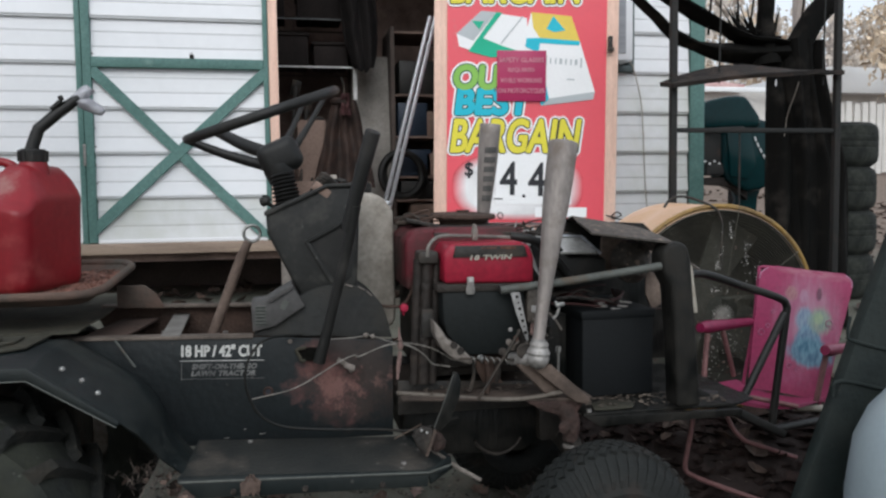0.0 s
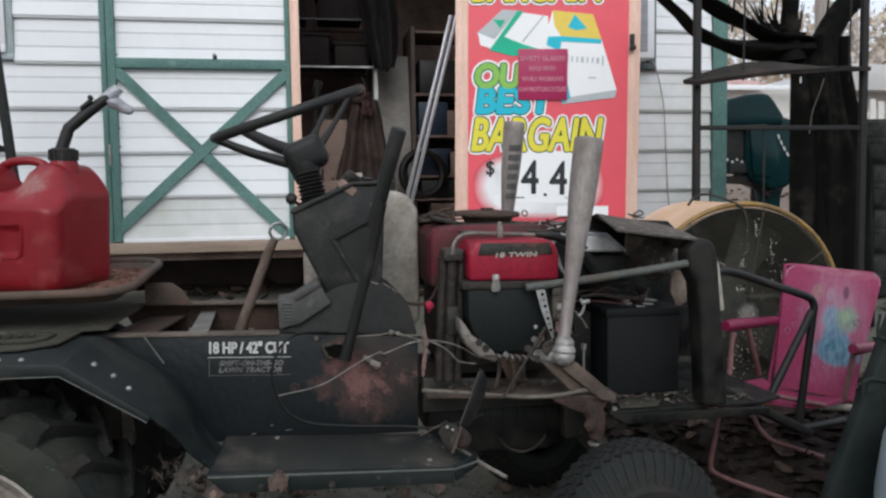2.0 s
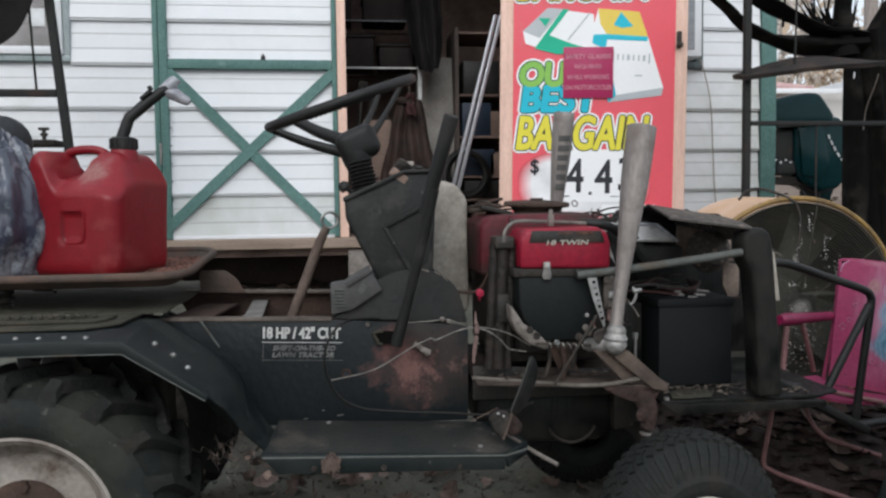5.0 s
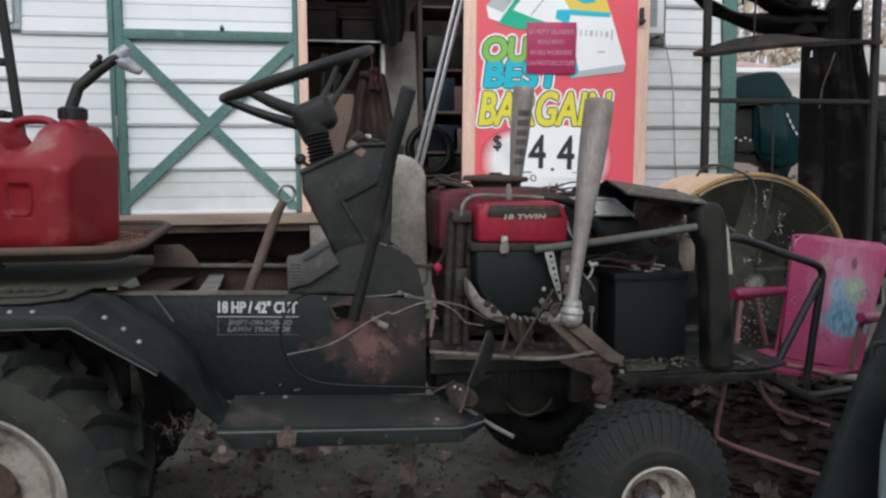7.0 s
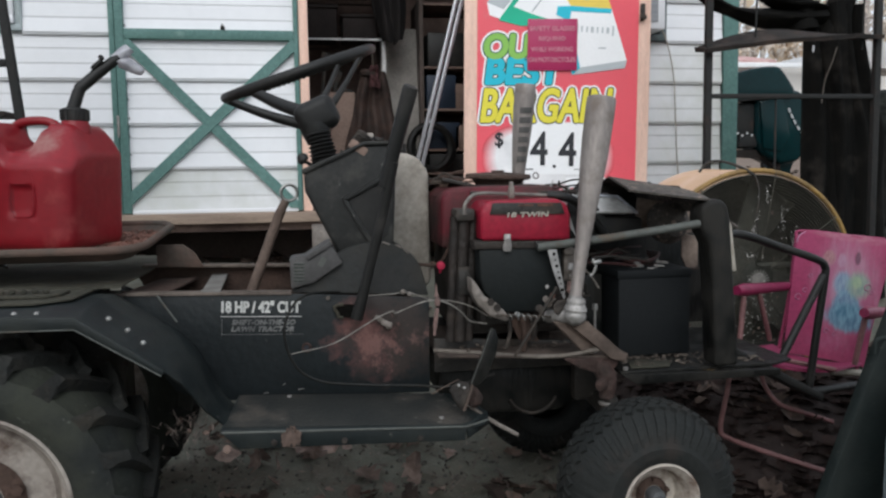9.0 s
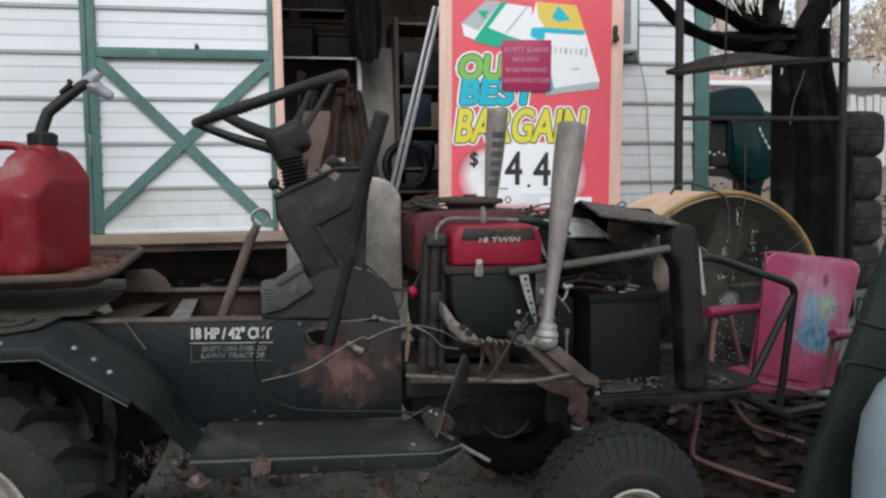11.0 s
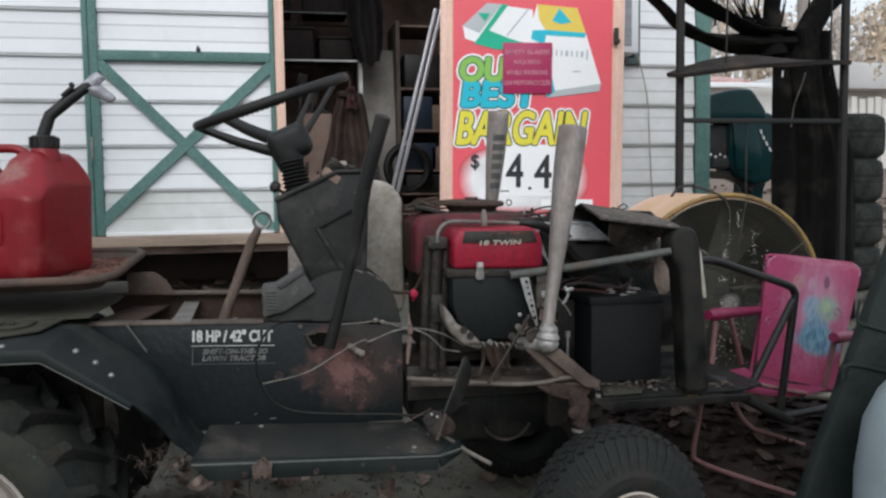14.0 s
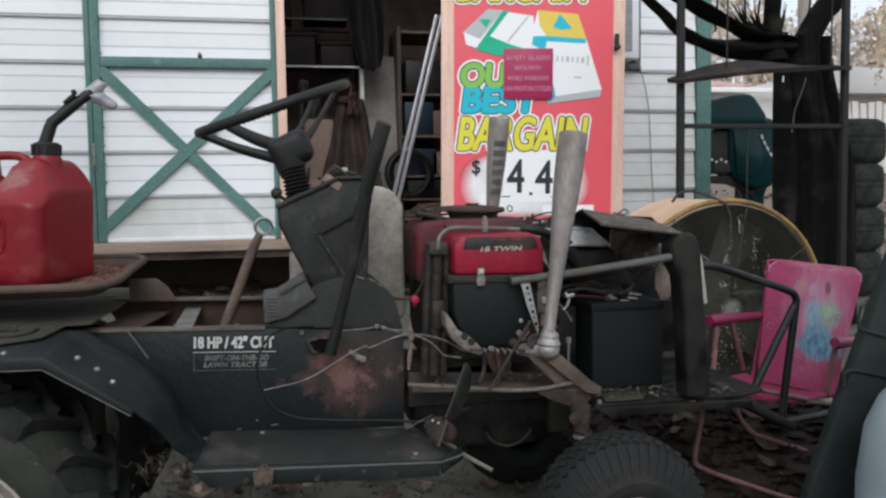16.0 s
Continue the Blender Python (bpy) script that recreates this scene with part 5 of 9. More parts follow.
cup = [(0.254, 0.428), (0.262, 0.440), (0.276, 0.446), (0.292, 0.442), (0.298, 0.432), (0.292, 0.406), (0.283, 0.386), (0.273, 0.391), (0.262, 0.409)]
add("pedal_bracket", prism(cup, 1.494, 1.506, 0.004, 3), grime, "greasy cupped pedal bracket")
add("bracket_edge", tube(smooth_path([(0.2815, 1.492, 0.388), (0.288, 1.4915, 0.404), (0.2955, 1.492, 0.425), (0.299, 1.493, 0.439)], 4), 0.0030, 8), tan_plate, "pale bent edge of the bracket")
add("bracket_web", prism([(0.296, 0.432), (0.312, 0.428), (0.326, 0.408), (0.322, 0.392), (0.304, 0.384), (0.292, 0.394)], 1.508, 1.530, 0.008, 3), spindle_rust, "rounded rusty web")
for p in ((0.2715, 1.491, 0.4400), (0.2825, 1.491, 0.4345)):
    add("pedal_bolt", lathe([(0.0030, 0), (0.0027, 0.0022), (0, 0.0034)], p, (0, -1, 0.35), 10), steel)
add("cable_stay", tube(smooth_path([(0.222, 1.52, 0.418), (0.250, 1.505, 0.437), (0.272, 1.495, 0.451)], 4), 0.0012, 6), tan_plate, "thin stay wire")

# seat pan on its bracket, full of rust flakes
def in_pan(u, v):
    """The plan of the seat pan: a rectangle with broad rounded corners."""
    half, r, mid = Vector((0.335, 0.222)), 0.085, Vector((-0.672, 1.822))
    p = Vector(((2 * u - 1) * half.x, (2 * v - 1) * half.y))
    c = Vector((max(r - half.x, min(half.x - r, p.x)), max(r - half.y, min(half.y - r, p.y))))
    d = p - c
    reach = max(abs(d.x), abs(d.y))
    if reach > 0:
        p = c + d.normalized() * reach
    return mid + p, 1 - max(0.0, min(1.0, (r - (p - c).length) / 0.030)) if reach > 0 else 0.0


def pan_skin(u, v):
    p, edge = in_pan(u, v)
    return Vector((p.x, p.y, 0.690 + 0.028 * v + 0.022 * edge))


seat = add("seat_pan", sheet(pan_skin, 70, 50, 0.005), pan_mat, "shallow dusty seat pan with broad rounded corners")
loop = [pan_skin(a, b) for a, b in [(k / 40, 0) for k in range(40)] + [(1, k / 30) for k in range(30)] + [(1 - k / 40, 1) for k in range(40)] + [(0, 1 - k / 30) for k in range(31)]]
add("seat_rim", tube([p + Vector((0, 0, 0.003)) for p in loop], 0.0088, 10), pan_mat, "", seat)
flakes = []
rng = random.Random(5)
for k in range(900):
    p = pan_skin(rng.uniform(0.42, 0.955), rng.uniform(0.07, 0.93)) + Vector((0, 0, 0.010 + rng.uniform(0, 0.006)))
    flakes.append(obox(p, (rng.uniform(0.002, 0.007), rng.uniform(0.002, 0.006), 0.0015), rng.uniform(-20, 20), rng.uniform(-20, 20), rng.uniform(0, 180)))
tagged(add("rust_scale", joined(*flakes), rust_flake, "flakes of orange-brown rust", seat, False), kind="stuff")
add("rust_bed", sheet(lambda u, v: pan_skin(0.40 + 0.565 * u, 0.05 + 0.90 * v) + Vector((0, 0, 0.0085 - 0.006 * abs(2 * v - 1) ** 6 + 0.004 * noise.noise((u * 14, v * 14, 4)))), 40, 40, 0.002), rust_flake, "", seat)
add("seat_bracket", prism([(-0.36, 0.650), (-0.255, 0.645), (-0.275, 0.680), (-0.30, 0.700), (-0.36, 0.700)], 1.90, 1.908, 0.002), pan_mat)
for x, y in ((-0.72, 1.70), (-0.72, 1.94)):
    add("seat_spring", tube([(x + 0.022 * math.cos(a), y + 0.022 * math.sin(a), 0.655 + a * 0.0021) for a in [k * 0.35 for k in range(62)]], 0.004, 6), oily)

# lever with a ring at its top
lever = add("hand_lever", tube([(-0.150, 1.80, 0.575), (-0.075, 1.80, 0.770), (-0.060, 1.80, 0.800)], [0.012, 0.011, 0.009], 10), lever_mat, "rusty hand lever with a ring end")
add("lever_ring", ring((-0.052, 1.80, 0.818), (0.1, -1, 0), 0.018, 0.0036, 24, 8), steel, "worn steel ring", lever)

# dashboard tower
dash = add("dash_tower", prism([(-0.016, 0.822), (-0.018, 0.866), (0.060, 0.898), (0.108, 0.919), (0.168, 0.920), (0.178, 0.900), (0.168, 0.700), (0.122, 0.676), (0.054, 0.680)], 1.675, 1.890, 0.008, 3), grey_plastic, "dull grey-green plastic dash tower")
# Darker plate on the face in place of a recess's shade.
add("dash_recess", prism([(0.072, 0.804), (0.164, 0.853), (0.168, 0.800), (0.156, 0.728), (0.128, 0.706)], 1.6715, 1.6765, 0.0), black_plastic, "flat dark plate for the shade of a sunk panel", dash)
add("dash_rib", joined(prism([(0.060, 0.806), (0.166, 0.862), (0.166, 0.852), (0.072, 0.802)], 1.664, 1.678, 0.002), prism([(0.060, 0.806), (0.072, 0.802), (0.130, 0.704), (0.120, 0.700)], 1.666, 1.678, 0.002)), grey_plastic, "", dash)
add("dash_top", prism([(-0.022, 0.868), (0.060, 0.903), (0.108, 0.925), (0.170, 0.926), (0.170, 0.919), (0.110, 0.917), (0.062, 0.893), (-0.020, 0.858)], 1.668, 1.897, 0.003), grey_plastic, "raised top lip", dash)
add("throttle_knob", joined(lathe([(0.004, 0), (0.012, 0.004), (0.013, 0.012), (0.008, 0.020), (0, 0.022)], (-0.012, 1.70, 0.884), (-0.6, -0.3, 0.6), 14), tube([(0.01, 1.71, 0.87), (-0.012, 1.70, 0.884)], 0.004, 6)), black_plastic)
for k in range(4):
    add("dash_wire", tube(smooth_path([(0.075 + 0.006 * k, 1.70 + 0.01 * k, 0.90), (0.088 + 0.004 * k, 1.69, 0.928 + 0.006 * k), (0.112 + 0.006 * k, 1.70, 0.925), (0.128, 1.72 + 0.008 * k, 0.935), (0.140 + 0.005 * k, 1.73, 0.930)]), 0.0045, 6), oily, "", dash)
add("connector", obox((0.098, 1.685, 0.912), (0.042, 0.022, 0.020), 0, 35, 0, 0.004), cardboard, "tan wire connector")
add("dash_stud", box(0.118, 0.132, 1.70, 1.72, 0.935, 0.944, 0.002), rim_white)
# lower shroud and vented box
shroud = smooth_path([(-0.05, 0, 0.612), (-0.005, 0, 0.640), (0.045, 0, 0.690), (0.110, 0, 0.712), (0.175, 0, 0.704), (0.218, 0, 0.668), (0.240, 0, 0.595)], 5)
add("column_shroud", prism([(p.x, p.z) for p in shroud], 1.662, 1.950, 0.006), shroud_mat, "dark rounded column shroud")
for x, z, a in ((0.128, 0.712, 10), (0.150, 0.710, 20), (0.176, 0.703, 34), (0.192, 0.692, 44)):
    add("torn_edge", obox((x, 1.661, z), (0.016, 0.003, 0.0035), 0, a, 0, 0.001), pale_casting)
vent_grey = mat("dusty_warm_grey_plastic", (0.070, 0.067, 0.066), (0.050, 0.048, 0.047), scale=9, rough=0.6, bump=0.08, stain=(0.10, 0.092, 0.085), stain_scale=12, stain_at=0.62)
vent = add("vent_box", prism([(-0.052, 0.684), (-0.018, 0.688), (0.032, 0.717), (0.058, 0.672), (-0.005, 0.632), (-0.050, 0.622)], 1.648, 1.735, 0.004), vent_grey, "pale grey slotted plastic housing")
add("vent_panel", obox((-0.033, 1.6475, 0.655), (0.022, 0.002, 0.042), 0, 2, 0), bar_grey, "darker ribbed inset", vent)
for k in range(6):
    add("vent_slot", obox((-0.033, 1.6460, 0.6375 + 0.007 * k), (0.020, 0.002, 0.0022), 0, 2, 0), grey_plastic, "", vent)
add("vent_slot", obox((0.015, 1.6475, 0.676), (0.012, 0.002, 0.020), 0, 28, 0), bar_grey, "", vent)
add("vent_step", prism([(-0.020, 0.688), (0.032, 0.719), (0.036, 0.711), (-0.014, 0.681)], 1.642, 1.740, 0.001), vent_grey, "", vent)
# steering column, bellows, wheel
bel = []
for k in range(11):
    h = 0.0085 * k
    bel += [(0.035 - 0.0008 * k, h), (0.027 - 0.0006 * k, h + 0.0042)]
add("bellows", lathe([(0.0, 0)] + bel + [(0.0, 0.094)], (0.034, 1.745, 0.862), (-0.20, 0.06, 0.96), 24), black_plastic, "black ribbed rubber bellows")
add("column_hub", joined(turned(box(-0.046, 0.046, -0.040, 0.040, -0.038, 0.036, 0.022, 4), pose(0.014, 1.775, 0.986, 0, -24, 0)), lathe([(0, -0.030), (0.026, -0.028), (0.034, 0.0), (0.034, 0.012), (0, 0.014)], (0.012, 1.765, 0.956), (-0.20, 0.06, 0.96), 20)), black_plastic, "rounded black hub cap")
SW, SN = Vector((-0.022, 1.775, 1.078)), Vector((-0.325, -0.105, 0.945)).normalized()
swheel = add("steering_wheel", ring(SW, SN, 0.166, 0.0108, 56, 12), black_plastic, "worn black steering wheel")
SU = Vector((0, 1, 0)).cross(SN).normalized()
SV = SN.cross(SU)


def on_rim(a, r=0.166, drop=0.0):
    return SW + (SU * math.cos(radians(a)) + SV * math.sin(radians(a))) * r - SN * drop


# spokes fall from the rim to the hub
for a, foot, r in ((178, Vector((-0.014, 1.765, 0.966)), [0.0085, 0.0105, 0.0125]), (131, Vector((-0.006, 1.785, 0.992)), [0.012, 0.0145, 0.016]), (52, Vector((0.022, 1.800, 1.010)), [0.0055, 0.006, 0.009]), (24, Vector((0.044, 1.775, 1.004)), [0.0055, 0.006, 0.009])):
    e = on_rim(a, 0.164, 0.005)
    add("spoke", tube(smooth_path([e, e.lerp(foot, 0.5) + Vector((0, 0, -0.004)), foot], 4), r, 10), black_plastic, "", swheel)
for k in range(18):
    add("finger_bump", lathe([(0.0, -0.004), (0.0045, -0.0025), (0.005, 0.002), (0, 0.004)], on_rim(50 + 4.4 * k, 0.166, 0.009), SN, 8), black_plastic, "", swheel)
# gear lever
gear = add("gear_lever", tube([(0.082, 1.615, 0.560), (0.103, 1.600, 0.640), (0.137, 1.570, 0.780), (0.157, 1.545, 0.880)], [0.013, 0.0105, 0.0105, 0.011], 10), black_plastic, "tall dark gear lever")
add("lever_grip", tube([(0.140, 1.560, 0.830), (0.150, 1.552, 0.87), (0.186, 1.522, 1.005), (0.190, 1.519, 1.020), (0.191, 1.518, 1.023)], [0.0120, 0.0135, 0.0155, 0.0155, 0.013], 14), black_plastic, "black rubber grip", gear)
# cable looping along the side
add("control_cable", tube(smooth_path([(-0.053, 1.595, 0.496), (0.03, 1.59, 0.514), (0.097, 1.58, 0.552), (0.120, 1.58, 0.565), (0.152, 1.58, 0.578), (0.160, 1.58, 0.574), (0.205, 1.58, 0.591), (0.232, 1.58, 0.596), (0.263, 1.58, 0.591), (0.291, 1.58, 0.574), (0.311, 1.58, 0.552), (0.327, 1.58, 0.547), (0.349, 1.58, 0.543)], 5), 0.0014, 6), cable_grey, "bare looping control cable")
add("control_cable", tube(smooth_path([(0.106, 1.592, 0.610), (0.150, 1.592, 0.611), (0.187, 1.592, 0.613), (0.234, 1.59, 0.597), (0.273, 1.59, 0.593), (0.317, 1.585, 0.580), (0.357, 1.57, 0.556)], 5), 0.0013, 6), cable_grey)
add("cable_bead", lathe([(0, -0.006), (0.005, -0.004), (0.006, 0.001), (0.003, 0.006), (0, 0.007)], (0.176, 1.588, 0.615), (1, 0, 0.1), 10), pale_casting)
add("black_cable", tube(smooth_path([(0.05, 1.64, 0.614), (-0.02, 1.62, 0.612), (-0.055, 1.605, 0.58), (-0.065, 1.60, 0.53), (-0.045, 1.60, 0.47), (0.0, 1.60, 0.437), (0.08, 1.60, 0.424), (0.2, 1.60, 0.415), (0.275, 1.58, 0.414), (0.36, 1.56, 0.44)], 5), 0.0030, 6), post_mat, "black cable sagging along the side")
add("cable_joint", joined(tube([(0.242, 1.572, 0.632), (0.2425, 1.572, 0.612), (0.243, 1.572, 0.606)], [0.0008, 0.0028, 0.0050], 8), lathe([(0, -0.010), (0.0045, -0.008), (0.0062, 0), (0.0048, 0.009), (0, 0.011)], (0.2445, 1.572, 0.594), (0.1, 0, 1), 10), obox((0.241, 1.573, 0.560), (0.0085, 0.006, 0.044), 0, 7, 0, 0.002), obox((0.238, 1.574, 0.534), (0.006, 0.005, 0.020), 0, 4, 0, 0.002)), pink_worn, "worn pinkish cable clip")
add("primer_knob", joined(lathe([(0, 0), (0.007, 0.002), (0.0095, 0.008), (0.008, 0.014), (0, 0.016)], (0.262, 1.640, 0.662), (0, -1, 0), 16), tube([(0.262, 1.638, 0.657), (0.262, 1.640, 0.646)], 0.003, 6)), red_knob, "small bright red knob")
# fuel tank behind the dash
tank = add("fuel_tank", prism([(0.165, 0.585), (0.165, 0.895), (0.215, 0.908), (0.250, 0.895), (0.274, 0.862), (0.277, 0.60), (0.262, 0.582)], 1.86, 2.06, 0.016, 3), tank_mat, "dirty milky plastic fuel tank")
add("tank_cap", disc((0.205, 1.95, 0.905), (0, 0, 1), 0.028, 0.028, 20, 0.004), black_plastic, "black cap", tank)
add("fuel_hose", tube(smooth_path([(0.165, 1.70, 0.700), (0.205, 1.70, 0.665), (0.262, 1.68, 0.660), (0.286, 1.66, 0.700), (0.296, 1.64, 0.760)]), 0.0035, 8), rust)

# ---- engine ----
add("crankcase", joined(box(0.300, 0.560, 1.66, 1.98, 0.50, 0.72, 0.02), box(0.34, 0.53, 1.61, 1.70, 0.53, 0.66, 0.015)), grime, "greasy engine block")
redbox = add("blower_housing", prism([(0.338, 0.716), (0.336, 0.775), (0.350, 0.797), (0.500, 0.800), (0.522, 0.790), (0.530, 0.765), (0.530, 0.712)], 1.575, 1.70, 0.008, 3), red_paint, "red blower housing")
add("blower_shroud", joined(lathe([(0.150, 0), (0.155, 0.010), (0.155, 0.110), (0.140, 0.128), (0.105, 0.132), (0.100, 0.120), (0.10, 0.0)], (0.430, 1.82, 0.695), (0, 0, 1), 48, hollow=True)), grimy_red, "round grimy red fan shroud")
add("rear_cowl", prism([(0.278, 0.690), (0.276, 0.800), (0.296, 0.822), (0.345, 0.826), (0.352, 0.70)], 1.70, 1.93, 0.010, 3), grimy_red, "grimy dark red rear cowl")
add("cowl_plate", prism([(0.356, 0.770), (0.362, 0.794), (0.508, 0.792), (0.516, 0.768)], 1.5715, 1.5775, 0.001), oily, "dark name plate", redbox)
add("plate_letters", turned(lettering("18 TWIN", 0.088, 0.0092, 0.0007, 0.15, 1.05), Matrix.Translation((0.436, 1.5705, 0.7690))), milky, "pale lettering", redbox)
add("plate_bar", joined(box(0.415, 0.448, 1.5702, 1.5712, 0.7865, 0.7895), box(0.456, 0.490, 1.5702, 1.5712, 0.7855, 0.7905)), rust_light, "", redbox)
add("flywheel_screen", lathe([(0.0, 0.012), (0.030, 0.014), (0.076, 0.010), (0.079, 0.004), (0.077, 0.0), (0.060, -0.004), (0.050, -0.022), (0.0, -0.022)], (0.438, 1.84, 0.843), (0.02, -0.04, 1), 40), rust, "rusty screen disc on the crankshaft")
add("screen_lower", lathe([(0.0, 0.0), (0.090, 0.0), (0.096, -0.006), (0.092, -0.014), (0.0, -0.014)], (0.438, 1.84, 0.828), (0, 0, 1), 40), oily)
rng = random.Random(8)
for k in range(9):
    a = Vector((rng.uniform(0.27, 0.36), rng.uniform(1.72, 1.98), rng.uniform(0.825, 0.850)))
    b = a + Vector((rng.uniform(0.02, 0.10), rng.uniform(-0.08, 0.08), rng.uniform(-0.012, 0.018)))
    add("engine_wire", tube(smooth_path([a, a.lerp(b, 0.5) + Vector((0, 0, rng.uniform(0.0, 0.02))), b], 4), rng.uniform(0.002, 0.0045), 6), rust if k % 2 else oily)
for k in range(6):
    a = Vector((rng.uniform(0.50, 0.56), rng.uniform(1.66, 1.80), rng.uniform(0.805, 0.825)))
    b = a + Vector((rng.uniform(0.03, 0.10), rng.uniform(-0.06, 0.10), rng.uniform(-0.01, 0.012)))
    add("engine_wire", tube(smooth_path([a, a.lerp(b, 0.5) + Vector((0, 0, rng.uniform(0.0, 0.015))), b], 4), rng.uniform(0.002, 0.004), 6), oily if k % 2 else grime)
add("red_ring", ring((0.520, 1.80, 0.848), (0.2, -1, 0.2), 0.007, 0.0014, 18, 6), rust)
add("shaft_nut", disc((0.438, 1.84, 0.850), (0, 0, 1), 0.016, 0.012, 6), rust)
add("bracket_strip", joined(prism([(0.34, 0.816), (0.57, 0.814), (0.57, 0.804), (0.34, 0.806)], 1.685, 1.70, 0.002), prism([(0.29, 0.848), (0.345, 0.835), (0.345, 0.826), (0.29, 0.838)], 1.76, 1.90, 0.002)), oily)
add("black_air_box", prism([(0.334, 0.640), (0.332, 0.700), (0.505, 0.702), (0.510, 0.690), (0.508, 0.622), (0.478, 0.564), (0.388, 0.566), (0.362, 0.588), (0.342, 0.611)], 1.572, 1.68, 0.006), airbox_mat, "black rectangular engine cover")
add("shroud_band", prism([(0.322, 0.716), (0.528, 0.712), (0.526, 0.698), (0.322, 0.700)], 1.568, 1.70, 0.002), grime)
clip = add("spring_clip", joined(box(0.383, 0.397, 1.560, 1.569, 0.694, 0.730, 0.002), box(0.386, 0.394, 1.556, 1.562, 0.717, 0.726, 0.001), box(0.381, 0.399, 1.562, 1.566, 0.696, 0.710, 0.001)), zinc, "bright spring clip")
add("band_clip", box(0.450, 0.458, 1.562, 1.569, 0.696, 0.714, 0.001), oily)
strap = add("perforated_strap", prism([(0.470, 0.698), (0.4895, 0.699), (0.4975, 0.660), (0.5050, 0.625), (0.5085, 0.596), (0.5045, 0.594), (0.4930, 0.624), (0.4815, 0.655)], 1.5465, 1.5495, 0.001), pale_strap, "pale perforated hanging strap")
for k in range(7):
    add("strap_hole", disc((0.4835 + 0.0030 * k, 1.5462, 0.688 - 0.0125 * k), (0, -1, 0), 0.0034 if k % 2 == 0 else 0.0018, 0.0010, 10), hole_shade, "", strap)
# pipes, rods and hoses at the back of the engine
add("breather_tube", tube(smooth_path([(0.308, 1.60, 0.770), (0.312, 1.60, 0.795), (0.338, 1.61, 0.812), (0.40, 1.615, 0.811), (0.46, 1.615, 0.808), (0.490, 1.62, 0.806)], 5), 0.004, 8), cable_grey, "pale bent breather tube")
add("tube_clip", joined(obox((0.411, 1.610, 0.814), (0.012, 0.012, 0.026), bevel=0.003), lathe([(0.006, 0), (0.004, 0.010), (0, 0.011)], (0.411, 1.610, 0.826), (0, 0, 1), 10)), pale_casting)
for x, w in ((0.286, 0.010), (0.306, 0.014), (0.326, 0.009)):
    add("support_rod", tube([(x - 0.006, 1.630, 0.50), (x, 1.625, 0.64), (x + 0.006, 1.625, 0.765)], w, 10), rod_mat)
add("rod_block", box(0.290, 0.332, 1.60, 1.66, 0.756, 0.782, 0.006), oily)
add("rod_sleeve", box(0.296, 0.322, 1.61, 1.65, 0.60, 0.66, 0.004), oily)
lump = joined(prism([(0.312, 0.645), (0.325, 0.628), (0.340, 0.604), (0.364, 0.590), (0.380, 0.574), (0.394, 0.557), (0.388, 0.549), (0.350, 0.562), (0.326, 0.586), (0.314, 0.614)], 1.556, 1.61, 0.006, 3))
add("casting", lump, pale_casting, "corroded pale alloy casting")
for p in ((0.352, 1.562, 0.592), (0.366, 1.560, 0.580)):
    add("casting_bolt", disc(p, (0, -1, 0), 0.008, 0.008, 6), grime)
spring = [(0.384 + 0.0136 * k / 8, 1.545 + 0.0065 * math.cos(k * 0.785), 0.5635 - 0.0085 * k / 52 + 0.0065 * math.sin(k * 0.785)) for k in range(52)]
add("governor_spring", tube(spring, 0.0012, 5), steel, "bright coil spring")
add("spring_rod", tube([(0.36, 1.546, 0.566), (0.50, 1.546, 0.556)], 0.0028, 6), oily)
for p, r, m in (((0.403, 1.536, 0.568), 0.0045, steel), ((0.450, 1.538, 0.577), 0.0062, grime), ((0.464, 1.540, 0.596), 0.0050, pale_casting), ((0.470, 1.538, 0.587), 0.0062, grime), ((0.478, 1.536, 0.604), 0.0045, rust_light)):
    add("linkage_nut", joined(ring(p, (0.3, -1, 0.2), r, r * 0.42, 16, 6), disc(p, (0.3, -1, 0.2), r * 0.55, r * 0.6, 8)), m)
for k in range(5):
    add("tension_coil", ring((0.474 + 0.0052 * k, 1.540, 0.598 - 0.0065 * k), (0.6, -0.4, -0.7), 0.0062, 0.0011, 14, 5), steel if k % 2 else grime)
add("governor_disc", joined(disc((0.492, 1.530, 0.578), (0.1, -1, 0.1), 0.016, 0.006, 20, 0.002), ring((0.492, 1.526, 0.578), (0.1, -1, 0.1), 0.011, 0.0016, 18, 6)), grime, "greasy governor disc")
add("linkage", tube([(0.486, 1.532, 0.622), (0.450, 1.536, 0.562), (0.398, 1.545, 0.477)], 0.0028, 6), oily)
for k, (xa, xb, za, zb, yy) in enumerate(((0.40, 0.395, 0.56, 0.485, 1.60), (0.425, 0.43, 0.56, 0.48, 1.59), (0.45, 0.455, 0.55, 0.50, 1.61))):
    add("bracket_rod", tube(smooth_path([(xa, yy, za), ((xa + xb) / 2 + 0.006, yy - 0.005, (za + zb) / 2), (xb, yy, zb)], 3), 0.004 + 0.0015 * (k % 3), 7), rust if k % 2 else grime)
add("torn_plate", prism([(0.40, 0.560), (0.47, 0.556), (0.455, 0.52), (0.47, 0.495), (0.425, 0.50), (0.41, 0.53)], 1.605, 1.612, 0.002), rust)
# starter and wiring by the near stack
add("valve_cover", obox((0.532, 1.60, 0.66), (0.03, 0.03, 0.07), bevel=0.006), pale_casting)
add("valve_cap", obox((0.525, 1.58, 0.690), (0.022, 0.02, 0.016), bevel=0.003), pale_casting)
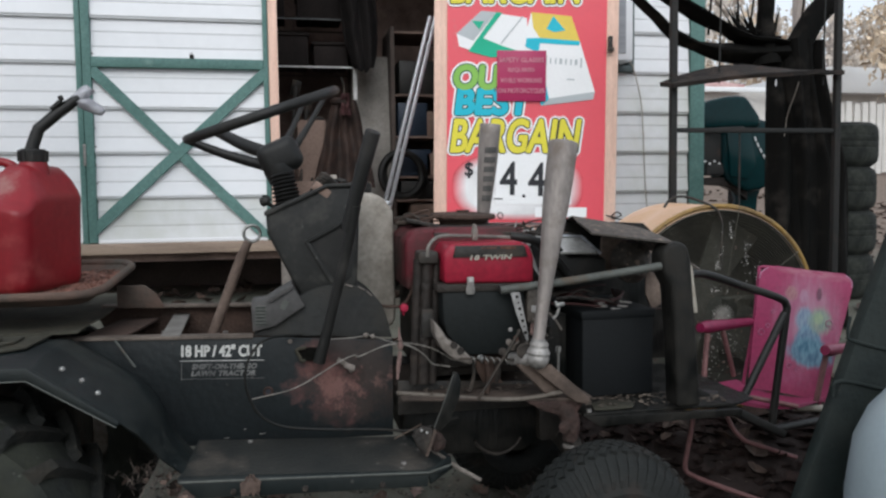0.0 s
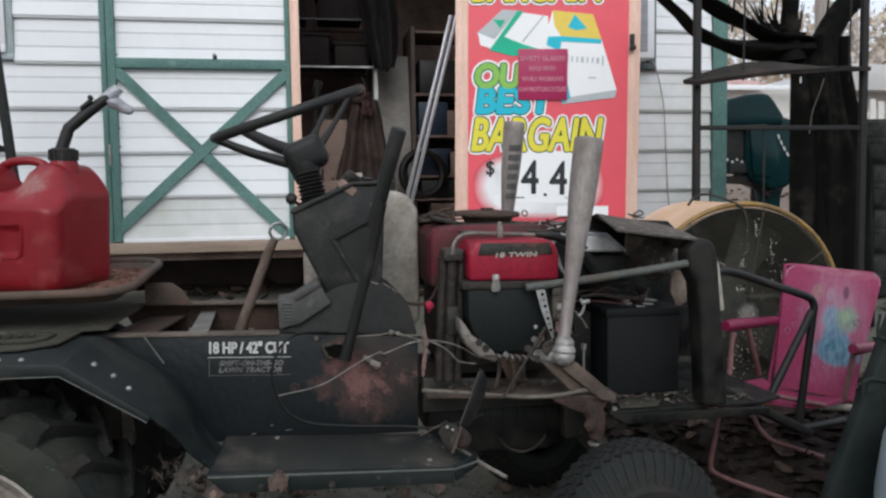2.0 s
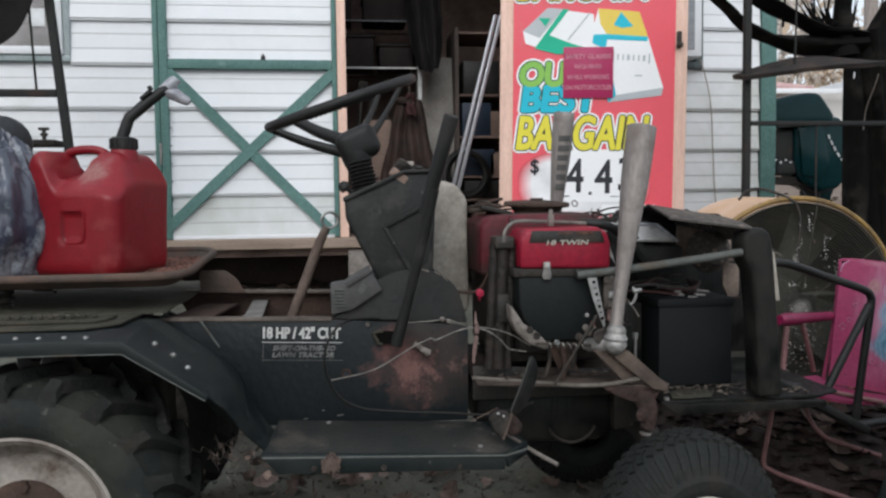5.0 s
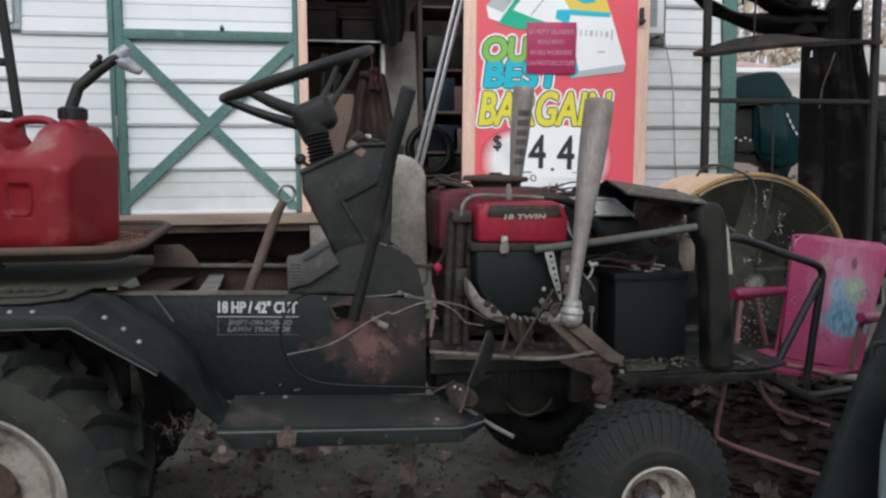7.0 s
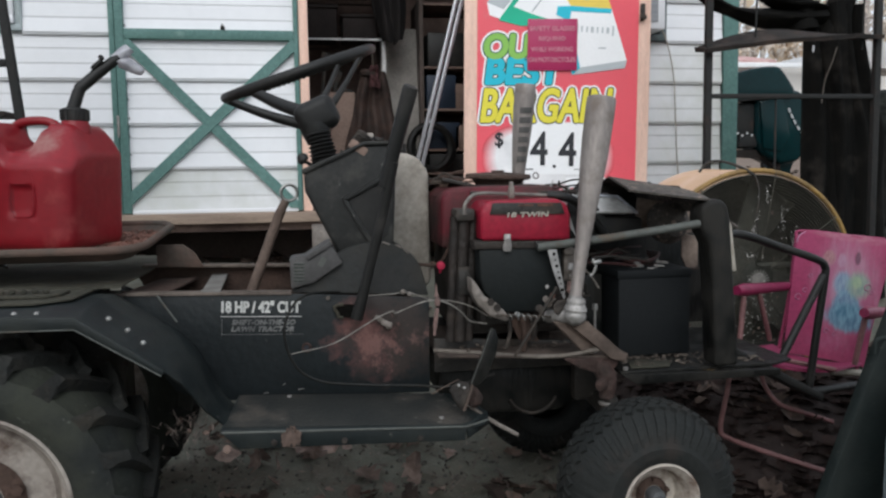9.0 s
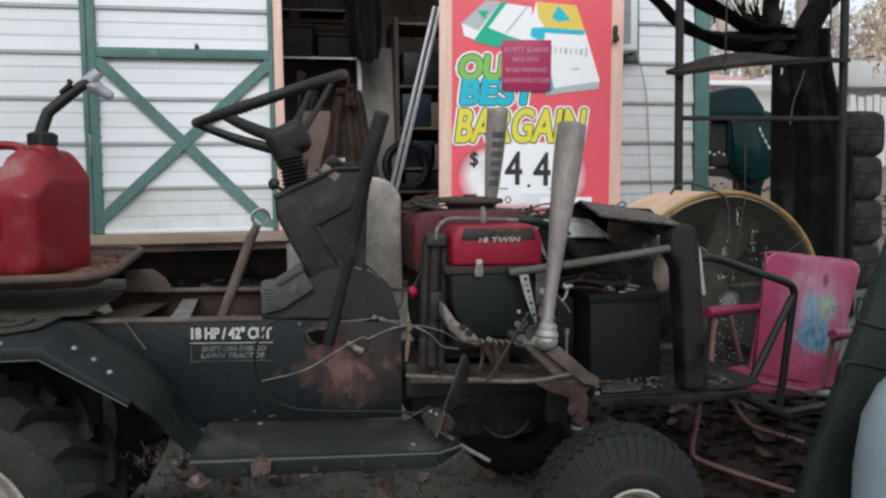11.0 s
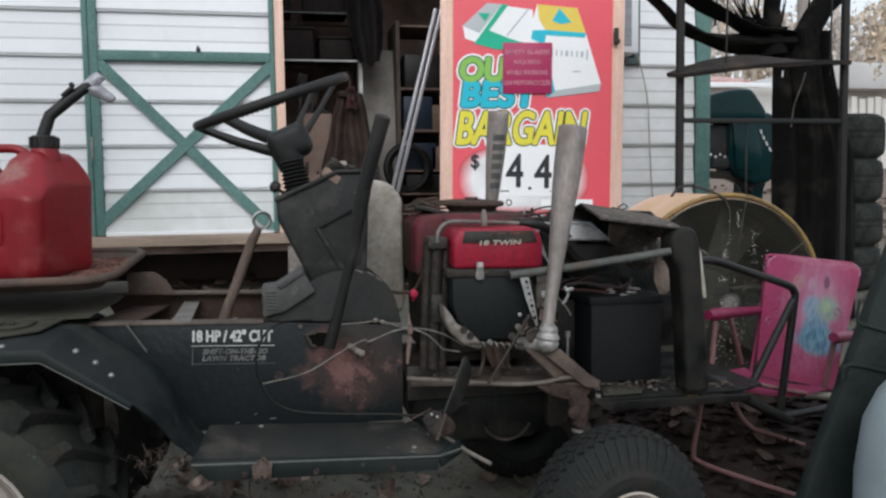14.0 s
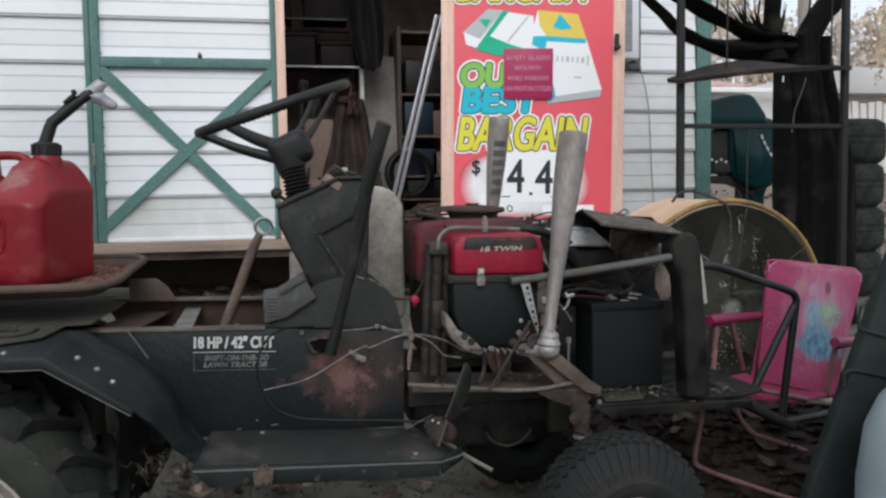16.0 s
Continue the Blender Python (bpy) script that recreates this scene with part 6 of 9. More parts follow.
add("spark_lead", joined(tube(smooth_path([(0.563, 1.552, 0.639), (0.570, 1.551, 0.645), (0.574, 1.550, 0.655), (0.576, 1.550, 0.664)], 4), [0.0030, 0.0036, 0.0026], 8), obox((0.577, 1.549, 0.668), (0.020, 0.010, 0.009), 0, -12, 0, 0.003), obox((0.568, 1.549, 0.672), (0.006, 0.008, 0.008), 0, 10, 0, 0.002)), steel, "bright tee-shaped spark plug fitting")
for p, a, sz, m in (((0.524, 1.552, 0.660), 5, (0.014, 0.012, 0.014), pale_strap), ((0.523, 1.552, 0.638), -10, (0.010, 0.012, 0.012), steel), ((0.521, 1.555, 0.617), 5, (0.012, 0.010, 0.024), pink_worn), ((0.527, 1.552, 0.600), 20, (0.016, 0.010, 0.008), pale_casting)):
    add("fitting", obox(p, sz, 0, a, 0, 0.002), m)
add("threaded_rod", joined(tube([(0.573, 1.55, 0.475), (0.574, 1.55, 0.572)], 0.0030, 8), disc((0.574, 1.55, 0.568), (0, 0, 1), 0.0060, 0.012, 6)), steel)
# carburettor cover behind the near stack
carb = add("air_cleaner", prism([(0.548, 0.705), (0.545, 0.785), (0.575, 0.802), (0.625, 0.795), (0.655, 0.752), (0.745, 0.750), (0.745, 0.705)], 1.70, 1.90, 0.008), black_plastic, "black air cleaner with a bright cover edge")
add("cover_edge", sheet(lambda u, v: Vector((0.632, 1.700, 0.761)).lerp(Vector((0.722, 1.700, 0.759)), u).lerp(Vector((0.648, 1.762, 0.793)).lerp(Vector((0.716, 1.762, 0.791)), u), v), 4, 4, 0.005), cover_grey, "grey top plate with its sheen put into the colour", carb)
add("intake_hose", tube(smooth_path([(0.505, 1.66, 0.806), (0.545, 1.65, 0.800), (0.575, 1.66, 0.785), (0.62, 1.68, 0.745), (0.66, 1.70, 0.70)]), 0.010, 10), black_plastic)

# two baseball bats as exhaust stacks
bat_prof = [(0.0128, 0.0), (0.0125, 0.02), (0.0130, 0.08), (0.0155, 0.14), (0.0195, 0.20), (0.0235, 0.25), (0.0272, 0.30), (0.0292, 0.35), (0.0300, 0.40), (0.0300, 0.425), (0.0285, 0.427), (0.0270, 0.427), (0.0265, 0.36), (0.0, 0.36)]
near_bat = add("exhaust_bat", lathe(bat_prof, (0.516, 1.512, 0.585), (0.072, 0.040, 0.425), 28), aluminium, "upright aluminium baseball bat used as an exhaust stack")
add("bat_ring", disc((0.5163, 1.5122, 0.583), (0.072, 0.04, 0.425), 0.0155, 0.022, 20, 0.003), zinc, "", near_bat)
add("elbow", joined(lathe([(0, -0.026), (0.013, -0.022), (0.022, -0.011), (0.0235, -0.003), (0.0215, 0.002), (0.0240, 0.008), (0.0215, 0.014), (0.0185, 0.019), (0.0195, 0.026), (0.016, 0.032), (0, 0.033)], (0.517, 1.512, 0.569), (0.1, 0, 1), 20), tube([(0.512, 1.515, 0.566), (0.496, 1.535, 0.560), (0.480, 1.57, 0.555)], 0.014, 14)), zinc, "bright wrapped elbow joint", near_bat)
far_bat = add("exhaust_bat", lathe([(r * 0.86, h * 0.895) for r, h in bat_prof], (0.491, 1.905, 0.690), (0.036, -0.010, 0.425), 28), aluminium, "upright aluminium baseball bat used as an exhaust stack")
faded_print = mat("faded_dark_print", (0.055, 0.055, 0.052), (0.085, 0.080, 0.076), scale=60, rough=0.6, bump=0.0)
far_axis = Vector((0.036, -0.010, 0.425)).normalized()
for k in range(6):
    h = 0.200 + 0.0235 * k
    r = 0.86 * (0.0215 + 0.0082 * ease(0.20, 0.33, h))
    at = Vector((0.491, 1.905, 0.690)) + far_axis * h
    add("bat_print", sheet(lambda u, v: at + far_axis * (v - 0.5) * 0.0140 + Vector((math.sin((u - 0.5) * 1.15) * (r + 0.0012), -math.cos((u - 0.5) * 1.15) * (r + 0.0012), 0)), 8, 2, 0.0008), faded_print, "faded print bar", far_bat)

# ---- front of the chassis ----
add("front_frame", joined(prism([(0.25, 0.50), (0.60, 0.48), (0.62, 0.425), (0.25, 0.425)], 1.66, 1.672, 0.002), prism([(0.25, 0.50), (0.95, 0.46), (0.95, 0.405), (0.25, 0.425)], 1.93, 1.942, 0.002)), oily)
add("engine_plate", plate([(0.25, 1.60), (0.60, 1.52), (0.64, 1.53), (0.64, 1.98), (0.25, 1.98)], 0.470, 0.476, 0.002), greasy_tan, "greasy brown engine base plate")
add("edge_rail", tube(smooth_path([(0.245, 1.635, 0.480), (0.33, 1.60, 0.478), (0.42, 1.565, 0.474), (0.50, 1.545, 0.475), (0.572, 1.520, 0.491)], 4), 0.0046, 8), rail_mat, "bent rod rail")
add("diagonal_brace", prism([(0.478, 0.548), (0.502, 0.556), (0.576, 0.487), (0.560, 0.476), (0.540, 0.484)], 1.528, 1.548, 0.004), tan_plate, "dusty rusty diagonal brace")
add("diagonal_brace", prism([(0.512, 0.540), (0.544, 0.552), (0.632, 0.474), (0.626, 0.462), (0.596, 0.470)], 1.512, 1.528, 0.004), tan_plate, "dusty rusty diagonal brace")
add("front_axle", joined(tube([(0.640, 1.50, 0.31), (0.640, 1.80, 0.34), (0.640, 2.12, 0.31)], 0.022, 10), box(0.58, 0.66, 1.70, 1.90, 0.33, 0.42, 0.01)), oily)
add("spindle", joined(tube(smooth_path([(0.560, 1.545, 0.462), (0.585, 1.538, 0.448), (0.594, 1.532, 0.420), (0.592, 1.530, 0.384)], 4), [0.014, 0.021, 0.020, 0.015], 14), prism([(0.50, 0.470), (0.628, 0.474), (0.612, 0.446), (0.575, 0.436), (0.53, 0.452)], 1.525, 1.57, 0.006), lathe([(0.0, -0.006), (0.012, -0.004), (0.014, 0.004), (0, 0.012)], (0.575, 1.515, 0.418), (0, -1, 0), 10)), spindle_rust, "rusty lumpy steering spindle")
add("spindle_cap", disc((0.592, 1.528, 0.370), (0.03, 0, 1), 0.0175, 0.007, 20, 0.002), steel)
add("spindle_arm", tube([(0.60, 1.53, 0.385), (0.64, 1.52, 0.26), (0.646, 1.45, 0.222)], 0.014, 10), oily)
plate_front = add("bumper_plate", plate([(0.625, 1.535), (0.99, 1.560), (1.06, 1.600), (1.06, 1.98), (0.625, 1.98)], 0.0, 0.007, 0.002), post_mat, "grimy front platform plate")
for v in plate_front.data.vertices:
    w = v.co + ORIGIN[plate_front]
    v.co.z += 0.430 - 0.008 * (w.x - 0.63) / 0.4
add("plate_patch", plate([(0.655, 1.552), (0.69, 1.547), (0.742, 1.552), (0.762, 1.585), (0.74, 1.615), (0.70, 1.622), (0.668, 1.60)], 0.4372, 0.4400, 0.001), deck_mat, "mossy crust on the plate")
add("plate_edge", prism([(0.625, 0.432), (0.99, 0.424), (0.99, 0.410), (0.66, 0.408)], 1.530, 1.545, 0.002), post_mat)
add("plate_bolt", disc((0.640, 1.545, 0.437), (0, 0, 1), 0.006, 0.006, 8), zinc)
add("cross_bar", tube([(0.451, 1.552, 0.702), (0.60, 1.540, 0.718), (0.792, 1.525, 0.744)], 0.0085, 10), bar_grey, "grey painted cross bar")
# grille post with rounded top and pale strip
post = add("grille_post", prism([(0.828, 0.440), (0.821, 0.600), (0.811, 0.700), (0.792, 0.735), (0.790, 0.772), (0.806, 0.790), (0.832, 0.796), (0.850, 0.784), (0.858, 0.750), (0.870, 0.600), (0.884, 0.440)], 1.515, 1.575, 0.010, 3), post_mat, "dirty black grille post")
add("pale_strip", prism([(0.851, 0.752), (0.862, 0.742), (0.876, 0.642), (0.866, 0.642), (0.858, 0.70)], 1.520, 1.565, 0.003), milky, "pale plastic strip", post)
add("grille_post", prism([(0.830, 0.440), (0.812, 0.765), (0.840, 0.796), (0.876, 0.755), (0.890, 0.440)], 2.02, 2.08, 0.010), black_plastic)


def hood_skin(u, v):
    """The crown of the grille shell, arched from side to side."""
    y = 1.530 + 0.53 * v
    arch = 0.045 * math.sin(v * math.pi) ** 0.7
    x = 0.640 + 0.245 * u + 0.06 * math.sin(v * math.pi) * (1 - u) * 0 + 0.12 * ease(0, 1, v) * (1 - u)
    return Vector((x, y, 0.795 + arch * 0.6 - 0.050 * ease(0.72, 1.0, u) - 0.010 * u + 0.022 * (1 - u)))


hood = add("hood_shell", sheet(hood_skin, 26, 22, 0.004), hood_mat, "dull weathered hood shell")
# Added dark plate in place of shade between hood and battery.
add("grille_back", prism([(0.58, 0.44), (0.58, 0.70), (0.70, 0.83), (0.98, 0.815), (1.06, 0.74), (1.06, 0.44)], 2.00, 2.012, 0.002), post_mat, "dark plate added to keep the gap under the hood black")
add("hood_inner", joined(prism([(0.770, 0.716), (0.776, 0.792), (0.850, 0.780), (0.925, 0.752), (0.940, 0.706), (0.840, 0.694)], 1.80, 1.812, 0.004), prism([(0.912, 0.700), (0.956, 0.690), (0.956, 0.615), (0.93, 0.600), (0.912, 0.640)], 1.842, 1.850, 0.003)), shell_inner, "dusty tan inner side of the hood shell")
add("cleaner_top", prism([(0.565, 0.75), (0.575, 0.812), (0.695, 0.804), (0.735, 0.765), (0.735, 0.75)], 1.768, 1.90, 0.008), black_plastic)
# Bright tube standing in for the highlight on the cover's edges.
add("cleaner_rim", tube([(0.650, 1.757, 0.799), (0.706, 1.757, 0.796), (0.730, 1.700, 0.760)], 0.0040, 6), bright_alu)
add("crumpled_foil", sheet(lambda u, v: Vector((0.515 + 0.085 * u, 1.690 + 0.06 * v + 0.012 * noise.noise((u * 7, v * 5, 3)), 0.794 + 0.014 * v + 0.016 * noise.noise((u * 6, v * 6, 1)) + 0.010 * noise.noise((u * 17, v * 15, 6)))), 26, 16, 0.0015), cover_grey, "crumpled pale foil-like sheet")
add("headlamp_cup", lathe([(0.050, 0), (0.053, 0.008), (0.040, 0.045), (0.02, 0.055), (0, 0.055)], (0.842, 1.795, 0.728), (0.15, -1.0, 0.25), 36), hood_mat, "dull headlamp cup under the hood")
# battery
bat = add("battery", box(0.664, 0.836, 1.645, 1.900, 0.440, 0.628, 0.006), battery_black, "large black battery")
add("battery_lid", box(0.661, 0.839, 1.642, 1.903, 0.616, 0.636, 0.004), battery_black, "", bat)
add("battery_side_box", box(0.610, 0.656, 1.72, 1.92, 0.445, 0.62, 0.006), post_mat)
for x, y in ((0.73, 1.70), (0.83, 1.84)):
    add("terminal", joined(disc((x, y, 0.630), (0, 0, 1), 0.009, 0.018, 12), box(x - 0.014, x + 0.014, y - 0.010, y + 0.010, 0.632, 0.642, 0.002)), steel, "", bat)
for k in range(7):
    add("battery_cable", tube(smooth_path([(0.63, 1.80 + 0.012 * k, 0.655 + 0.004 * k), (0.68, 1.74 + 0.02 * k, 0.660), (0.725, 1.70 + 0.02 * k, 0.648), (0.78, 1.72, 0.650 - 0.004 * k), (0.83, 1.80 + 0.01 * k, 0.655)]), 0.005, 6), red_lead if k % 3 == 0 else oily, "", bat)
for p, a in (((0.772, 1.672, 0.640), 10), ((0.788, 1.69, 0.646), -20), ((0.750, 1.66, 0.636), 20)):
    add("cable_lug", obox(p, (0.028, 0.007, 0.005), 0, 6, a, 0.002), zinc, "", bat)
add("battery_strap", plate([(0.70, 1.66), (0.86, 1.65), (0.86, 1.662), (0.70, 1.672)], 0.631, 0.635, 0.001), cloth_brown)
# loose leads, oily bits and litter round the battery and engine
rng = random.Random(31)
for k in range(9):
    a = Vector((rng.uniform(0.60, 0.70), rng.uniform(1.66, 1.78), rng.uniform(0.645, 0.665)))
    b = a + Vector((rng.uniform(0.05, 0.14), rng.uniform(-0.03, 0.08), rng.uniform(-0.012, 0.010)))
    add("loose_lead", tube(smooth_path([a, a.lerp(b, 0.5) + Vector((0, 0, rng.uniform(-0.004, 0.022))), b], 4), rng.uniform(0.0018, 0.0034), 6), (red_lead, grime, oily)[k % 3])
for k in range(7):
    a = Vector((rng.uniform(0.51, 0.55), rng.uniform(1.56, 1.62), rng.uniform(0.60, 0.69)))
    b = a + Vector((rng.uniform(0.01, 0.05), rng.uniform(-0.02, 0.03), rng.uniform(-0.06, 0.02)))
    add("loose_lead", tube(smooth_path([a, a.lerp(b, 0.5) + Vector((0.008, 0, rng.uniform(-0.015, 0.015))), b], 4), rng.uniform(0.0016, 0.0030), 6), (pale_casting, grime, oily)[k % 3])
for k in range(6):
    p = Vector((rng.uniform(0.47, 0.52), rng.uniform(1.548, 1.56), rng.uniform(0.575, 0.625)))
    add("washer", disc(p, (rng.uniform(-0.4, 0.4), -1, rng.uniform(-0.3, 0.3)), rng.uniform(0.0028, 0.0048), 0.004, 12, 0.001), (zinc, grime, pale_casting)[k % 3])
bits = []
for k in range(130):
    x, y = rng.uniform(0.635, 0.98), rng.uniform(1.565, 1.66)
    bits.append(obox((x, y, 0.440 - 0.008 * (x - 0.63) / 0.4 + rng.uniform(0, 0.004)), (rng.uniform(0.003, 0.013), rng.uniform(0.002, 0.008), 0.0015), rng.uniform(-25, 25), rng.uniform(-25, 25), rng.uniform(0, 180)))
for k in range(90):
    x, y = rng.uniform(0.27, 0.60), rng.uniform(1.60, 1.70)
    bits.append(obox((x, y, 0.480 + rng.uniform(0, 0.004)), (rng.uniform(0.003, 0.012), rng.uniform(0.002, 0.008), 0.0015), rng.uniform(-25, 25), rng.uniform(-25, 25), rng.uniform(0, 180)))
tagged(add("leaf_litter", joined(*bits), litter_mat, "dry leaf crumbs on the plates", None, False), kind="stuff")
# mower deck and belt pulley below
add("mower_deck", joined(prism([(0.27, 0.425), (0.62, 0.415), (0.62, 0.335), (0.55, 0.30), (0.34, 0.305), (0.26, 0.36)], 1.72, 2.05, 0.02)), post_mat, "black mower deck below the frame")
add("deck_lip", tube([(0.486 + 0.060 * math.cos(a), 1.712, 0.365 + 0.060 * math.sin(a)) for a in [radians(205 + 13 * k) for k in range(11)]], 0.0040, 8), grime, "worn curved edge of the deck")
# tubular brush guard at the front
GR = 0.0098
guard = add("brush_guard", tube(smooth_path([(0.900, 1.66, 0.700), (0.985, 1.70, 0.705), (1.11, 1.73, 0.668), (1.225, 1.755, 0.632), (1.252, 1.76, 0.612), (1.252, 1.76, 0.580), (1.235, 1.76, 0.45), (1.217, 1.76, 0.300)], 6), GR, 12), black_plastic, "bent black tubular brush guard")
add("guard_brace", tube([(1.248, 1.760, 0.590), (1.10, 1.70, 0.400)], GR, 12), black_plastic, "", guard)
add("bumper_bar", joined(turned(box(-0.21, 0.21, -0.016, 0.016, -0.010, 0.010, 0.003), pose(1.075, 1.690, 0.368, 0, 25, 24)), tube([(0.93, 1.63, 0.44), (1.22, 1.755, 0.296)], 0.012, 10), tube([(1.205, 1.75, 0.298), (1.39, 1.82, 0.288)], 0.011, 10)), black_plastic, "", guard)
add("guard_stub", tube([(0.93, 1.62, 0.44), (1.00, 1.66, 0.42), (1.10, 1.70, 0.402)], 0.012, 10), black_plastic, "", guard)

# ---- petrol can on the seat ----
film_mat = mat("cloudy_wrapping_film", (0.42, 0.42, 0.45), (0.17, 0.17, 0.19), scale=45, rough=0.3, bump=0.4)


def build_can():
    c = thing("petrol_can", (-0.53, 1.80, 0.712), "dusty red plastic petrol can standing on the seat pan", "petrol can")
    m = pose(-0.548, 1.800, 0.706, 0, 1, -20)
    hw, hd, h, R = 0.109, 0.106, 0.266, 0.030

    def top(u, w):
        """Height of the upper side: a raised column and neck, a hand hollow, and slopes to the front and one side."""
        side = 0.046 * ease(0.48, 1.0, u)
        front = 0.074 * ease(-0.10, -0.95, w) * ease(-0.66, -0.26, u)
        s = u + 0.75 * max(0.0, w)
        hollow = (0.040 + 0.02 * ease(0.3, -0.6, w)) * ease(-0.62 - 0.18 * ease(0.0, 0.4, w), -0.36 - 0.18 * ease(0.0, 0.4, w), s) * (1 - ease(-0.05, 0.16, s))
        left = 0.018 * ease(-0.72, -1.0, u) ** 2
        return h - left - max(side, front, hollow) - 0.25 * min(side, front)

    bm = bmesh.new()
    bmesh.ops.create_cube(bm, size=1.0)
    bmesh.ops.subdivide_edges(bm, edges=bm.edges, cuts=25, use_grid_fill=True)
    core = Vector((hw - R, hd - R, h / 2 - R))
    for v in bm.verts:
        p = Vector((v.co.x * 2 * hw, v.co.y * 2 * hd, v.co.z * h))
        c0 = Vector([max(-core[i], min(core[i], p[i])) for i in range(3)])
        d = p - c0
        if d.length > 0:
            p = c0 + d.normalized() * R
        p.z += h / 2
        u, w, t = p.x / hw, p.y / hd, p.z / h
        k = 1.0 - 0.03 * (1 - t)
        z = p.z * (1 + (top(u, w) / h - 1) * ease(0.15, 0.95, t))
        y = p.y * k
        # sunk grip in the broad face
        y += 0.009 * (ease(0.030, 0.022, abs(p.x - 0.006)) * ease(0.046, 0.038, abs(p.z - 0.122))) * ease(-0.75, -0.95, w)
        v.co = Vector((p.x * k, y, z))
    body = part("body", turned(bm, m), red_plastic, c)
    part("handle", turned(tube(smooth_path([(-0.088, -0.012, 0.230), (-0.076, -0.012, 0.256), (-0.056, -0.012, 0.268), (-0.030, -0.010, 0.272), (0.000, -0.004, 0.270), (0.020, 0.0, 0.256), (0.026, 0.0, 0.235)], 5), [0.013, 0.0105, 0.0095, 0.0095, 0.0095, 0.0105, 0.012], 12), m), red_plastic, c, "moulded carrying handle")
    part("grip_panel", turned(tube(smooth_path([(-0.018, -hd * 0.985, 0.160), (-0.020, -hd * 0.975, 0.085), (0.006, -hd * 0.972, 0.074), (0.032, -hd * 0.975, 0.085), (0.030, -hd * 0.985, 0.158), (0.006, -hd * 0.988, 0.168), (-0.018, -hd * 0.985, 0.160)], 4), 0.0014, 6), m), red_plastic, c)
    for z in (0.040, 0.047):
        part("moulded_line", turned(obox((hw * 0.962, 0.02, z), (0.002, 0.09, 0.0015)), m), red_plastic, c)
    part("neck", turned(lathe([(0.034, -0.03), (0.030, 0.0), (0.026, 0.012), (0, 0.012)], (0.047, 0.017, h - 0.004), (0, 0, 1), 24), m), red_plastic, c)
    collar = part("spout_collar", turned(lathe([(0.026, 0), (0.0275, 0.003), (0.0275, 0.025), (0.022, 0.029), (0, 0.029)], (0.047, 0.017, h + 0.005), (0, 0, 1), 24), m), black_plastic, c, "black screw collar")
    for k in range(12):
        a = k * 0.5236
        part("collar_rib", turned(obox((0.047 + 0.0275 * math.cos(a), 0.017 + 0.0275 * math.sin(a), h + 0.019), (0.004, 0.005, 0.022), 0, 0, math.degrees(a)), m), black_plastic, collar)
    sp = part("spout", joined(tube([(-0.503, 1.806, 0.985), (-0.499, 1.806, 1.002), (-0.486, 1.808, 1.040)], [0.0150, 0.0130, 0.0125], 14),
                              tube([(-0.489, 1.808, 1.032), (-0.483, 1.809, 1.048), (-0.470, 1.812, 1.060)], [0.0115, 0.0125, 0.0115], 14),
                              tube([(-0.476, 1.811, 1.054), (-0.446, 1.816, 1.082), (-0.404, 1.824, 1.116)], [0.0120, 0.0125, 0.0105], 14)), black_plastic, c, "bent black spout in two straight lengths")
    part("spout_catch", joined(obox((-0.446, 1.808, 1.098), (0.030, 0.012, 0.009), 0, -42, 0, 0.003), obox((-0.436, 1.806, 1.112), (0.010, 0.010, 0.012), 0, -30, 0, 0.003)), black_plastic, sp)
    tip = joined(tube([(-0.412, 1.826, 1.108), (-0.396, 1.828, 1.124), (-0.382, 1.830, 1.136)], [0.013, 0.0145, 0.010], 14), tube([(-0.406, 1.826, 1.110), (-0.384, 1.828, 1.100), (-0.358, 1.828, 1.084)], [0.011, 0.0145, 0.009], 14))
    bmesh.ops.subdivide_edges(tip, edges=tip.edges[:], cuts=2, use_grid_fill=True)
    for v in tip.verts:
        v.co += 0.0035 * Vector((noise.noise(v.co * 90), noise.noise(v.co * 90 + Vector((5, 5, 5))), noise.noise(v.co * 90 + Vector((9, 1, 3)))))
    part("spout_tip", tip, film_mat, sp, "nozzle wrapped in crumpled pale film")


build_can()

# The pale streaks are highlights of the crinkled film, put into the colour.
bag_mat = mat("crumpled_film_with_highlights", (0.085, 0.095, 0.12), (0.035, 0.038, 0.060), scale=11, rough=0.14, spec=0.5, bump=1.0, fine=13, stain=(0.36, 0.39, 0.42), stain_scale=9, stain_at=0.60, stain_soft=0.07, stain_rough=0.3, stretch=(1.6, 1.6, 0.7))
bundle_mat = mat("dark_grey_rubber", (0.022, 0.023, 0.026), (0.014, 0.015, 0.017), scale=8, rough=0.6, bump=0.15)


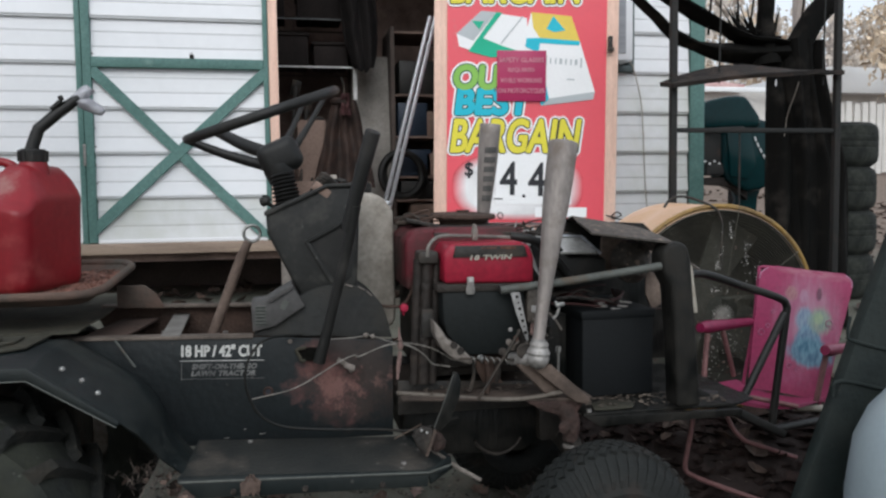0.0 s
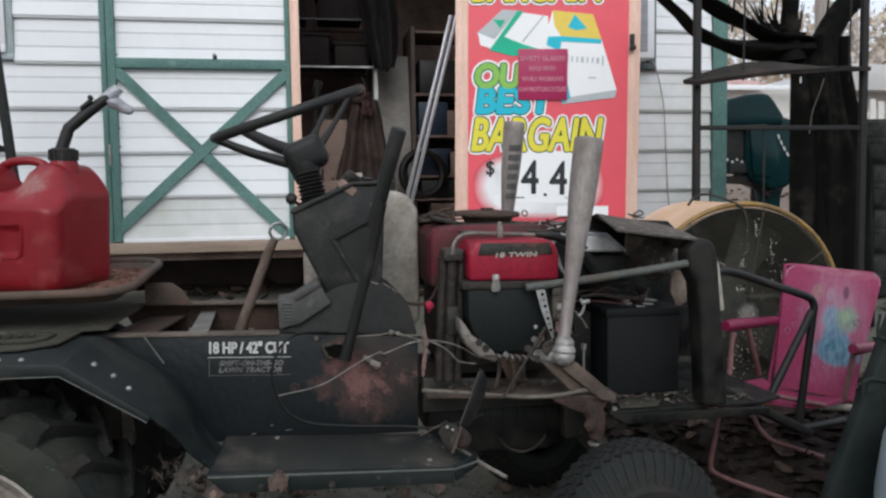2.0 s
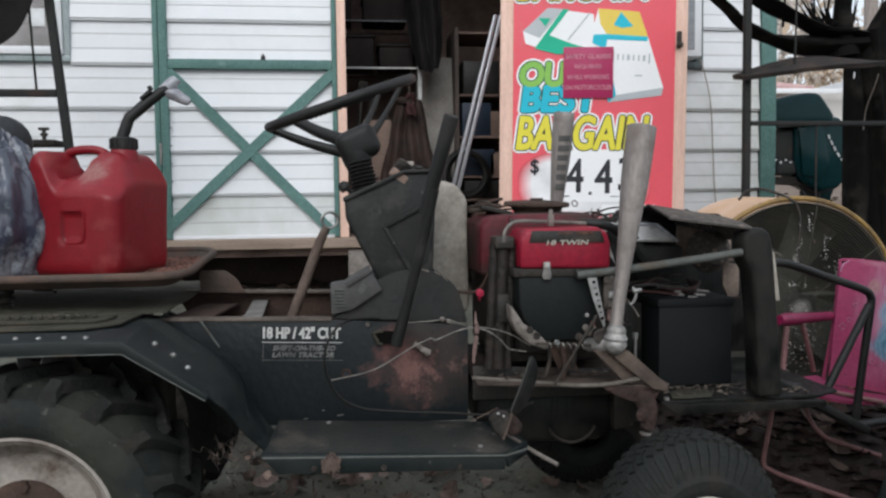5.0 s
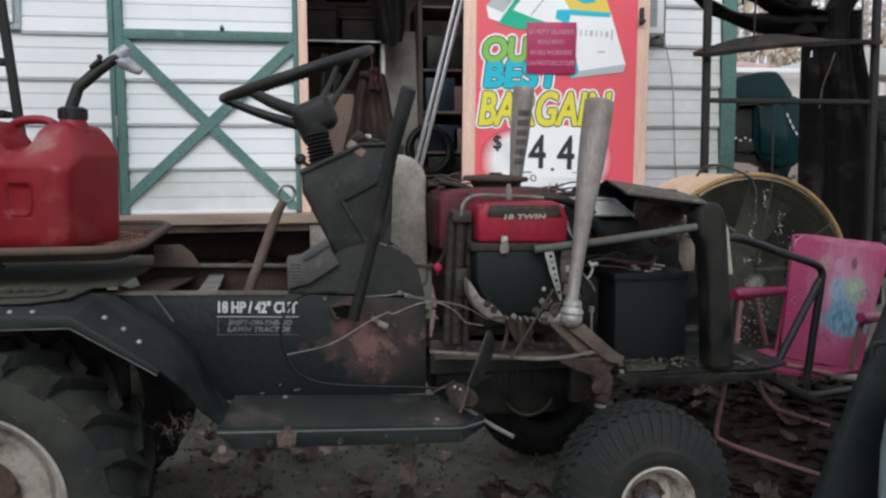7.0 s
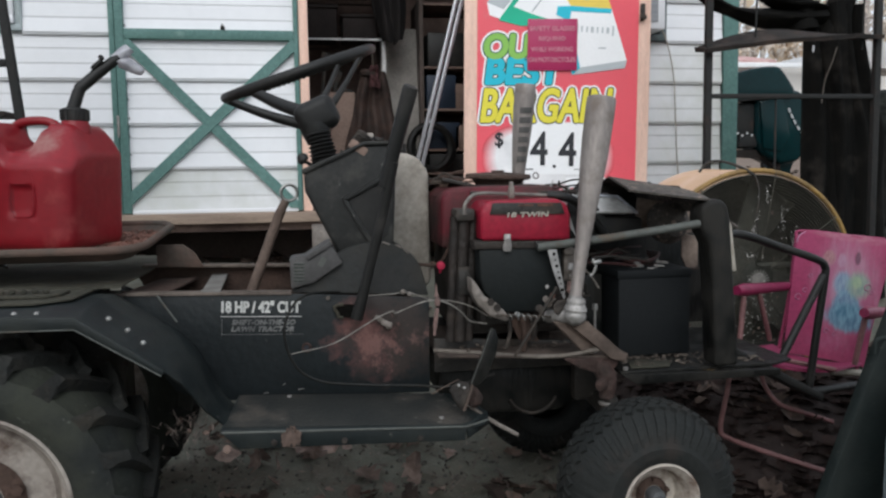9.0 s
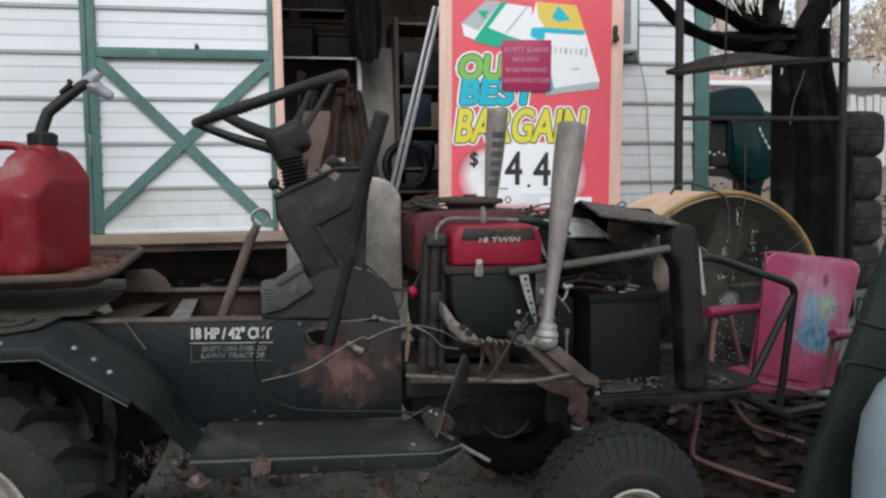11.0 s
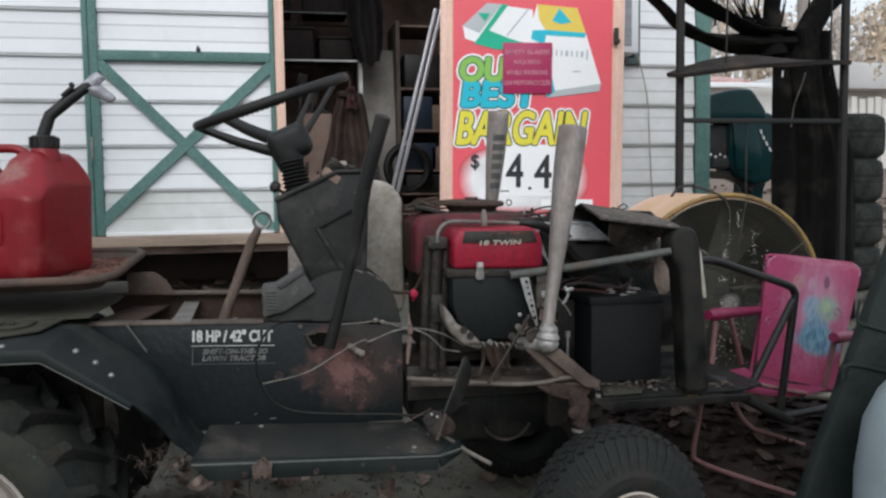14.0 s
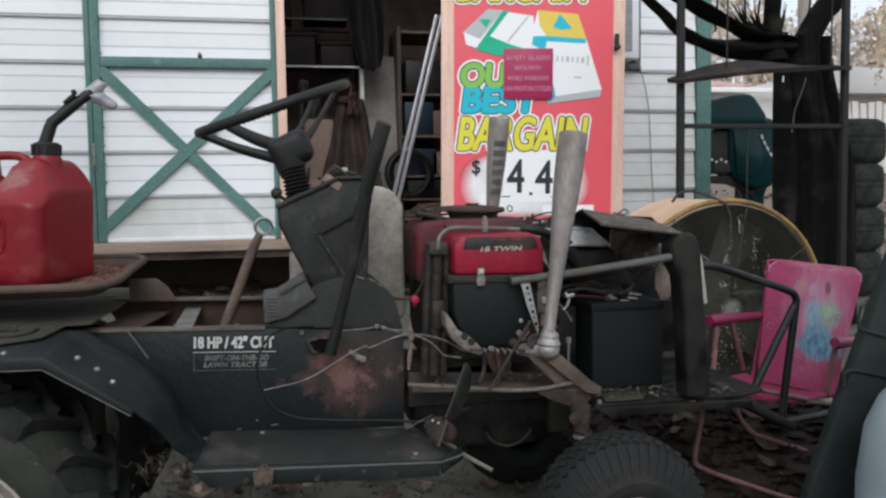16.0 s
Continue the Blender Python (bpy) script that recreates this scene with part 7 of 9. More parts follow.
def build_bag():
    bag = thing("plastic_bag", (-0.735, 1.76, 0.708), "crumpled clear plastic bag of dark blue cloth beside the can", "bag")
    bm = bmesh.new()
    bmesh.ops.create_icosphere(bm, subdivisions=6, radius=1.0)
    for v in bm.verts:
        n = v.co.normalized()
        # long upright creases, gathered towards the top
        a = math.atan2(n.y, n.x)
        crease = abs(noise.noise((a * 2.6, n.z * 1.1, 3))) + 0.5 * abs(noise.noise((a * 6.0, n.z * 2.5, 7)))
        r = 1 + 0.14 * noise.noise(n * 2.3) + 0.17 * crease + 0.03 * abs(noise.noise(n * 15))
        v.co = Vector((-0.738 + 0.092 * n.x * r * (1.06 - 0.22 * n.z), 1.76 + 0.115 * n.y * r, max(0.708, 0.842 + 0.158 * n.z * r)))
    part("film", bm, bag_mat, bag)
    bm = bmesh.new()
    bmesh.ops.create_icosphere(bm, subdivisions=3, radius=0.062)
    part("rolled_mat", turned(bm, Matrix.Translation((-0.752, 1.815, 0.992))), bundle_mat, bag, "dark grey rounded bundle poking out")


build_bag()

# ---- child's folding chair ----
pink = mat("bright_pink_vinyl", (0.262, 0.030, 0.090), (0.212, 0.025, 0.072), scale=5, rough=0.5, bump=0.06, stain=(0.32, 0.055, 0.13), stain_scale=5, stain_at=0.60, stain_soft=0.15)
pink_tube = mat("pink_painted_tube", (0.22, 0.112, 0.112), (0.155, 0.078, 0.078), scale=12, rough=0.45, bump=0.05)
pink_plastic = mat("deep_pink_plastic", (0.20, 0.014, 0.058), (0.16, 0.011, 0.046), scale=9, rough=0.4, bump=0.03)
pale_scroll = mat("pale_pink_print", (0.33, 0.14, 0.22), (0.29, 0.11, 0.19), scale=14, rough=0.5, bump=0.0)
pink_print = pink.copy()
NEAR_EYE, NEARER = Vector((0.0, 0.0, 0.875)), 0.955


def printed(m, centre, along, up, soft, amount, one, two):
    """A soft-edged oval wash of streaky colour on a panel, along and up being its half axes."""
    n, l = m.node_tree.nodes, m.node_tree.links
    p = n["Principled BSDF"]
    old = p.inputs["Base Color"].links[0].from_socket
    co = n.new("ShaderNodeTexCoord")
    rel = n.new("ShaderNodeVectorMath")
    rel.operation = "SUBTRACT"
    rel.inputs[1].default_value = centre
    l.new(co.outputs["Object"], rel.inputs[0])
    flat = n.new("ShaderNodeCombineXYZ")
    for k, axis in enumerate((along, up)):
        dot = n.new("ShaderNodeVectorMath")
        dot.operation = "DOT_PRODUCT"
        dot.inputs[1].default_value = axis / axis.length_squared
        l.new(rel.outputs[0], dot.inputs[0])
        l.new(dot.outputs["Value"], flat.inputs[k])
    size = n.new("ShaderNodeVectorMath")
    size.operation = "LENGTH"
    l.new(flat.outputs[0], size.inputs[0])
    squeeze = n.new("ShaderNodeVectorMath")
    squeeze.operation = "MULTIPLY"
    squeeze.inputs[1].default_value = (4.5, 1.1, 1.0)
    l.new(flat.outputs[0], squeeze.inputs[0])
    streak = n.new("ShaderNodeTexNoise")
    streak.inputs["Scale"].default_value, streak.inputs["Detail"].default_value = 1.3, 4
    l.new(squeeze.outputs[0], streak.inputs["Vector"])
    ragged = n.new("ShaderNodeMath")
    ragged.operation = "MULTIPLY_ADD"
    ragged.inputs[1].default_value = 0.55
    l.new(streak.outputs[0], ragged.inputs[0])
    l.new(size.outputs["Value"], ragged.inputs[2])
    cut = n.new("ShaderNodeMapRange")
    cut.interpolation_type = "SMOOTHSTEP"
    cut.inputs[1].default_value, cut.inputs[2].default_value = 1.25 - soft, 1.25 + soft * 0.3
    cut.inputs[3].default_value, cut.inputs[4].default_value = amount, 0.0
    l.new(ragged.outputs[0], cut.inputs[0])
    band = n.new("ShaderNodeMapRange")
    band.inputs[1].default_value, band.inputs[2].default_value = 0.38, 0.62
    l.new(streak.outputs[0], band.inputs[0])
    tone = n.new("ShaderNodeMix")
    tone.data_type = "RGBA"
    tone.inputs[6].default_value, tone.inputs[7].default_value = (*one, 1), (*two, 1)
    l.new(band.outputs[0], tone.inputs[0])
    mx = n.new("ShaderNodeMix")
    mx.data_type = "RGBA"
    l.new(cut.outputs[0], mx.inputs[0])
    l.new(old, mx.inputs[6])
    l.new(tone.outputs[2], mx.inputs[7])
    l.new(mx.outputs[2], p.inputs["Base Color"])


def build_chair():
    c = thing("child_chair", (1.35, 2.0, ground_at(1.3, 2.0)), "bright pink child's folding chair with printed back", "chair")
    TL, TR, BL, BR = Vector((1.405, 2.11, 0.676)), Vector((1.665, 2.03, 0.648)), Vector((1.335, 2.05, 0.325)), Vector((1.545, 1.985, 0.285))

    def back(u, v):
        p = BL.lerp(BR, u).lerp(TL.lerp(TR, u), v)
        return p + Vector((0.3, 0.95, 0)).normalized() * (0.022 * math.sin(u * math.pi) + 0.006 * math.sin(v * 5))

    def onto(u, v, lift=0.005):
        return back(u, v) + Vector((-0.3, -0.95, 0)).normalized() * lift

    def clipped(u, v):
        # rounded upper corners
        if v > 0.86:
            k = 1 - 0.20 * ((v - 0.86) / 0.14) ** 3
            u = 0.5 + (u - 0.5) * k
        return back(u, v)
    part("backrest", sheet(clipped, 20, 24, 0.006), pink_print, c, "bright pink vinyl back panel")
    rest = c.children[0]

    # a soft blue, cyan and green picture printed on the vinyl, as plain washes of colour
    du, dv = (TR + BR - TL - BL) / 2, (TL + TR - BL - BR) / 2
    for cu, cv, ru, rv, soft, amount, one, two in (
            (0.62, 0.60, 0.42, 0.42, 0.75, 0.80, (0.35, 0.215, 0.285), (0.32, 0.135, 0.215)),
            # paler band along the top edge, not part of the picture
            (0.50, 0.985, 0.60, 0.045, 0.60, 0.60, (0.36, 0.17, 0.21), (0.30, 0.10, 0.15)),
            (0.55, 0.13, 0.26, 0.10, 0.80, 0.35, (0.33, 0.13, 0.21), (0.28, 0.06, 0.14)),
            (0.67, 0.44, 0.16, 0.13, 0.25, 0.9, (0.15, 0.26, 0.34), (0.06, 0.14, 0.23)),
            (0.72, 0.345, 0.275, 0.130, 0.32, 0.95, (0.13, 0.25, 0.32), (0.045, 0.12, 0.19)),
            (0.59, 0.60, 0.115, 0.115, 0.42, 0.85, (0.21, 0.33, 0.40), (0.11, 0.20, 0.30)),
            (0.755, 0.605, 0.145, 0.120, 0.45, 0.85, (0.24, 0.31, 0.24), (0.13, 0.23, 0.20)),
            (0.735, 0.625, 0.060, 0.055, 0.40, 0.7, (0.30, 0.38, 0.22), (0.22, 0.31, 0.20)),
            (0.395, 0.800, 0.082, 0.065, 0.40, 0.8, (0.33, 0.20, 0.19), (0.24, 0.10, 0.12)),
            (0.535, 0.785, 0.055, 0.065, 0.40, 0.7, (0.34, 0.24, 0.31), (0.30, 0.16, 0.24)),
            (0.690, 0.815, 0.036, 0.060, 0.35, 0.85, (0.12, 0.045, 0.075), (0.07, 0.030, 0.05))):
        centre = NEAR_EYE + (back(cu, cv) - NEAR_EYE) * NEARER - ORIGIN[c]
        printed(pink_print, centre, du * NEARER * ru, dv * NEARER * rv, soft, amount, one, two)
    # pale scrolls printed beside the picture
    for cu, cv, ru in ((0.10, 0.46, 0.040), (0.17, 0.52, 0.026), (0.21, 0.64, 0.022), (0.85, 0.60, 0.040), (0.90, 0.57, 0.022), (0.50, 0.22, 0.030), (0.60, 0.20, 0.022)):
        part("print_scroll", tube([onto(cu + ru * math.cos(a) * (1 - 0.06 * a), cv + 0.75 * ru * math.sin(a) * (1 - 0.06 * a), 0.0080) for a in [0.35 * k for k in range(17)]], 0.0013, 5), pale_scroll, rest)
    for ends in (((0.095, 0.992), (0.03, 0.955), (0.010, 0.90)), ((0.905, 0.992), (0.97, 0.955), (0.990, 0.90))):
        part("corner_piping", tube(smooth_path([onto(u, v, 0.004) for u, v in ends], 4), 0.0028, 6), pale_scroll, rest, "pale worn corner piping")
    r = 0.0066
    part("back_frame", tube(smooth_path([BL + Vector((0.0, 0.03, -0.02)), BL.lerp(TL, 0.5) + Vector((0.014, 0.02, 0)), TL + Vector((0.014, 0.02, -0.035)), TL + Vector((0.04, 0.018, -0.006)), TR + Vector((-0.04, 0.018, -0.006)), TR + Vector((-0.014, 0.02, -0.035)), BR.lerp(TR, 0.5) + Vector((-0.012, 0.02, 0)), BR + Vector((0.0, 0.03, -0.02))], 5), r * 0.8, 10), pink, c, "pink tube frame")
    part("seat", sheet(lambda u, v: Vector((1.128, 1.95, 0.368)).lerp(Vector((1.365, 1.87, 0.318)), u).lerp(Vector((1.33, 2.10, 0.340)).lerp(Vector((1.545, 1.99, 0.300)), u), v) + Vector((0, 0, -0.02 * math.sin(u * math.pi))), 16, 12, 0.008), pink, c, "bright pink vinyl seat")
    part("seat_tube", tube([(1.120, 1.950, 0.366), (1.370, 1.868, 0.316)], r, 10), pink_tube, c)
    part("seat_edge", tube([(1.42, 1.952, 0.288), (1.55, 1.975, 0.270)], 0.010, 10), milky, c, "pale worn seat edge")
    for a, b in (((1.122, 1.945, 0.530), (1.372, 2.095, 0.512)), ((1.42, 1.83, 0.475), (1.640, 2.0, 0.440))):
        part("armrest", tube([a, Vector(a).lerp(Vector(b), 0.12), Vector(a).lerp(Vector(b), 0.5), b], [0.013, 0.018, 0.015, 0.012], 10), pink_plastic, c, "deep pink plastic armrest")
    part("arm_strut", tube([(1.150, 1.955, 0.512), (1.136, 1.950, 0.372)], 0.0075, 8), pink_tube, c)
    part("arm_strut", tube([(1.222, 2.00, 0.512), (1.290, 2.05, 0.365)], 0.0075, 8), pink_tube, c)
    part("arm_strut", tube([(1.44, 1.85, 0.462), (1.42, 1.86, 0.330)], 0.0075, 8), pink_tube, c)
    g = ground_at(1.05, 1.9)
    part("front_leg_loop", tube(smooth_path([(1.075, 1.885, 0.330), (1.060, 1.882, 0.25), (1.046, 1.880, 0.175), (1.060, 1.868, 0.152), (1.12, 1.80, 0.135), (1.25, 1.68, 0.105)], 6), r, 10), pink_tube, c, "pale pink bent leg tube")
    part("back_leg_loop", tube(smooth_path([(1.245, 2.03, 0.30), (1.262, 2.02, 0.235), (1.29, 2.00, 0.192), (1.33, 1.985, 0.175), (1.425, 1.945, 0.145)], 6), r, 10), pink_tube, c, "pale pink bent leg tube")
    # set a little nearer than drawn, in front of the fan
    for ob in c.children_recursive:
        for v in ob.data.vertices:
            v.co = NEAR_EYE + (v.co + ORIGIN[c] - NEAR_EYE) * NEARER - ORIGIN[c]


build_chair()

# ---- drum fan ----
fan_yellow = mat("orange_yellow_enamel", (0.52, 0.315, 0.150), (0.44, 0.25, 0.10), scale=5, rough=0.45, bump=0.04, speck=0.06, stain=(0.68, 0.50, 0.40), stain_scale=4, stain_at=0.46, stain_soft=0.2)
tan_leaf = mat("pale_tan_leaves", (0.27, 0.200, 0.172), (0.165, 0.118, 0.100), scale=30, rough=0.8, bump=0.2, island=0.5)
guard_mat = mat("dusty_brass_wire", (0.090, 0.084, 0.066), (0.050, 0.047, 0.039), scale=14, rough=0.5, metal=0.2, bump=0.1)
glint_mat = mat("pale_glint_specks", (0.62, 0.60, 0.57), (0.30, 0.29, 0.27), scale=40, rough=0.5, bump=0.0, island=0.5)
fan_rim = mat("dull_gold_rim", (0.30, 0.185, 0.055), (0.20, 0.125, 0.045), scale=9, rough=0.5, bump=0.1, stain=(0.10, 0.075, 0.05), stain_scale=9, stain_at=0.6)
fan_dark = mat("grimy_fan_metal", (0.100, 0.100, 0.084), (0.066, 0.068, 0.058), scale=9, rough=0.6, metal=0.2, bump=0.2)


badge_mat = mat("dusty_grey_plastic", (0.24, 0.23, 0.21), (0.16, 0.155, 0.14), scale=30, rough=0.6)


def build_fan():
    f = thing("drum_fan", (1.33, 2.35, ground_at(1.33, 2.35)), "old orange-yellow drum fan with a dusty wire guard", "fan")
    C, AX, R = Vector((1.330, 2.215, 0.532)), Vector((0.05, 1, 0.02)), 0.322
    part("drum", lathe([(R - 0.012, 0.0), (R, 0.004), (R, 0.34), (R - 0.006, 0.344), (R - 0.006, 0.010), (R - 0.012, 0.010), (R - 0.012, 0.0)], C, AX, 72, hollow=True), fan_yellow, f, "faded orange-yellow drum")
    part("liner", lathe([(R - 0.014, 0.012), (R - 0.009, 0.012), (R - 0.009, 0.335), (0.10, 0.338), (0.10, 0.342), (R - 0.005, 0.342), (R - 0.007, 0.335), (R - 0.007, 0.012)], C, AX, 72, hollow=True), fan_dark, f, "grimy dark inside of the drum")
    part("front_rim", ring(C, AX, R, 0.0075, 72, 8), fan_rim, f, "dull gold front rim")
    guard = part("wire_guard", ring(C - AX * 0.008, AX, R - 0.014, 0.003, 72, 6), guard_mat, f, "fine concentric wire guard")
    rng = random.Random(21)
    bits = []
    for k in range(46):
        a, d = rng.gauss(-1.9, 1.1), rng.uniform(0.07, 0.28)
        p = C - AX * rng.uniform(0.004, 0.030) + Vector((d * math.cos(a), 0, d * math.sin(a)))
        bits.append(obox(p, (rng.uniform(0.004, 0.014), 0.002, rng.uniform(0.003, 0.009)), rng.uniform(-40, 40), rng.uniform(0, 180), 0))
    tagged(part("caught_leaf_bits", joined(*bits), tan_leaf, guard, "dry leaf bits caught in the wires"), kind="stuff")
    # Sparkles on the guard, built as small pale specks.
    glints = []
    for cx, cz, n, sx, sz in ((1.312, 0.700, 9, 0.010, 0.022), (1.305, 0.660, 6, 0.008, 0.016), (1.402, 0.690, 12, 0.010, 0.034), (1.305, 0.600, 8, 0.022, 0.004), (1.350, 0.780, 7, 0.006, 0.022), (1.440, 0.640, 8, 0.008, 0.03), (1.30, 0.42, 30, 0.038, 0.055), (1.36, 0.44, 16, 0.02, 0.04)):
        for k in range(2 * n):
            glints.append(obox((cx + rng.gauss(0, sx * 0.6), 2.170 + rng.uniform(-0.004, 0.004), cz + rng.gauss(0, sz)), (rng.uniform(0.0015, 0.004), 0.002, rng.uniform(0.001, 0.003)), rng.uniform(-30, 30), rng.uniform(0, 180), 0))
    tagged(part("caught_pale_flecks", joined(*glints), glint_mat, guard, "tiny pale specks standing in for glints on the wires"), kind="stuff")
    strand = smooth_path([(1.316, 2.19, 0.845), (1.322, 2.172, 0.79), (1.314, 2.168, 0.72), (1.318, 2.165, 0.66)], 6)
    part("hanging_strand", tube(strand, 0.0022, 6), oily, guard, "dark strand hanging over the guard")
    for k in range(30):
        part("guard_ring", ring(C - AX * (0.012 + 0.02 * (1 - (k / 30) ** 2)), AX, 0.055 + 0.0084 * k, 0.0013, 56, 4), guard_mat, guard)
    q = AX.to_track_quat("Z", "Y").to_matrix().to_4x4()
    for k in range(8):
        a = math.pi / 4 * k + 0.2
        part("guard_spoke", tube([C - AX * 0.033 + q.to_3x3() @ Vector((0.05 * math.cos(a), 0.05 * math.sin(a), 0)), C - AX * 0.006 + q.to_3x3() @ Vector((R * math.cos(a), R * math.sin(a), 0))], 0.0020, 5), guard_mat, guard)
    hub = part("hub_badge", lathe([(0, -0.004), (0.022, -0.003), (0.024, 0.004), (0, 0.004)], C - AX * 0.040 + Vector((0, 0, -0.012)), AX, 28), badge_mat, f, "pale round hub badge with spikes")
    for k in range(22):
        a = 2 * math.pi * k / 22
        v = q.to_3x3() @ Vector((math.cos(a), math.sin(a), 0))
        part("badge_spike", tube([C - AX * 0.040 + v * 0.022 + Vector((0, 0, -0.012)), C - AX * 0.040 + v * 0.036 + Vector((0, 0, -0.012))], [0.0024, 0.0012], 5), badge_mat, hub)
    for k in range(4):
        a = math.pi / 2 * k + 0.5
        b = sheet(lambda u, v: Vector(((0.05 + 0.24 * u), (v - 0.5) * (0.10 + 0.10 * u), 0.05 * (v - 0.5) + 0.02)), 10, 6, 0.003)
        part("fan_blade", turned(b, Matrix.Translation(C + AX * 0.12) @ q @ Matrix.Rotation(a, 4, "Z")), fan_dark, f)
    part("motor", lathe([(0.0, 0.10), (0.07, 0.10), (0.08, 0.12), (0.08, 0.24), (0.05, 0.26), (0, 0.26)], C, AX, 28), fan_dark, f)
    part("motor_brace", joined(tube([C + AX * 0.2 + q.to_3x3() @ Vector((-R, 0, 0)), C + AX * 0.2 + q.to_3x3() @ Vector((R, 0, 0))], 0.010, 8)), fan_dark, f)
    part("carry_handle", tube(smooth_path([(1.184, 2.28, 0.851), (1.206, 2.28, 0.876), (1.234, 2.26, 0.884), (1.269, 2.22, 0.871), (1.316, 2.20, 0.843), (1.328, 2.19, 0.808)]), 0.0042, 8), oily, f)
    g = ground_at(1.29, 2.2)
    for x in (-0.22, 0.22):
        part("foot", joined(obox(C + Vector((x, 0.17, -0.28)), (0.03, 0.36, 0.16), bevel=0.006), obox((C.x + x, C.y + 0.17, (g + 0.27) / 2 - 0.02), (0.024, 0.05, 0.27 - g + 0.03), bevel=0.004)), oily, f)


build_fan()

# ---- dark metal racks on both sides ----
rack_mat = mat("dark_weathered_rack_steel", (0.0120, 0.0130, 0.0126), (0.019, 0.0175, 0.0165), scale=9, rough=0.7, bump=0.2, stain=(0.05, 0.033, 0.026), stain_scale=8, stain_at=0.64)


dark_board = mat("dark_damp_board", (0.023, 0.0165, 0.0130), (0.0115, 0.0095, 0.0085), scale=9, rough=0.7, bump=0.5, stretch=(0.3, 4, 4), stain=(0.060, 0.042, 0.034), stain_scale=11, stain_at=0.60, speck=0.35)


def build_racks():
    r = thing("metal_rack", (1.79, 2.75, ground_at(1.8, 2.75)), "tall dark steel rack with thin uprights, rusty", "rack")
    for x, y in ((1.432, 2.70), (2.114, 2.70)):
        part("post", box(x - 0.0125, x + 0.0125, y - 0.012, y + 0.012, ground_at(x, y) - 0.02, 2.05, 0.003), rack_mat, r)
    for z, h in ((1.126, 0.017), (1.90, 0.02)):
        part("cross_bar", box(1.447, 2.099, 2.69, 2.71, z - h / 2, z + h / 2, 0.003), rack_mat, r)
    # thin at both ends, thicker in the middle
    def bowed(u, v):
        thick = 0.012 + 0.048 * math.sin(math.pi * min(1.0, 0.04 + 1.15 * u)) ** 1.0 * (1 - 0.35 * u)
        z = 1.298 + 0.058 * math.sin(math.pi * 0.5 * min(1.0, u / 0.55)) + 0.002 * noise.noise((u * 10, v * 3, 2))
        return Vector((1.405 + 0.705 * u, 2.655 + 0.004 * noise.noise((u * 8, v * 2, 5)) + 0.10 * v, z + thick * (0.5 - v) * -1.0))
    part("shelf_board", sheet(bowed, 60, 10, 0.016), dark_board, r, "bowed dark board")
    for x, z0, z1 in ((1.619, 1.30, 1.90), (2.055, 1.30, 1.90), (1.704, ground_at(1.704, 2.705), 1.12)):
        part("thin_rod", tube([(x, 2.705, z0), (x + 0.003, 2.703, (z0 + z1) / 2), (x, 2.70, z1)], 0.0036, 6), rack_mat, r)
    l = thing("metal_rack", (-1.05, 2.70, ground_at(-1, 2.7)), "dark steel rack frame with thin rods and a tap", "rack")
    part("post", turned(box(-0.0125, 0.0125, -0.014, 0.014, -0.50, 0.85, 0.003), pose(-0.905, 2.70, 1.10, 0, -5.2, 0)), rack_mat, l)
    part("post", box(-1.66, -1.63, 2.69, 2.72, ground_at(-1.6, 2.7), 1.95, 0.003), rack_mat, l)
    part("post_foot", box(-0.885, -0.855, 2.69, 2.715, ground_at(-0.87, 2.7) - 0.01, 0.64, 0.003), rack_mat, l)
    part("cross_bar", obox((-1.28, 2.70, 1.222), (0.70, 0.020, 0.024), bevel=0.003), rack_mat, l)
    part("plank", obox((-1.18, 2.72, 1.062), (0.50, 0.12, 0.018), bevel=0.003), dark_board, l)
    part("thin_rod", tube([(-1.020, 2.70, 1.60), (-1.005, 2.70, 1.50), (-0.992, 2.70, 1.23)], 0.0042, 6), rack_mat, l)
    part("thin_rod", tube([(-1.35, 2.70, 1.80), (-1.33, 2.70, 1.06)], 0.005, 6), rack_mat, l)
    part("valve", joined(tube([(-0.975, 2.70, 1.068), (-0.975, 2.70, 1.108)], 0.007, 8), obox((-0.975, 2.70, 1.108), (0.034, 0.010, 0.010), bevel=0.003), obox((-0.975, 2.70, 1.090), (0.022, 0.014, 0.010), bevel=0.003)), oily, l, "small dark tap")
    # the cloth hangs lowest in its middle and rises towards the post
    solid("dark_cloth", sheet(lambda u, v: Vector((-1.60 + 0.672 * u, 2.655 + 0.030 * math.sin(u * 17 + v) * (1 - 0.5 * v), (1.60 - 0.34 * math.sin(math.pi * min(1.0, 0.12 + 0.88 * u)) ** 0.75) * (1 - v) + 2.02 * v + 0.012 * noise.noise((u * 9, v * 3, 4)))), 44, 14, 0.004), coat_dark, "dark cloth sagging over the steel rack", "cloth")


build_racks()

# ---- black tarpaulin hanging over the rack ----
tarp_mat = mat("black_weathered_tarp", (0.0042, 0.0043, 0.0040), (0.0068, 0.0063, 0.0056), scale=5, rough=0.8, spec=0.08, bump=0.3, fine=25, stain=(0.026, 0.023, 0.020), stain_scale=6, stain_at=0.62, stretch=(6, 6, 1))


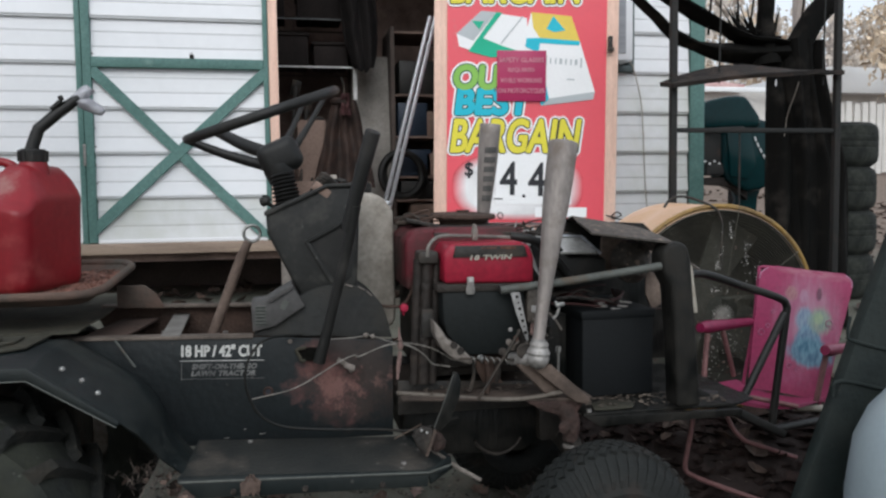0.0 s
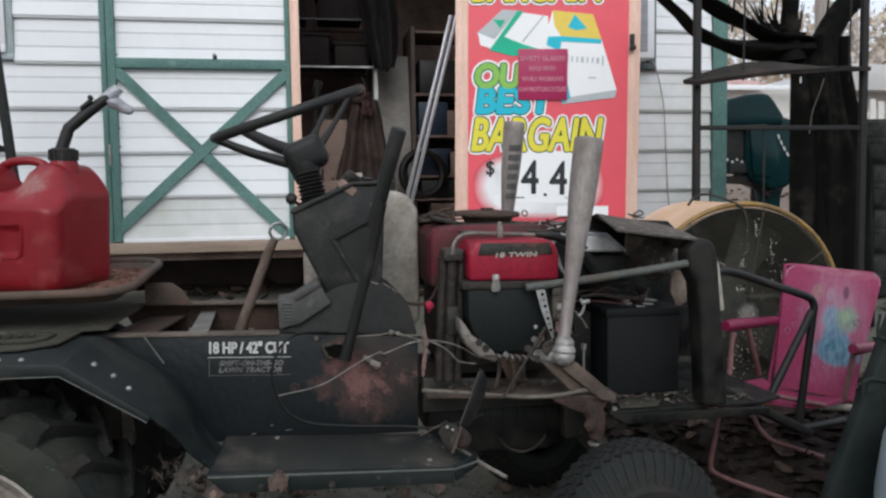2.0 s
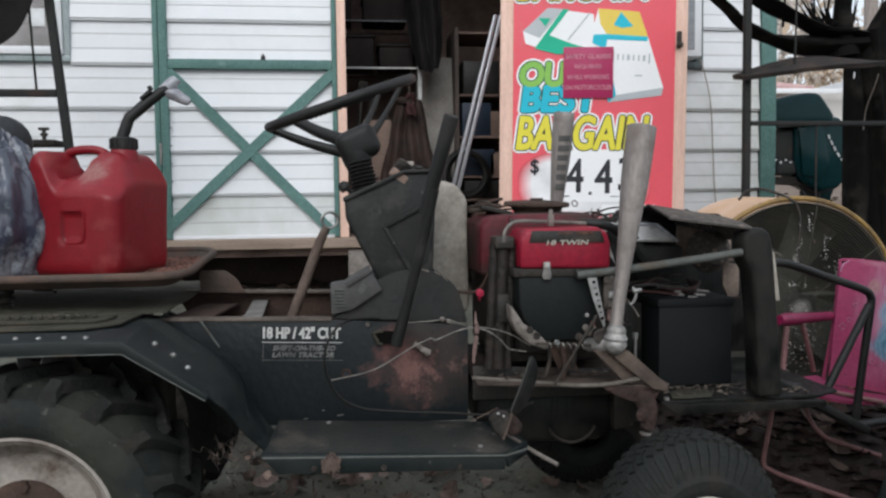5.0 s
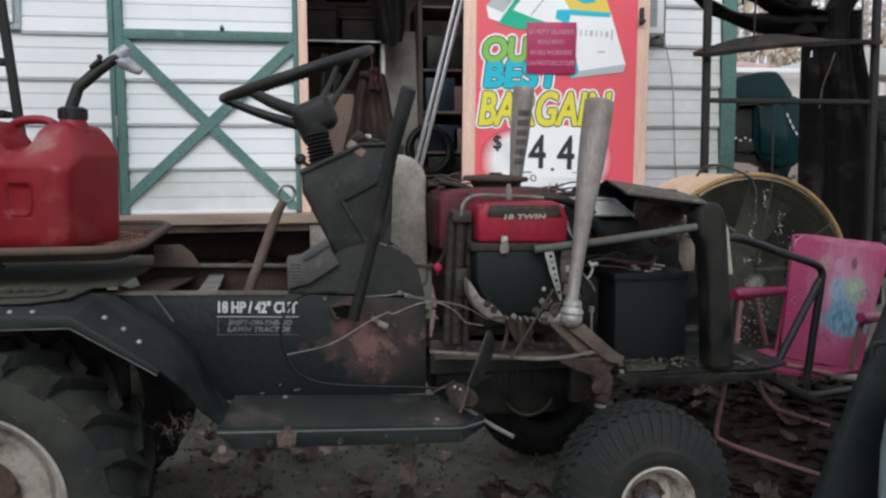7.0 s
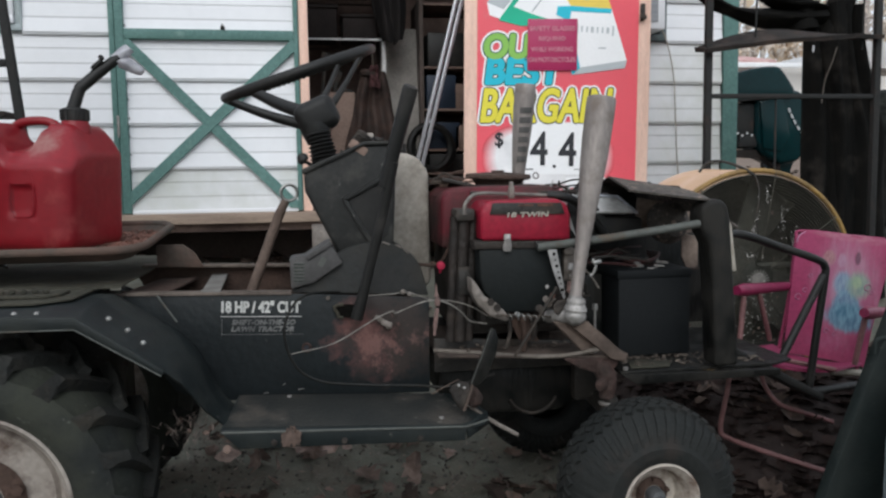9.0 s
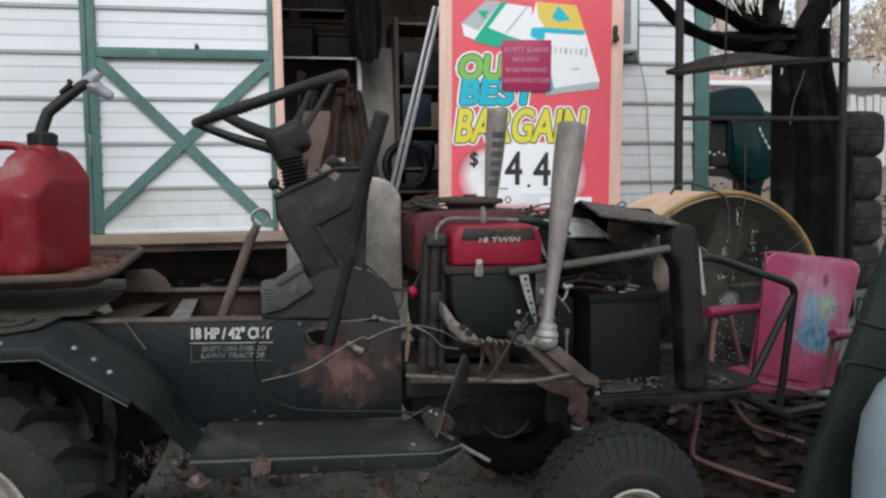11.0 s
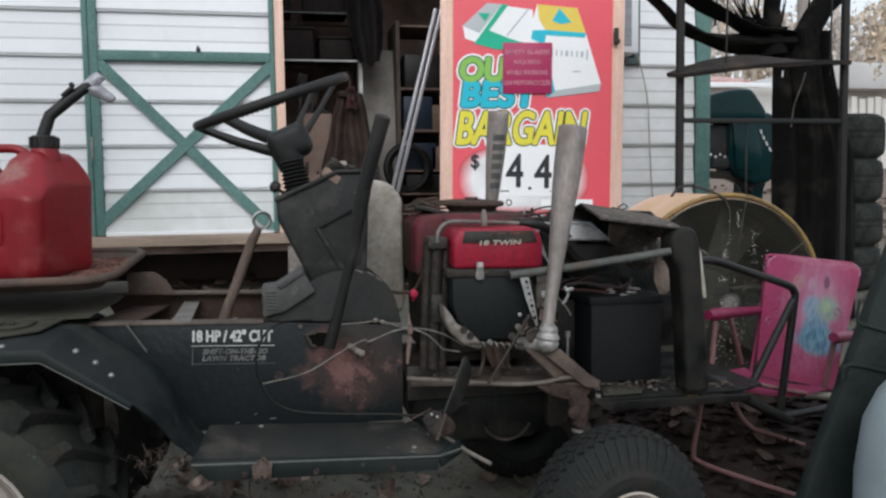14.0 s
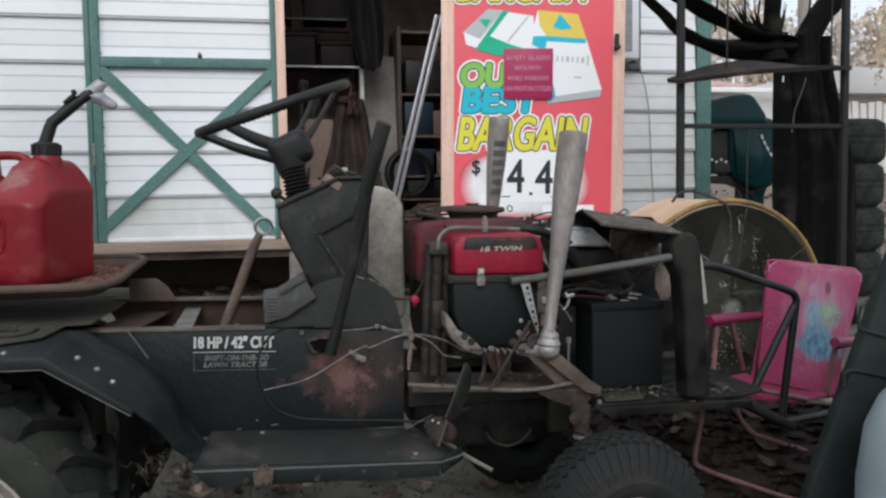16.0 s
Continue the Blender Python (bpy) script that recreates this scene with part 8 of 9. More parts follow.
def build_tarp():
    t = thing("black_tarpaulin", (2.2, 3.0, ground_at(2.2, 3.0)), "black tarpaulin gathered and hanging in folds beside the shed", "tarpaulin")
    g = ground_at(2.2, 3.0)

    def fall(u, v):
        z = g + (1.52 - g) * v
        half = 0.198 - 0.035 * ease(0.95, 1.25, z) - 0.030 * ease(1.15, 1.45, z)
        x = 2.203 - 0.040 * ease(0.95, 1.25, z) - 0.030 * ease(1.15, 1.45, z) + (u - 0.5) * 2 * half + 0.02 * noise.noise((u * 6, v * 2, 1))
        y = 2.94 + 0.018 * math.sin(u * 26 + 2 * v) + 0.02 * noise.noise((u * 4, v * 3, 9)) + 0.03 * (2 * u - 1) ** 2
        return Vector((x, y, z))
    part("hanging_fall", sheet(fall, 60, 24, 0.004), tarp_mat, t)
    part("fork", tube(smooth_path([(2.18, 3.02, 0.50), (2.16, 3.02, 1.20), (2.12, 2.99, 1.40), (2.156, 2.98, 1.521), (2.212, 2.97, 1.622), (2.268, 2.96, 1.695), (2.40, 2.96, 1.95)], 5), [0.09, 0.09, 0.08, 0.052, 0.048, 0.050, 0.060], 14), tarp_mat, t)

    def swag(low, high, seed):
        a, b = smooth_path(low, 8), smooth_path(high, 8)
        n = len(a) - 1

        def f(u, v):
            i = u * n
            k, w = int(i), i - int(i)
            p = a[k].lerp(a[min(n, k + 1)], w)
            q = b[k].lerp(b[min(n, k + 1)], w)
            r = p.lerp(q, v)
            return r + Vector((0, 0.035 * math.sin(v * 7 + seed) + 0.02 * noise.noise((u * 4, v * 3, seed)), 0.006 * noise.noise((u * 9, v * 2, seed))))
        part("swag", sheet(f, 40, 12, 0.004), tarp_mat, t)
    swag([(1.20, 2.90, 1.80), (1.33, 2.91, 1.69), (1.452, 2.92, 1.59), (1.554, 2.93, 1.503), (1.707, 2.95, 1.448), (1.86, 2.95, 1.416), (2.064, 2.95, 1.403)], [(1.22, 2.90, 1.81), (1.345, 2.91, 1.705), (1.462, 2.92, 1.610), (1.564, 2.93, 1.545), (1.707, 2.95, 1.505), (1.86, 2.95, 1.505), (2.064, 2.95, 1.531)], 1)
    swag([(1.33, 2.93, 1.805), (1.473, 2.94, 1.695), (1.605, 2.94, 1.613), (1.758, 2.95, 1.549), (1.881, 2.95, 1.503), (2.064, 2.96, 1.48)], [(1.391, 2.93, 1.823), (1.524, 2.94, 1.714), (1.646, 2.94, 1.659), (1.789, 2.95, 1.595), (1.891, 2.95, 1.549), (2.064, 2.96, 1.54)], 2)
    part("fork", tube(smooth_path([(1.990, 2.97, 1.42), (1.983, 2.97, 1.494), (1.980, 2.97, 1.604), (1.978, 2.96, 1.677), (1.970, 2.95, 2.0)], 5), [0.06, 0.045, 0.034, 0.034, 0.040], 12), tarp_mat, t)
    rng = random.Random(17)
    for k in range(20):
        a = rng.uniform(0, 1)
        foot = Vector((1.80 + 0.22 * a, 2.955 + rng.uniform(-0.02, 0.02), 1.535 + 0.02 * rng.random()))
        tip = foot + Vector((-0.10 + 0.10 * a + rng.uniform(-0.03, 0.03), 0, rng.uniform(0.05, 0.13)))
        part("strand", tube(smooth_path([foot, foot.lerp(tip, 0.5) + Vector((rng.uniform(-0.01, 0.01), 0, -0.01)), tip], 3), [rng.uniform(0.004, 0.010), rng.uniform(0.002, 0.005), 0.0012], 5), tarp_mat, t)
    for x, lean in ((1.72, 0.01), (1.86, -0.015), (1.90, 0.02), (2.13, 0.02)):
        part("strand", tube(smooth_path([(x, 2.96, 1.53), (x + lean, 2.955, 1.75), (x - lean, 2.95, 2.05)], 4), 0.0045, 6), tarp_mat, t)
    part("tag", obox((1.991, 2.905, 1.335), (0.005, 0.002, 0.024), 0, 4, 0), vinyl, t, "small white tag")
    part("tie_cord", tube(smooth_path([(2.085, 2.89, 1.34), (2.068, 2.895, 1.28), (2.040, 2.895, 1.21), (2.03, 2.90, 1.12)], 4), 0.0026, 6), rail_mat, t, "dull brown cord")


build_tarp()

# ---- stacked old tyres ----
old_rubber = mat("weathered_mossy_rubber", (0.0100, 0.0120, 0.0102), (0.0066, 0.0078, 0.0070), scale=9, rough=0.85, bump=0.4, fine=60, stain=(0.040, 0.044, 0.036), stain_scale=10, stain_at=0.58, stain_soft=0.14)


def build_tyres():
    z = ground_at(2.62, 3.4) - 0.01
    first = None
    rng = random.Random(3)
    for k in range(4):
        h = 0.208
        base = Vector((2.662 + rng.uniform(-0.015, 0.015), 3.45, z))
        if first is None:
            first = thing("old_tyre", base, "worn dark tyre lying flat in a stack", "tyre", "stacked tyres")
            prof = [(0.16, 0.02), (0.17, 0.004), (0.23, 0.0), (0.262, 0.022), (0.270, 0.05)]
            for j in range(3):
                zz = 0.066 + 0.028 * j
                prof += [(0.270, zz), (0.271, zz + 0.010), (0.271, zz + 0.020), (0.2685, zz + 0.0215), (0.2685, zz + 0.0265)]
            prof += [(0.270, 0.160), (0.262, 0.190), (0.23, 0.208), (0.17, 0.204), (0.16, 0.185)]
            part("casing", lathe([(0.78 * q, p) for q, p in prof], base, (0, 0, 1), 48, hollow=True), old_rubber, first)
        else:
            copy_thing(first, Matrix.Translation(base))
        z += h + 0.001


build_tyres()

# ---- outboard motor on its stand beyond the shed corner ----
teal = mat("dark_teal_cowling", (0.0030, 0.022, 0.024), (0.0022, 0.016, 0.018), scale=4, rough=0.12, spec=0.18, bump=0.02)
pale_print = mat("pale_mark", (0.5, 0.5, 0.5), rough=0.5, bump=0.0)


def build_motor():
    g = ground_at(2.95, 4.6)
    m = thing("outboard_motor", (2.95, 4.6, g), "dark teal outboard motor clamped on a wooden stand", "outboard motor")
    # a wedge-shaped hood that rises to the front and drops steeply, with wide rounded shoulders
    hood = smooth_path([(2.47, 0, 1.385), (2.54, 0, 1.440), (2.64, 0, 1.468), (2.72, 0, 1.483), (2.80, 0, 1.487), (2.845, 0, 1.474), (2.890, 0, 1.420), (2.945, 0, 1.345)], 3)
    bm = prism([(2.475, 1.275)] + [(p.x, p.z) for p in hood] + [(2.935, 1.290)], 4.44, 4.76, 0.045, 5)
    part("cowling", bm, teal, m, "glossy dark teal cowling")
    part("cowling_seam", ring((2.69, 4.60, 1.285), (-0.06, 0, 1), 0.20, 0.006, 40, 6), rack_mat, m)
    part("midsection", prism([(2.70, 1.30), (2.90, 1.352), (3.00, 1.345), (3.05, 1.28), (3.065, 1.10), (3.05, 0.975), (2.99, 0.905), (2.88, 0.890), (2.75, 0.95), (2.70, 1.06)], 4.47, 4.70, 0.035, 4), teal, m)
    part("side_panel", prism([(2.715, 1.27), (2.86, 1.31), (2.89, 1.20), (2.92, 1.06), (2.86, 0.97), (2.74, 0.99)], 4.455, 4.475, 0.008, 2), teal, m)
    for k in range(5):
        part("mark", turned(box(-0.006, 0.006, -0.002, 0.002, -0.014, 0.014), pose(2.912 + 0.0165 * k + 0.0015 * k * k, 4.462, 1.222 - 0.036 * k, 0, -20 - 4 * k, 0)), pale_print, m, "pale worn marking")
    part("bracket", joined(box(2.56, 2.715, 4.50, 4.70, 1.06, 1.27, 0.02), box(2.60, 2.72, 4.49, 4.66, 1.00, 1.08, 0.01)), rack_mat, m)
    for k in range(4):
        part("bracket_bolt", disc((2.585 + 0.032 * k, 4.490, 1.085 - 0.014 * (k % 2)), (0, -1, 0), 0.007, 0.006, 8), white_metal, m)
    part("leg", prism([(2.80, 1.04), (3.06, 1.0), (3.00, 0.86), (2.98, g + 0.12), (2.86, g + 0.12), (2.86, 0.86)], 4.56, 4.64, 0.01), teal, m)
    part("stand", joined(prism([(2.60, 0.985), (2.80, 0.985), (2.90, 0.90), (2.90, 0.84), (2.78, 0.93), (2.60, 0.94)], 4.52, 4.58, 0.004), box(2.87, 2.97, 4.645, 4.70, g - 0.02, 0.95, 0.004)), dark_board, m, "dark damp wooden stand")
    part("gearcase", lathe([(0, -0.16), (0.03, -0.12), (0.045, 0), (0.03, 0.1), (0, 0.13)], (2.97, 4.60, g + 0.14), (1, 0, 0.0), 16), teal, m)


build_motor()

# ---- dark green panel and pale plastic jug close by ----
slab_mat = mat("faded_dark_green_moulding", (0.0085, 0.0145, 0.0135), (0.0055, 0.0092, 0.0088), scale=9, rough=0.62, spec=0.35, bump=0.25, stain=(0.022, 0.027, 0.024), stain_scale=8, stain_at=0.58, stain_soft=0.15, chips=(0.045, 0.045, 0.04), chip_at=0.73)


def build_near():
    p = thing("green_panel", (1.20, 1.33, ground_at(1.2, 1.33)), "dark green moulded panel standing on edge", "panel")
    g = ground_at(1.15, 1.3)
    poly = [(0.883, g - 0.005), (1.023, 0.40), (1.168, 0.775), (1.203, 0.86), (1.34, 0.90), (1.62, 0.88), (1.64, g - 0.005)]
    part("panel_body", prism(poly, 1.325, 1.355, 0.005, 2), slab_mat, p)
    part("panel_ridge", tube(smooth_path([(1.085, 1.323, 0.655), (1.080, 1.322, 0.620), (1.10, 1.322, 0.605), (1.25, 1.322, 0.570), (1.5, 1.322, 0.545)]), 0.0035, 6), slab_mat, p)
    part("panel_ridge", tube(smooth_path([(1.05, 1.323, 0.50), (1.065, 1.322, 0.53), (1.2, 1.322, 0.50), (1.4, 1.322, 0.47)]), 0.0035, 6), slab_mat, p)
    j = thing("plastic_jug", (1.172, 1.12, ground_at(1.07, 1.12)), "pale bluish plastic jug standing on the ground", "jug")
    gz = ground_at(1.07, 1.12)
    part("jug_body", lathe([(0.0, 0.0), (0.17, 0.0), (0.195, 0.02), (0.200, 0.10), (0.197, 0.38 - gz), (0.188, 0.45 - gz), (0.165, 0.505 - gz), (0.125, 0.555 - gz), (0.08, 0.585 - gz), (0.04, 0.600 - gz), (0.04, 0.63 - gz), (0, 0.63 - gz)], (1.172, 1.12, gz), (0, 0, 1), 48), pale_blue, j)
    part("jug_label", lathe([(0.2005, 0.10), (0.2015, 0.105), (0.1995, 0.36 - gz), (0.1985, 0.365 - gz)], (1.172, 1.12, gz), (0, 0, 1), 48, hollow=True), pale_blue, j)


build_near()

# ---- small things on the ground ----
dark_ground_mat = mat("dark_brown_layer", (0.031, 0.021, 0.0185), (0.021, 0.015, 0.0135), scale=22, rough=0.95, bump=0.5, fine=60)
dark_leaf = mat("dark_brown_leaves", (0.036, 0.0225, 0.0195), (0.025, 0.017, 0.015), scale=30, rough=0.85, spec=0.15, bump=0.2, island=0.3)
stone_mat = mat("grey_pebbles", (0.125, 0.120, 0.105), (0.070, 0.068, 0.060), scale=20, rough=0.9, island=0.5)


def build_litter():
    solid("concrete_block", box(0.0, 0.20, 3.62, 3.80, ground_at(0.1, 3.7) - 0.01, 0.632, 0.006), pale_casting, "pale block standing below the doorway", "block")
    rng = random.Random(11)
    bm = bmesh.new()

    def leaf(x, y, z, s, a, tilt):
        m = pose(x, y, z, rng.uniform(-tilt, tilt), rng.uniform(-tilt, tilt), a)
        n = 7
        spine, left, right = [], [], []
        curl = rng.uniform(-0.25, 0.5)
        lob = rng.random() < 0.7
        for i in range(n + 1):
            t = i / n
            w = math.sin(math.pi * min(1, t * 1.02)) ** 0.7 * s * 0.34 * ((1.45 if i % 2 else 0.62) if lob else rng.uniform(0.75, 1.2))
            h = curl * s * (t - 0.5) ** 2 * 2
            spine.append(bm.verts.new(m @ Vector((s * (t - 0.5), 0, h))))
            left.append(bm.verts.new(m @ Vector((s * (t - 0.5), w + 0.001, h + w * 0.45))))
            right.append(bm.verts.new(m @ Vector((s * (t - 0.5), -w - 0.001, h + w * 0.35))))
        for i in range(n):
            bm.faces.new((spine[i], spine[i + 1], left[i + 1], left[i]))
            bm.faces.new((right[i], right[i + 1], spine[i + 1], spine[i]))

    for k in range(3200):
        if k < 600:
            x, y = rng.uniform(-1.0, 2.2), rng.uniform(1.1, 2.5)
        elif k < 1500:
            x, y = rng.uniform(-2.5, 3.5), rng.uniform(2.3, 4.6)
        else:
            x, y = rng.uniform(2.3, 7), rng.uniform(3.5, 9)
        dense = noise.noise((x * 2.2, y * 2.2, 3)) + (0.3 if y > 2.3 or x > 0.9 else 0.0)
        if dense < -0.05 and rng.random() < 0.75 or (x < 0.7 and 1.95 < y < 3.9 and rng.random() < 0.8):
            continue
        leaf(x, y, ground_at(x, y) + rng.uniform(0.004, 0.022), rng.uniform(0.035, 0.095), rng.uniform(0, 360), 28)
    for k in range(14):
        x, y = rng.gauss(-0.215, 0.035), rng.gauss(1.515, 0.03)
        leaf(x, y, 0.350 + rng.uniform(0, 0.035), rng.uniform(0.010, 0.022), rng.uniform(0, 360), 60)
    for k in range(10):
        x, y = rng.uniform(-0.25, 0.55), rng.uniform(1.36, 1.95)
        leaf(x, y, ground_at(x, y) + rng.uniform(0.015, 0.04), rng.uniform(0.04, 0.075), rng.uniform(0, 360), 40)
    solid("dry_leaf", sheet(lambda u, v: Vector((-0.054 + (u - 0.5) * 0.036 * (0.5 + 0.5 * math.sin(math.pi * (0.12 + 0.8 * v)) + 0.35 * noise.noise((1.5, v * 7, 2))), 1.4545 - 0.005 * (2 * u - 1) ** 2 + 0.010 * v * v * v, 0.354 + 0.032 * v + 0.007 * noise.noise((u * 5, 2, 5)))), 14, 14, 0.0006), leaf_mat, "dry brown leaf clinging to the running board", "leaf")
    ob = new("fallen_leaves", mesh_of(bm, "fallen_leaves", leaf_mat))
    tagged(ob, "scattered brown dead leaves lying on the soil", "leaves", kind="stuff")
    # Dark brown leaves over a dark layer make this ground darker.
    bm = bmesh.new()
    for k in range(1700):
        x, y = rng.uniform(0.74, 1.9), rng.uniform(1.30, 2.5)
        leaf(x, y, ground_at(x, y) + rng.uniform(0.003, 0.012), rng.uniform(0.03, 0.065), rng.uniform(0, 360), 12)
    def dark_layer_skin(u, v):
        a, r = 2 * math.pi * u, v * (0.72 + 0.22 * noise.noise((math.cos(2 * math.pi * u) * 2, math.sin(2 * math.pi * u) * 2, 4)))
        x, y = 1.32 + 0.95 * r * math.cos(a), 1.88 + r * math.sin(a)
        return Vector((x, y, ground_at(x, y) + 0.008 - 0.010 * ease(0.9, 1.0, v) + 0.004 * noise.noise((x * 30, y * 30, 3))))
    mulch = sheet(dark_layer_skin, 80, 40, 0.003)
    ob = new("leaf_mulch", mesh_of(mulch, "leaf_mulch", dark_ground_mat))
    tagged(ob, "dark brown leafy layer on the soil by the chair", "mulch", kind="stuff")
    ob = new("wet_leaves", mesh_of(bm, "wet_leaves", dark_leaf))
    tagged(ob, "matted dark leaves on the soil by the chair", "leaves", kind="stuff")
    bm = bmesh.new()
    for k in range(12):
        x, y = rng.uniform(-0.40, 0.65), rng.uniform(1.75, 2.45)
        leaf(x, y, ground_at(x, y) + rng.uniform(0.010, 0.03), rng.uniform(0.028, 0.058), rng.uniform(0, 360), 40)
    # loose heaps on the bare earth along the board
    for cx, cy, n in ((-0.015, 2.139, 5), (-0.153, 2.084, 2), (0.212, 2.191, 6), (0.262, 1.985, 1), (-0.266, 2.149, 2), (-0.168, 2.234, 3), (-0.066, 2.20, 2)):
        for k in range(n + 1):
            x, y = 1.044 * cx + rng.gauss(0, 0.026), 1.044 * cy + rng.gauss(0, 0.018)
            leaf(x, y, ground_at(x, y) + rng.uniform(0.014, 0.038), rng.uniform(0.042, 0.085), rng.uniform(0, 360), 85)
    crumbs = bmesh.new()
    for k in range(1300):
        x, y = rng.uniform(-0.62, 0.75), rng.uniform(1.55, 2.75)
        if noise.noise((x * 5, y * 5, 9)) + 0.35 * rng.random() < 0.0:
            continue
        z = ground_at(x, y) + rng.uniform(0.002, 0.007)
        a, l, w = rng.uniform(0, 6.3), rng.uniform(0.004, 0.016), rng.uniform(0.002, 0.006)
        d, e = Vector((math.cos(a), math.sin(a), rng.uniform(-0.3, 0.3))) * l, Vector((-math.sin(a), math.cos(a), rng.uniform(-0.3, 0.5))) * w
        p = Vector((x, y, z))
        crumbs.faces.new([crumbs.verts.new(q) for q in (p - d, p - e, p + d, p + e)])
    ob = new("leaf_crumbs", mesh_of(crumbs, "leaf_crumbs", litter_mat))
    tagged(ob, "broken brown leaf crumbs strewn over the damp soil", "leaves", kind="stuff")
    ob = new("pale_leaves", mesh_of(bm, "pale_leaves", tan_leaf))
    tagged(ob, "pale tan dry leaves lying below the running board", "leaves", kind="stuff")
    bm = bmesh.new()
    for k in range(420):
        x, y = rng.uniform(-0.5, 1.3), rng.uniform(1.25, 2.3)
        if k < 120:
            x, y = rng.gauss(-0.225, 0.026), rng.gauss(1.510, 0.022)
        a, l = rng.uniform(0, math.pi), rng.uniform(0.015, 0.05) if k < 120 else rng.uniform(0.03, 0.11)
        z = rng.uniform(0.335, 0.395) if k < 120 else ground_at(x, y) + rng.uniform(0.004, 0.02)
        d = Vector((math.cos(a) * l, math.sin(a) * l, rng.uniform(-0.2, 0.5) * l))
        s = Vector((-math.sin(a), math.cos(a), 0)) * (0.0007 if k < 120 else 0.0012)
        p = Vector((x, y, z))
        q = [bm.verts.new(p + s), bm.verts.new(p - s), bm.verts.new(p + d * 0.5 + Vector((0, 0, 0.006)) - s), bm.verts.new(p + d * 0.5 + Vector((0, 0, 0.006)) + s), bm.verts.new(p + d)]
        bm.faces.new((q[0], q[1], q[2], q[3]))
        bm.faces.new((q[3], q[2], q[4]))
    pebbles = bmesh.new()
    for k in range(1100):
        x, y = rng.uniform(-0.6, 0.85), rng.uniform(1.5, 2.5)
        r = rng.uniform(0.0025, 0.008) if k % 12 else rng.uniform(0.006, 0.012)
        m = pose(x, y, ground_at(x, y) + r * 0.3, rng.uniform(0, 360), rng.uniform(0, 360), rng.uniform(0, 360)) @ Matrix.Diagonal((r, r * rng.uniform(0.6, 1), r * rng.uniform(0.5, 0.9), 1))
        bmesh.ops.create_icosphere(pebbles, subdivisions=1, radius=1.0, matrix=m)
    ob = new("gravel", mesh_of(pebbles, "gravel", stone_mat))
    tagged(ob, "small grey pebbles and clods on the soil", "gravel", kind="stuff")
    ob = new("dry_stalks", mesh_of(bm, "dry_stalks", straw_mat))
    tagged(ob, "dry straw stalks caught under the tractor", "straw", kind="stuff")


build_litter()

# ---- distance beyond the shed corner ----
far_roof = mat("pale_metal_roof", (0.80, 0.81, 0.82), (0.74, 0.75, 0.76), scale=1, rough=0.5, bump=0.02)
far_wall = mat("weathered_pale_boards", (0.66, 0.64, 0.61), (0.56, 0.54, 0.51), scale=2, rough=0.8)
# Bark and leaf colours are paled to carry the distance haze.
bark = mat("hazed_grey_brown_bark", (0.40, 0.36, 0.33), (0.31, 0.27, 0.25), scale=6, rough=0.95, bump=0.6, stretch=(3, 3, 0.6))
foliage_gold = mat("hazed_yellow_brown_leaves", (0.70, 0.58, 0.44), (0.62, 0.50, 0.37), scale=3, rough=0.8, island=0.2)
foliage_dark = mat("hazed_dull_woods", (0.62, 0.56, 0.50), (0.54, 0.48, 0.42), scale=3, rough=0.8, island=0.2)
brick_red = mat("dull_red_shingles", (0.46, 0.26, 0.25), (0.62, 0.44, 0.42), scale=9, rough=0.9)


def tree(at, height, lean, crown_mat, crown_n, crown_r, crown_z, label, seed):
    rng = random.Random(seed)
    x, y = at
    z = ground_at(x, y)
    t = thing("tree", (x, y, z), label, "tree", "trees beyond the shed")
    top = Vector((x + lean, y, z + height))
    trunk = [tube(smooth_path([(x, y, z - 0.1), (x + lean * 0.3 + 0.1, y, z + height * 0.4), top], 5), [0.018 * height + 0.05, 0.012 * height + 0.02, 0.02], 10)]
    for k in range(16):
        h = rng.uniform(0.25, 0.95)
        p = Vector((x, y, z)).lerp(top, h)
        a = rng.uniform(0, 2 * math.pi)
        l = height * rng.uniform(0.12, 0.26)
        e = p + Vector((math.cos(a) * l, math.sin(a) * l, l * rng.uniform(0.1, 0.8)))
        trunk.append(tube(smooth_path([p, p.lerp(e, 0.5) + Vector((0, 0, -0.05 * l)), e], 3), [0.03 + 0.004 * height * (1 - h), 0.008], 6))
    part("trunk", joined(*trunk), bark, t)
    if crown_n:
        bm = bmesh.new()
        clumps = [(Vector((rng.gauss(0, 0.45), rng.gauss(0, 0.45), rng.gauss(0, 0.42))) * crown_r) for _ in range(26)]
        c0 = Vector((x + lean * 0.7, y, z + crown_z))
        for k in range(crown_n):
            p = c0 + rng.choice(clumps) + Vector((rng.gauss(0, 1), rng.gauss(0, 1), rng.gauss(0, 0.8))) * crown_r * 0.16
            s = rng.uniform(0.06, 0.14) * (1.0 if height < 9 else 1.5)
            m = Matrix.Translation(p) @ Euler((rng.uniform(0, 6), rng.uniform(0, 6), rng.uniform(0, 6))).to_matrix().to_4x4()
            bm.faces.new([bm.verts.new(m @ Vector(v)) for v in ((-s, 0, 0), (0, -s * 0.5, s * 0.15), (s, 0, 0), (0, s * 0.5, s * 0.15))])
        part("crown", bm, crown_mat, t)


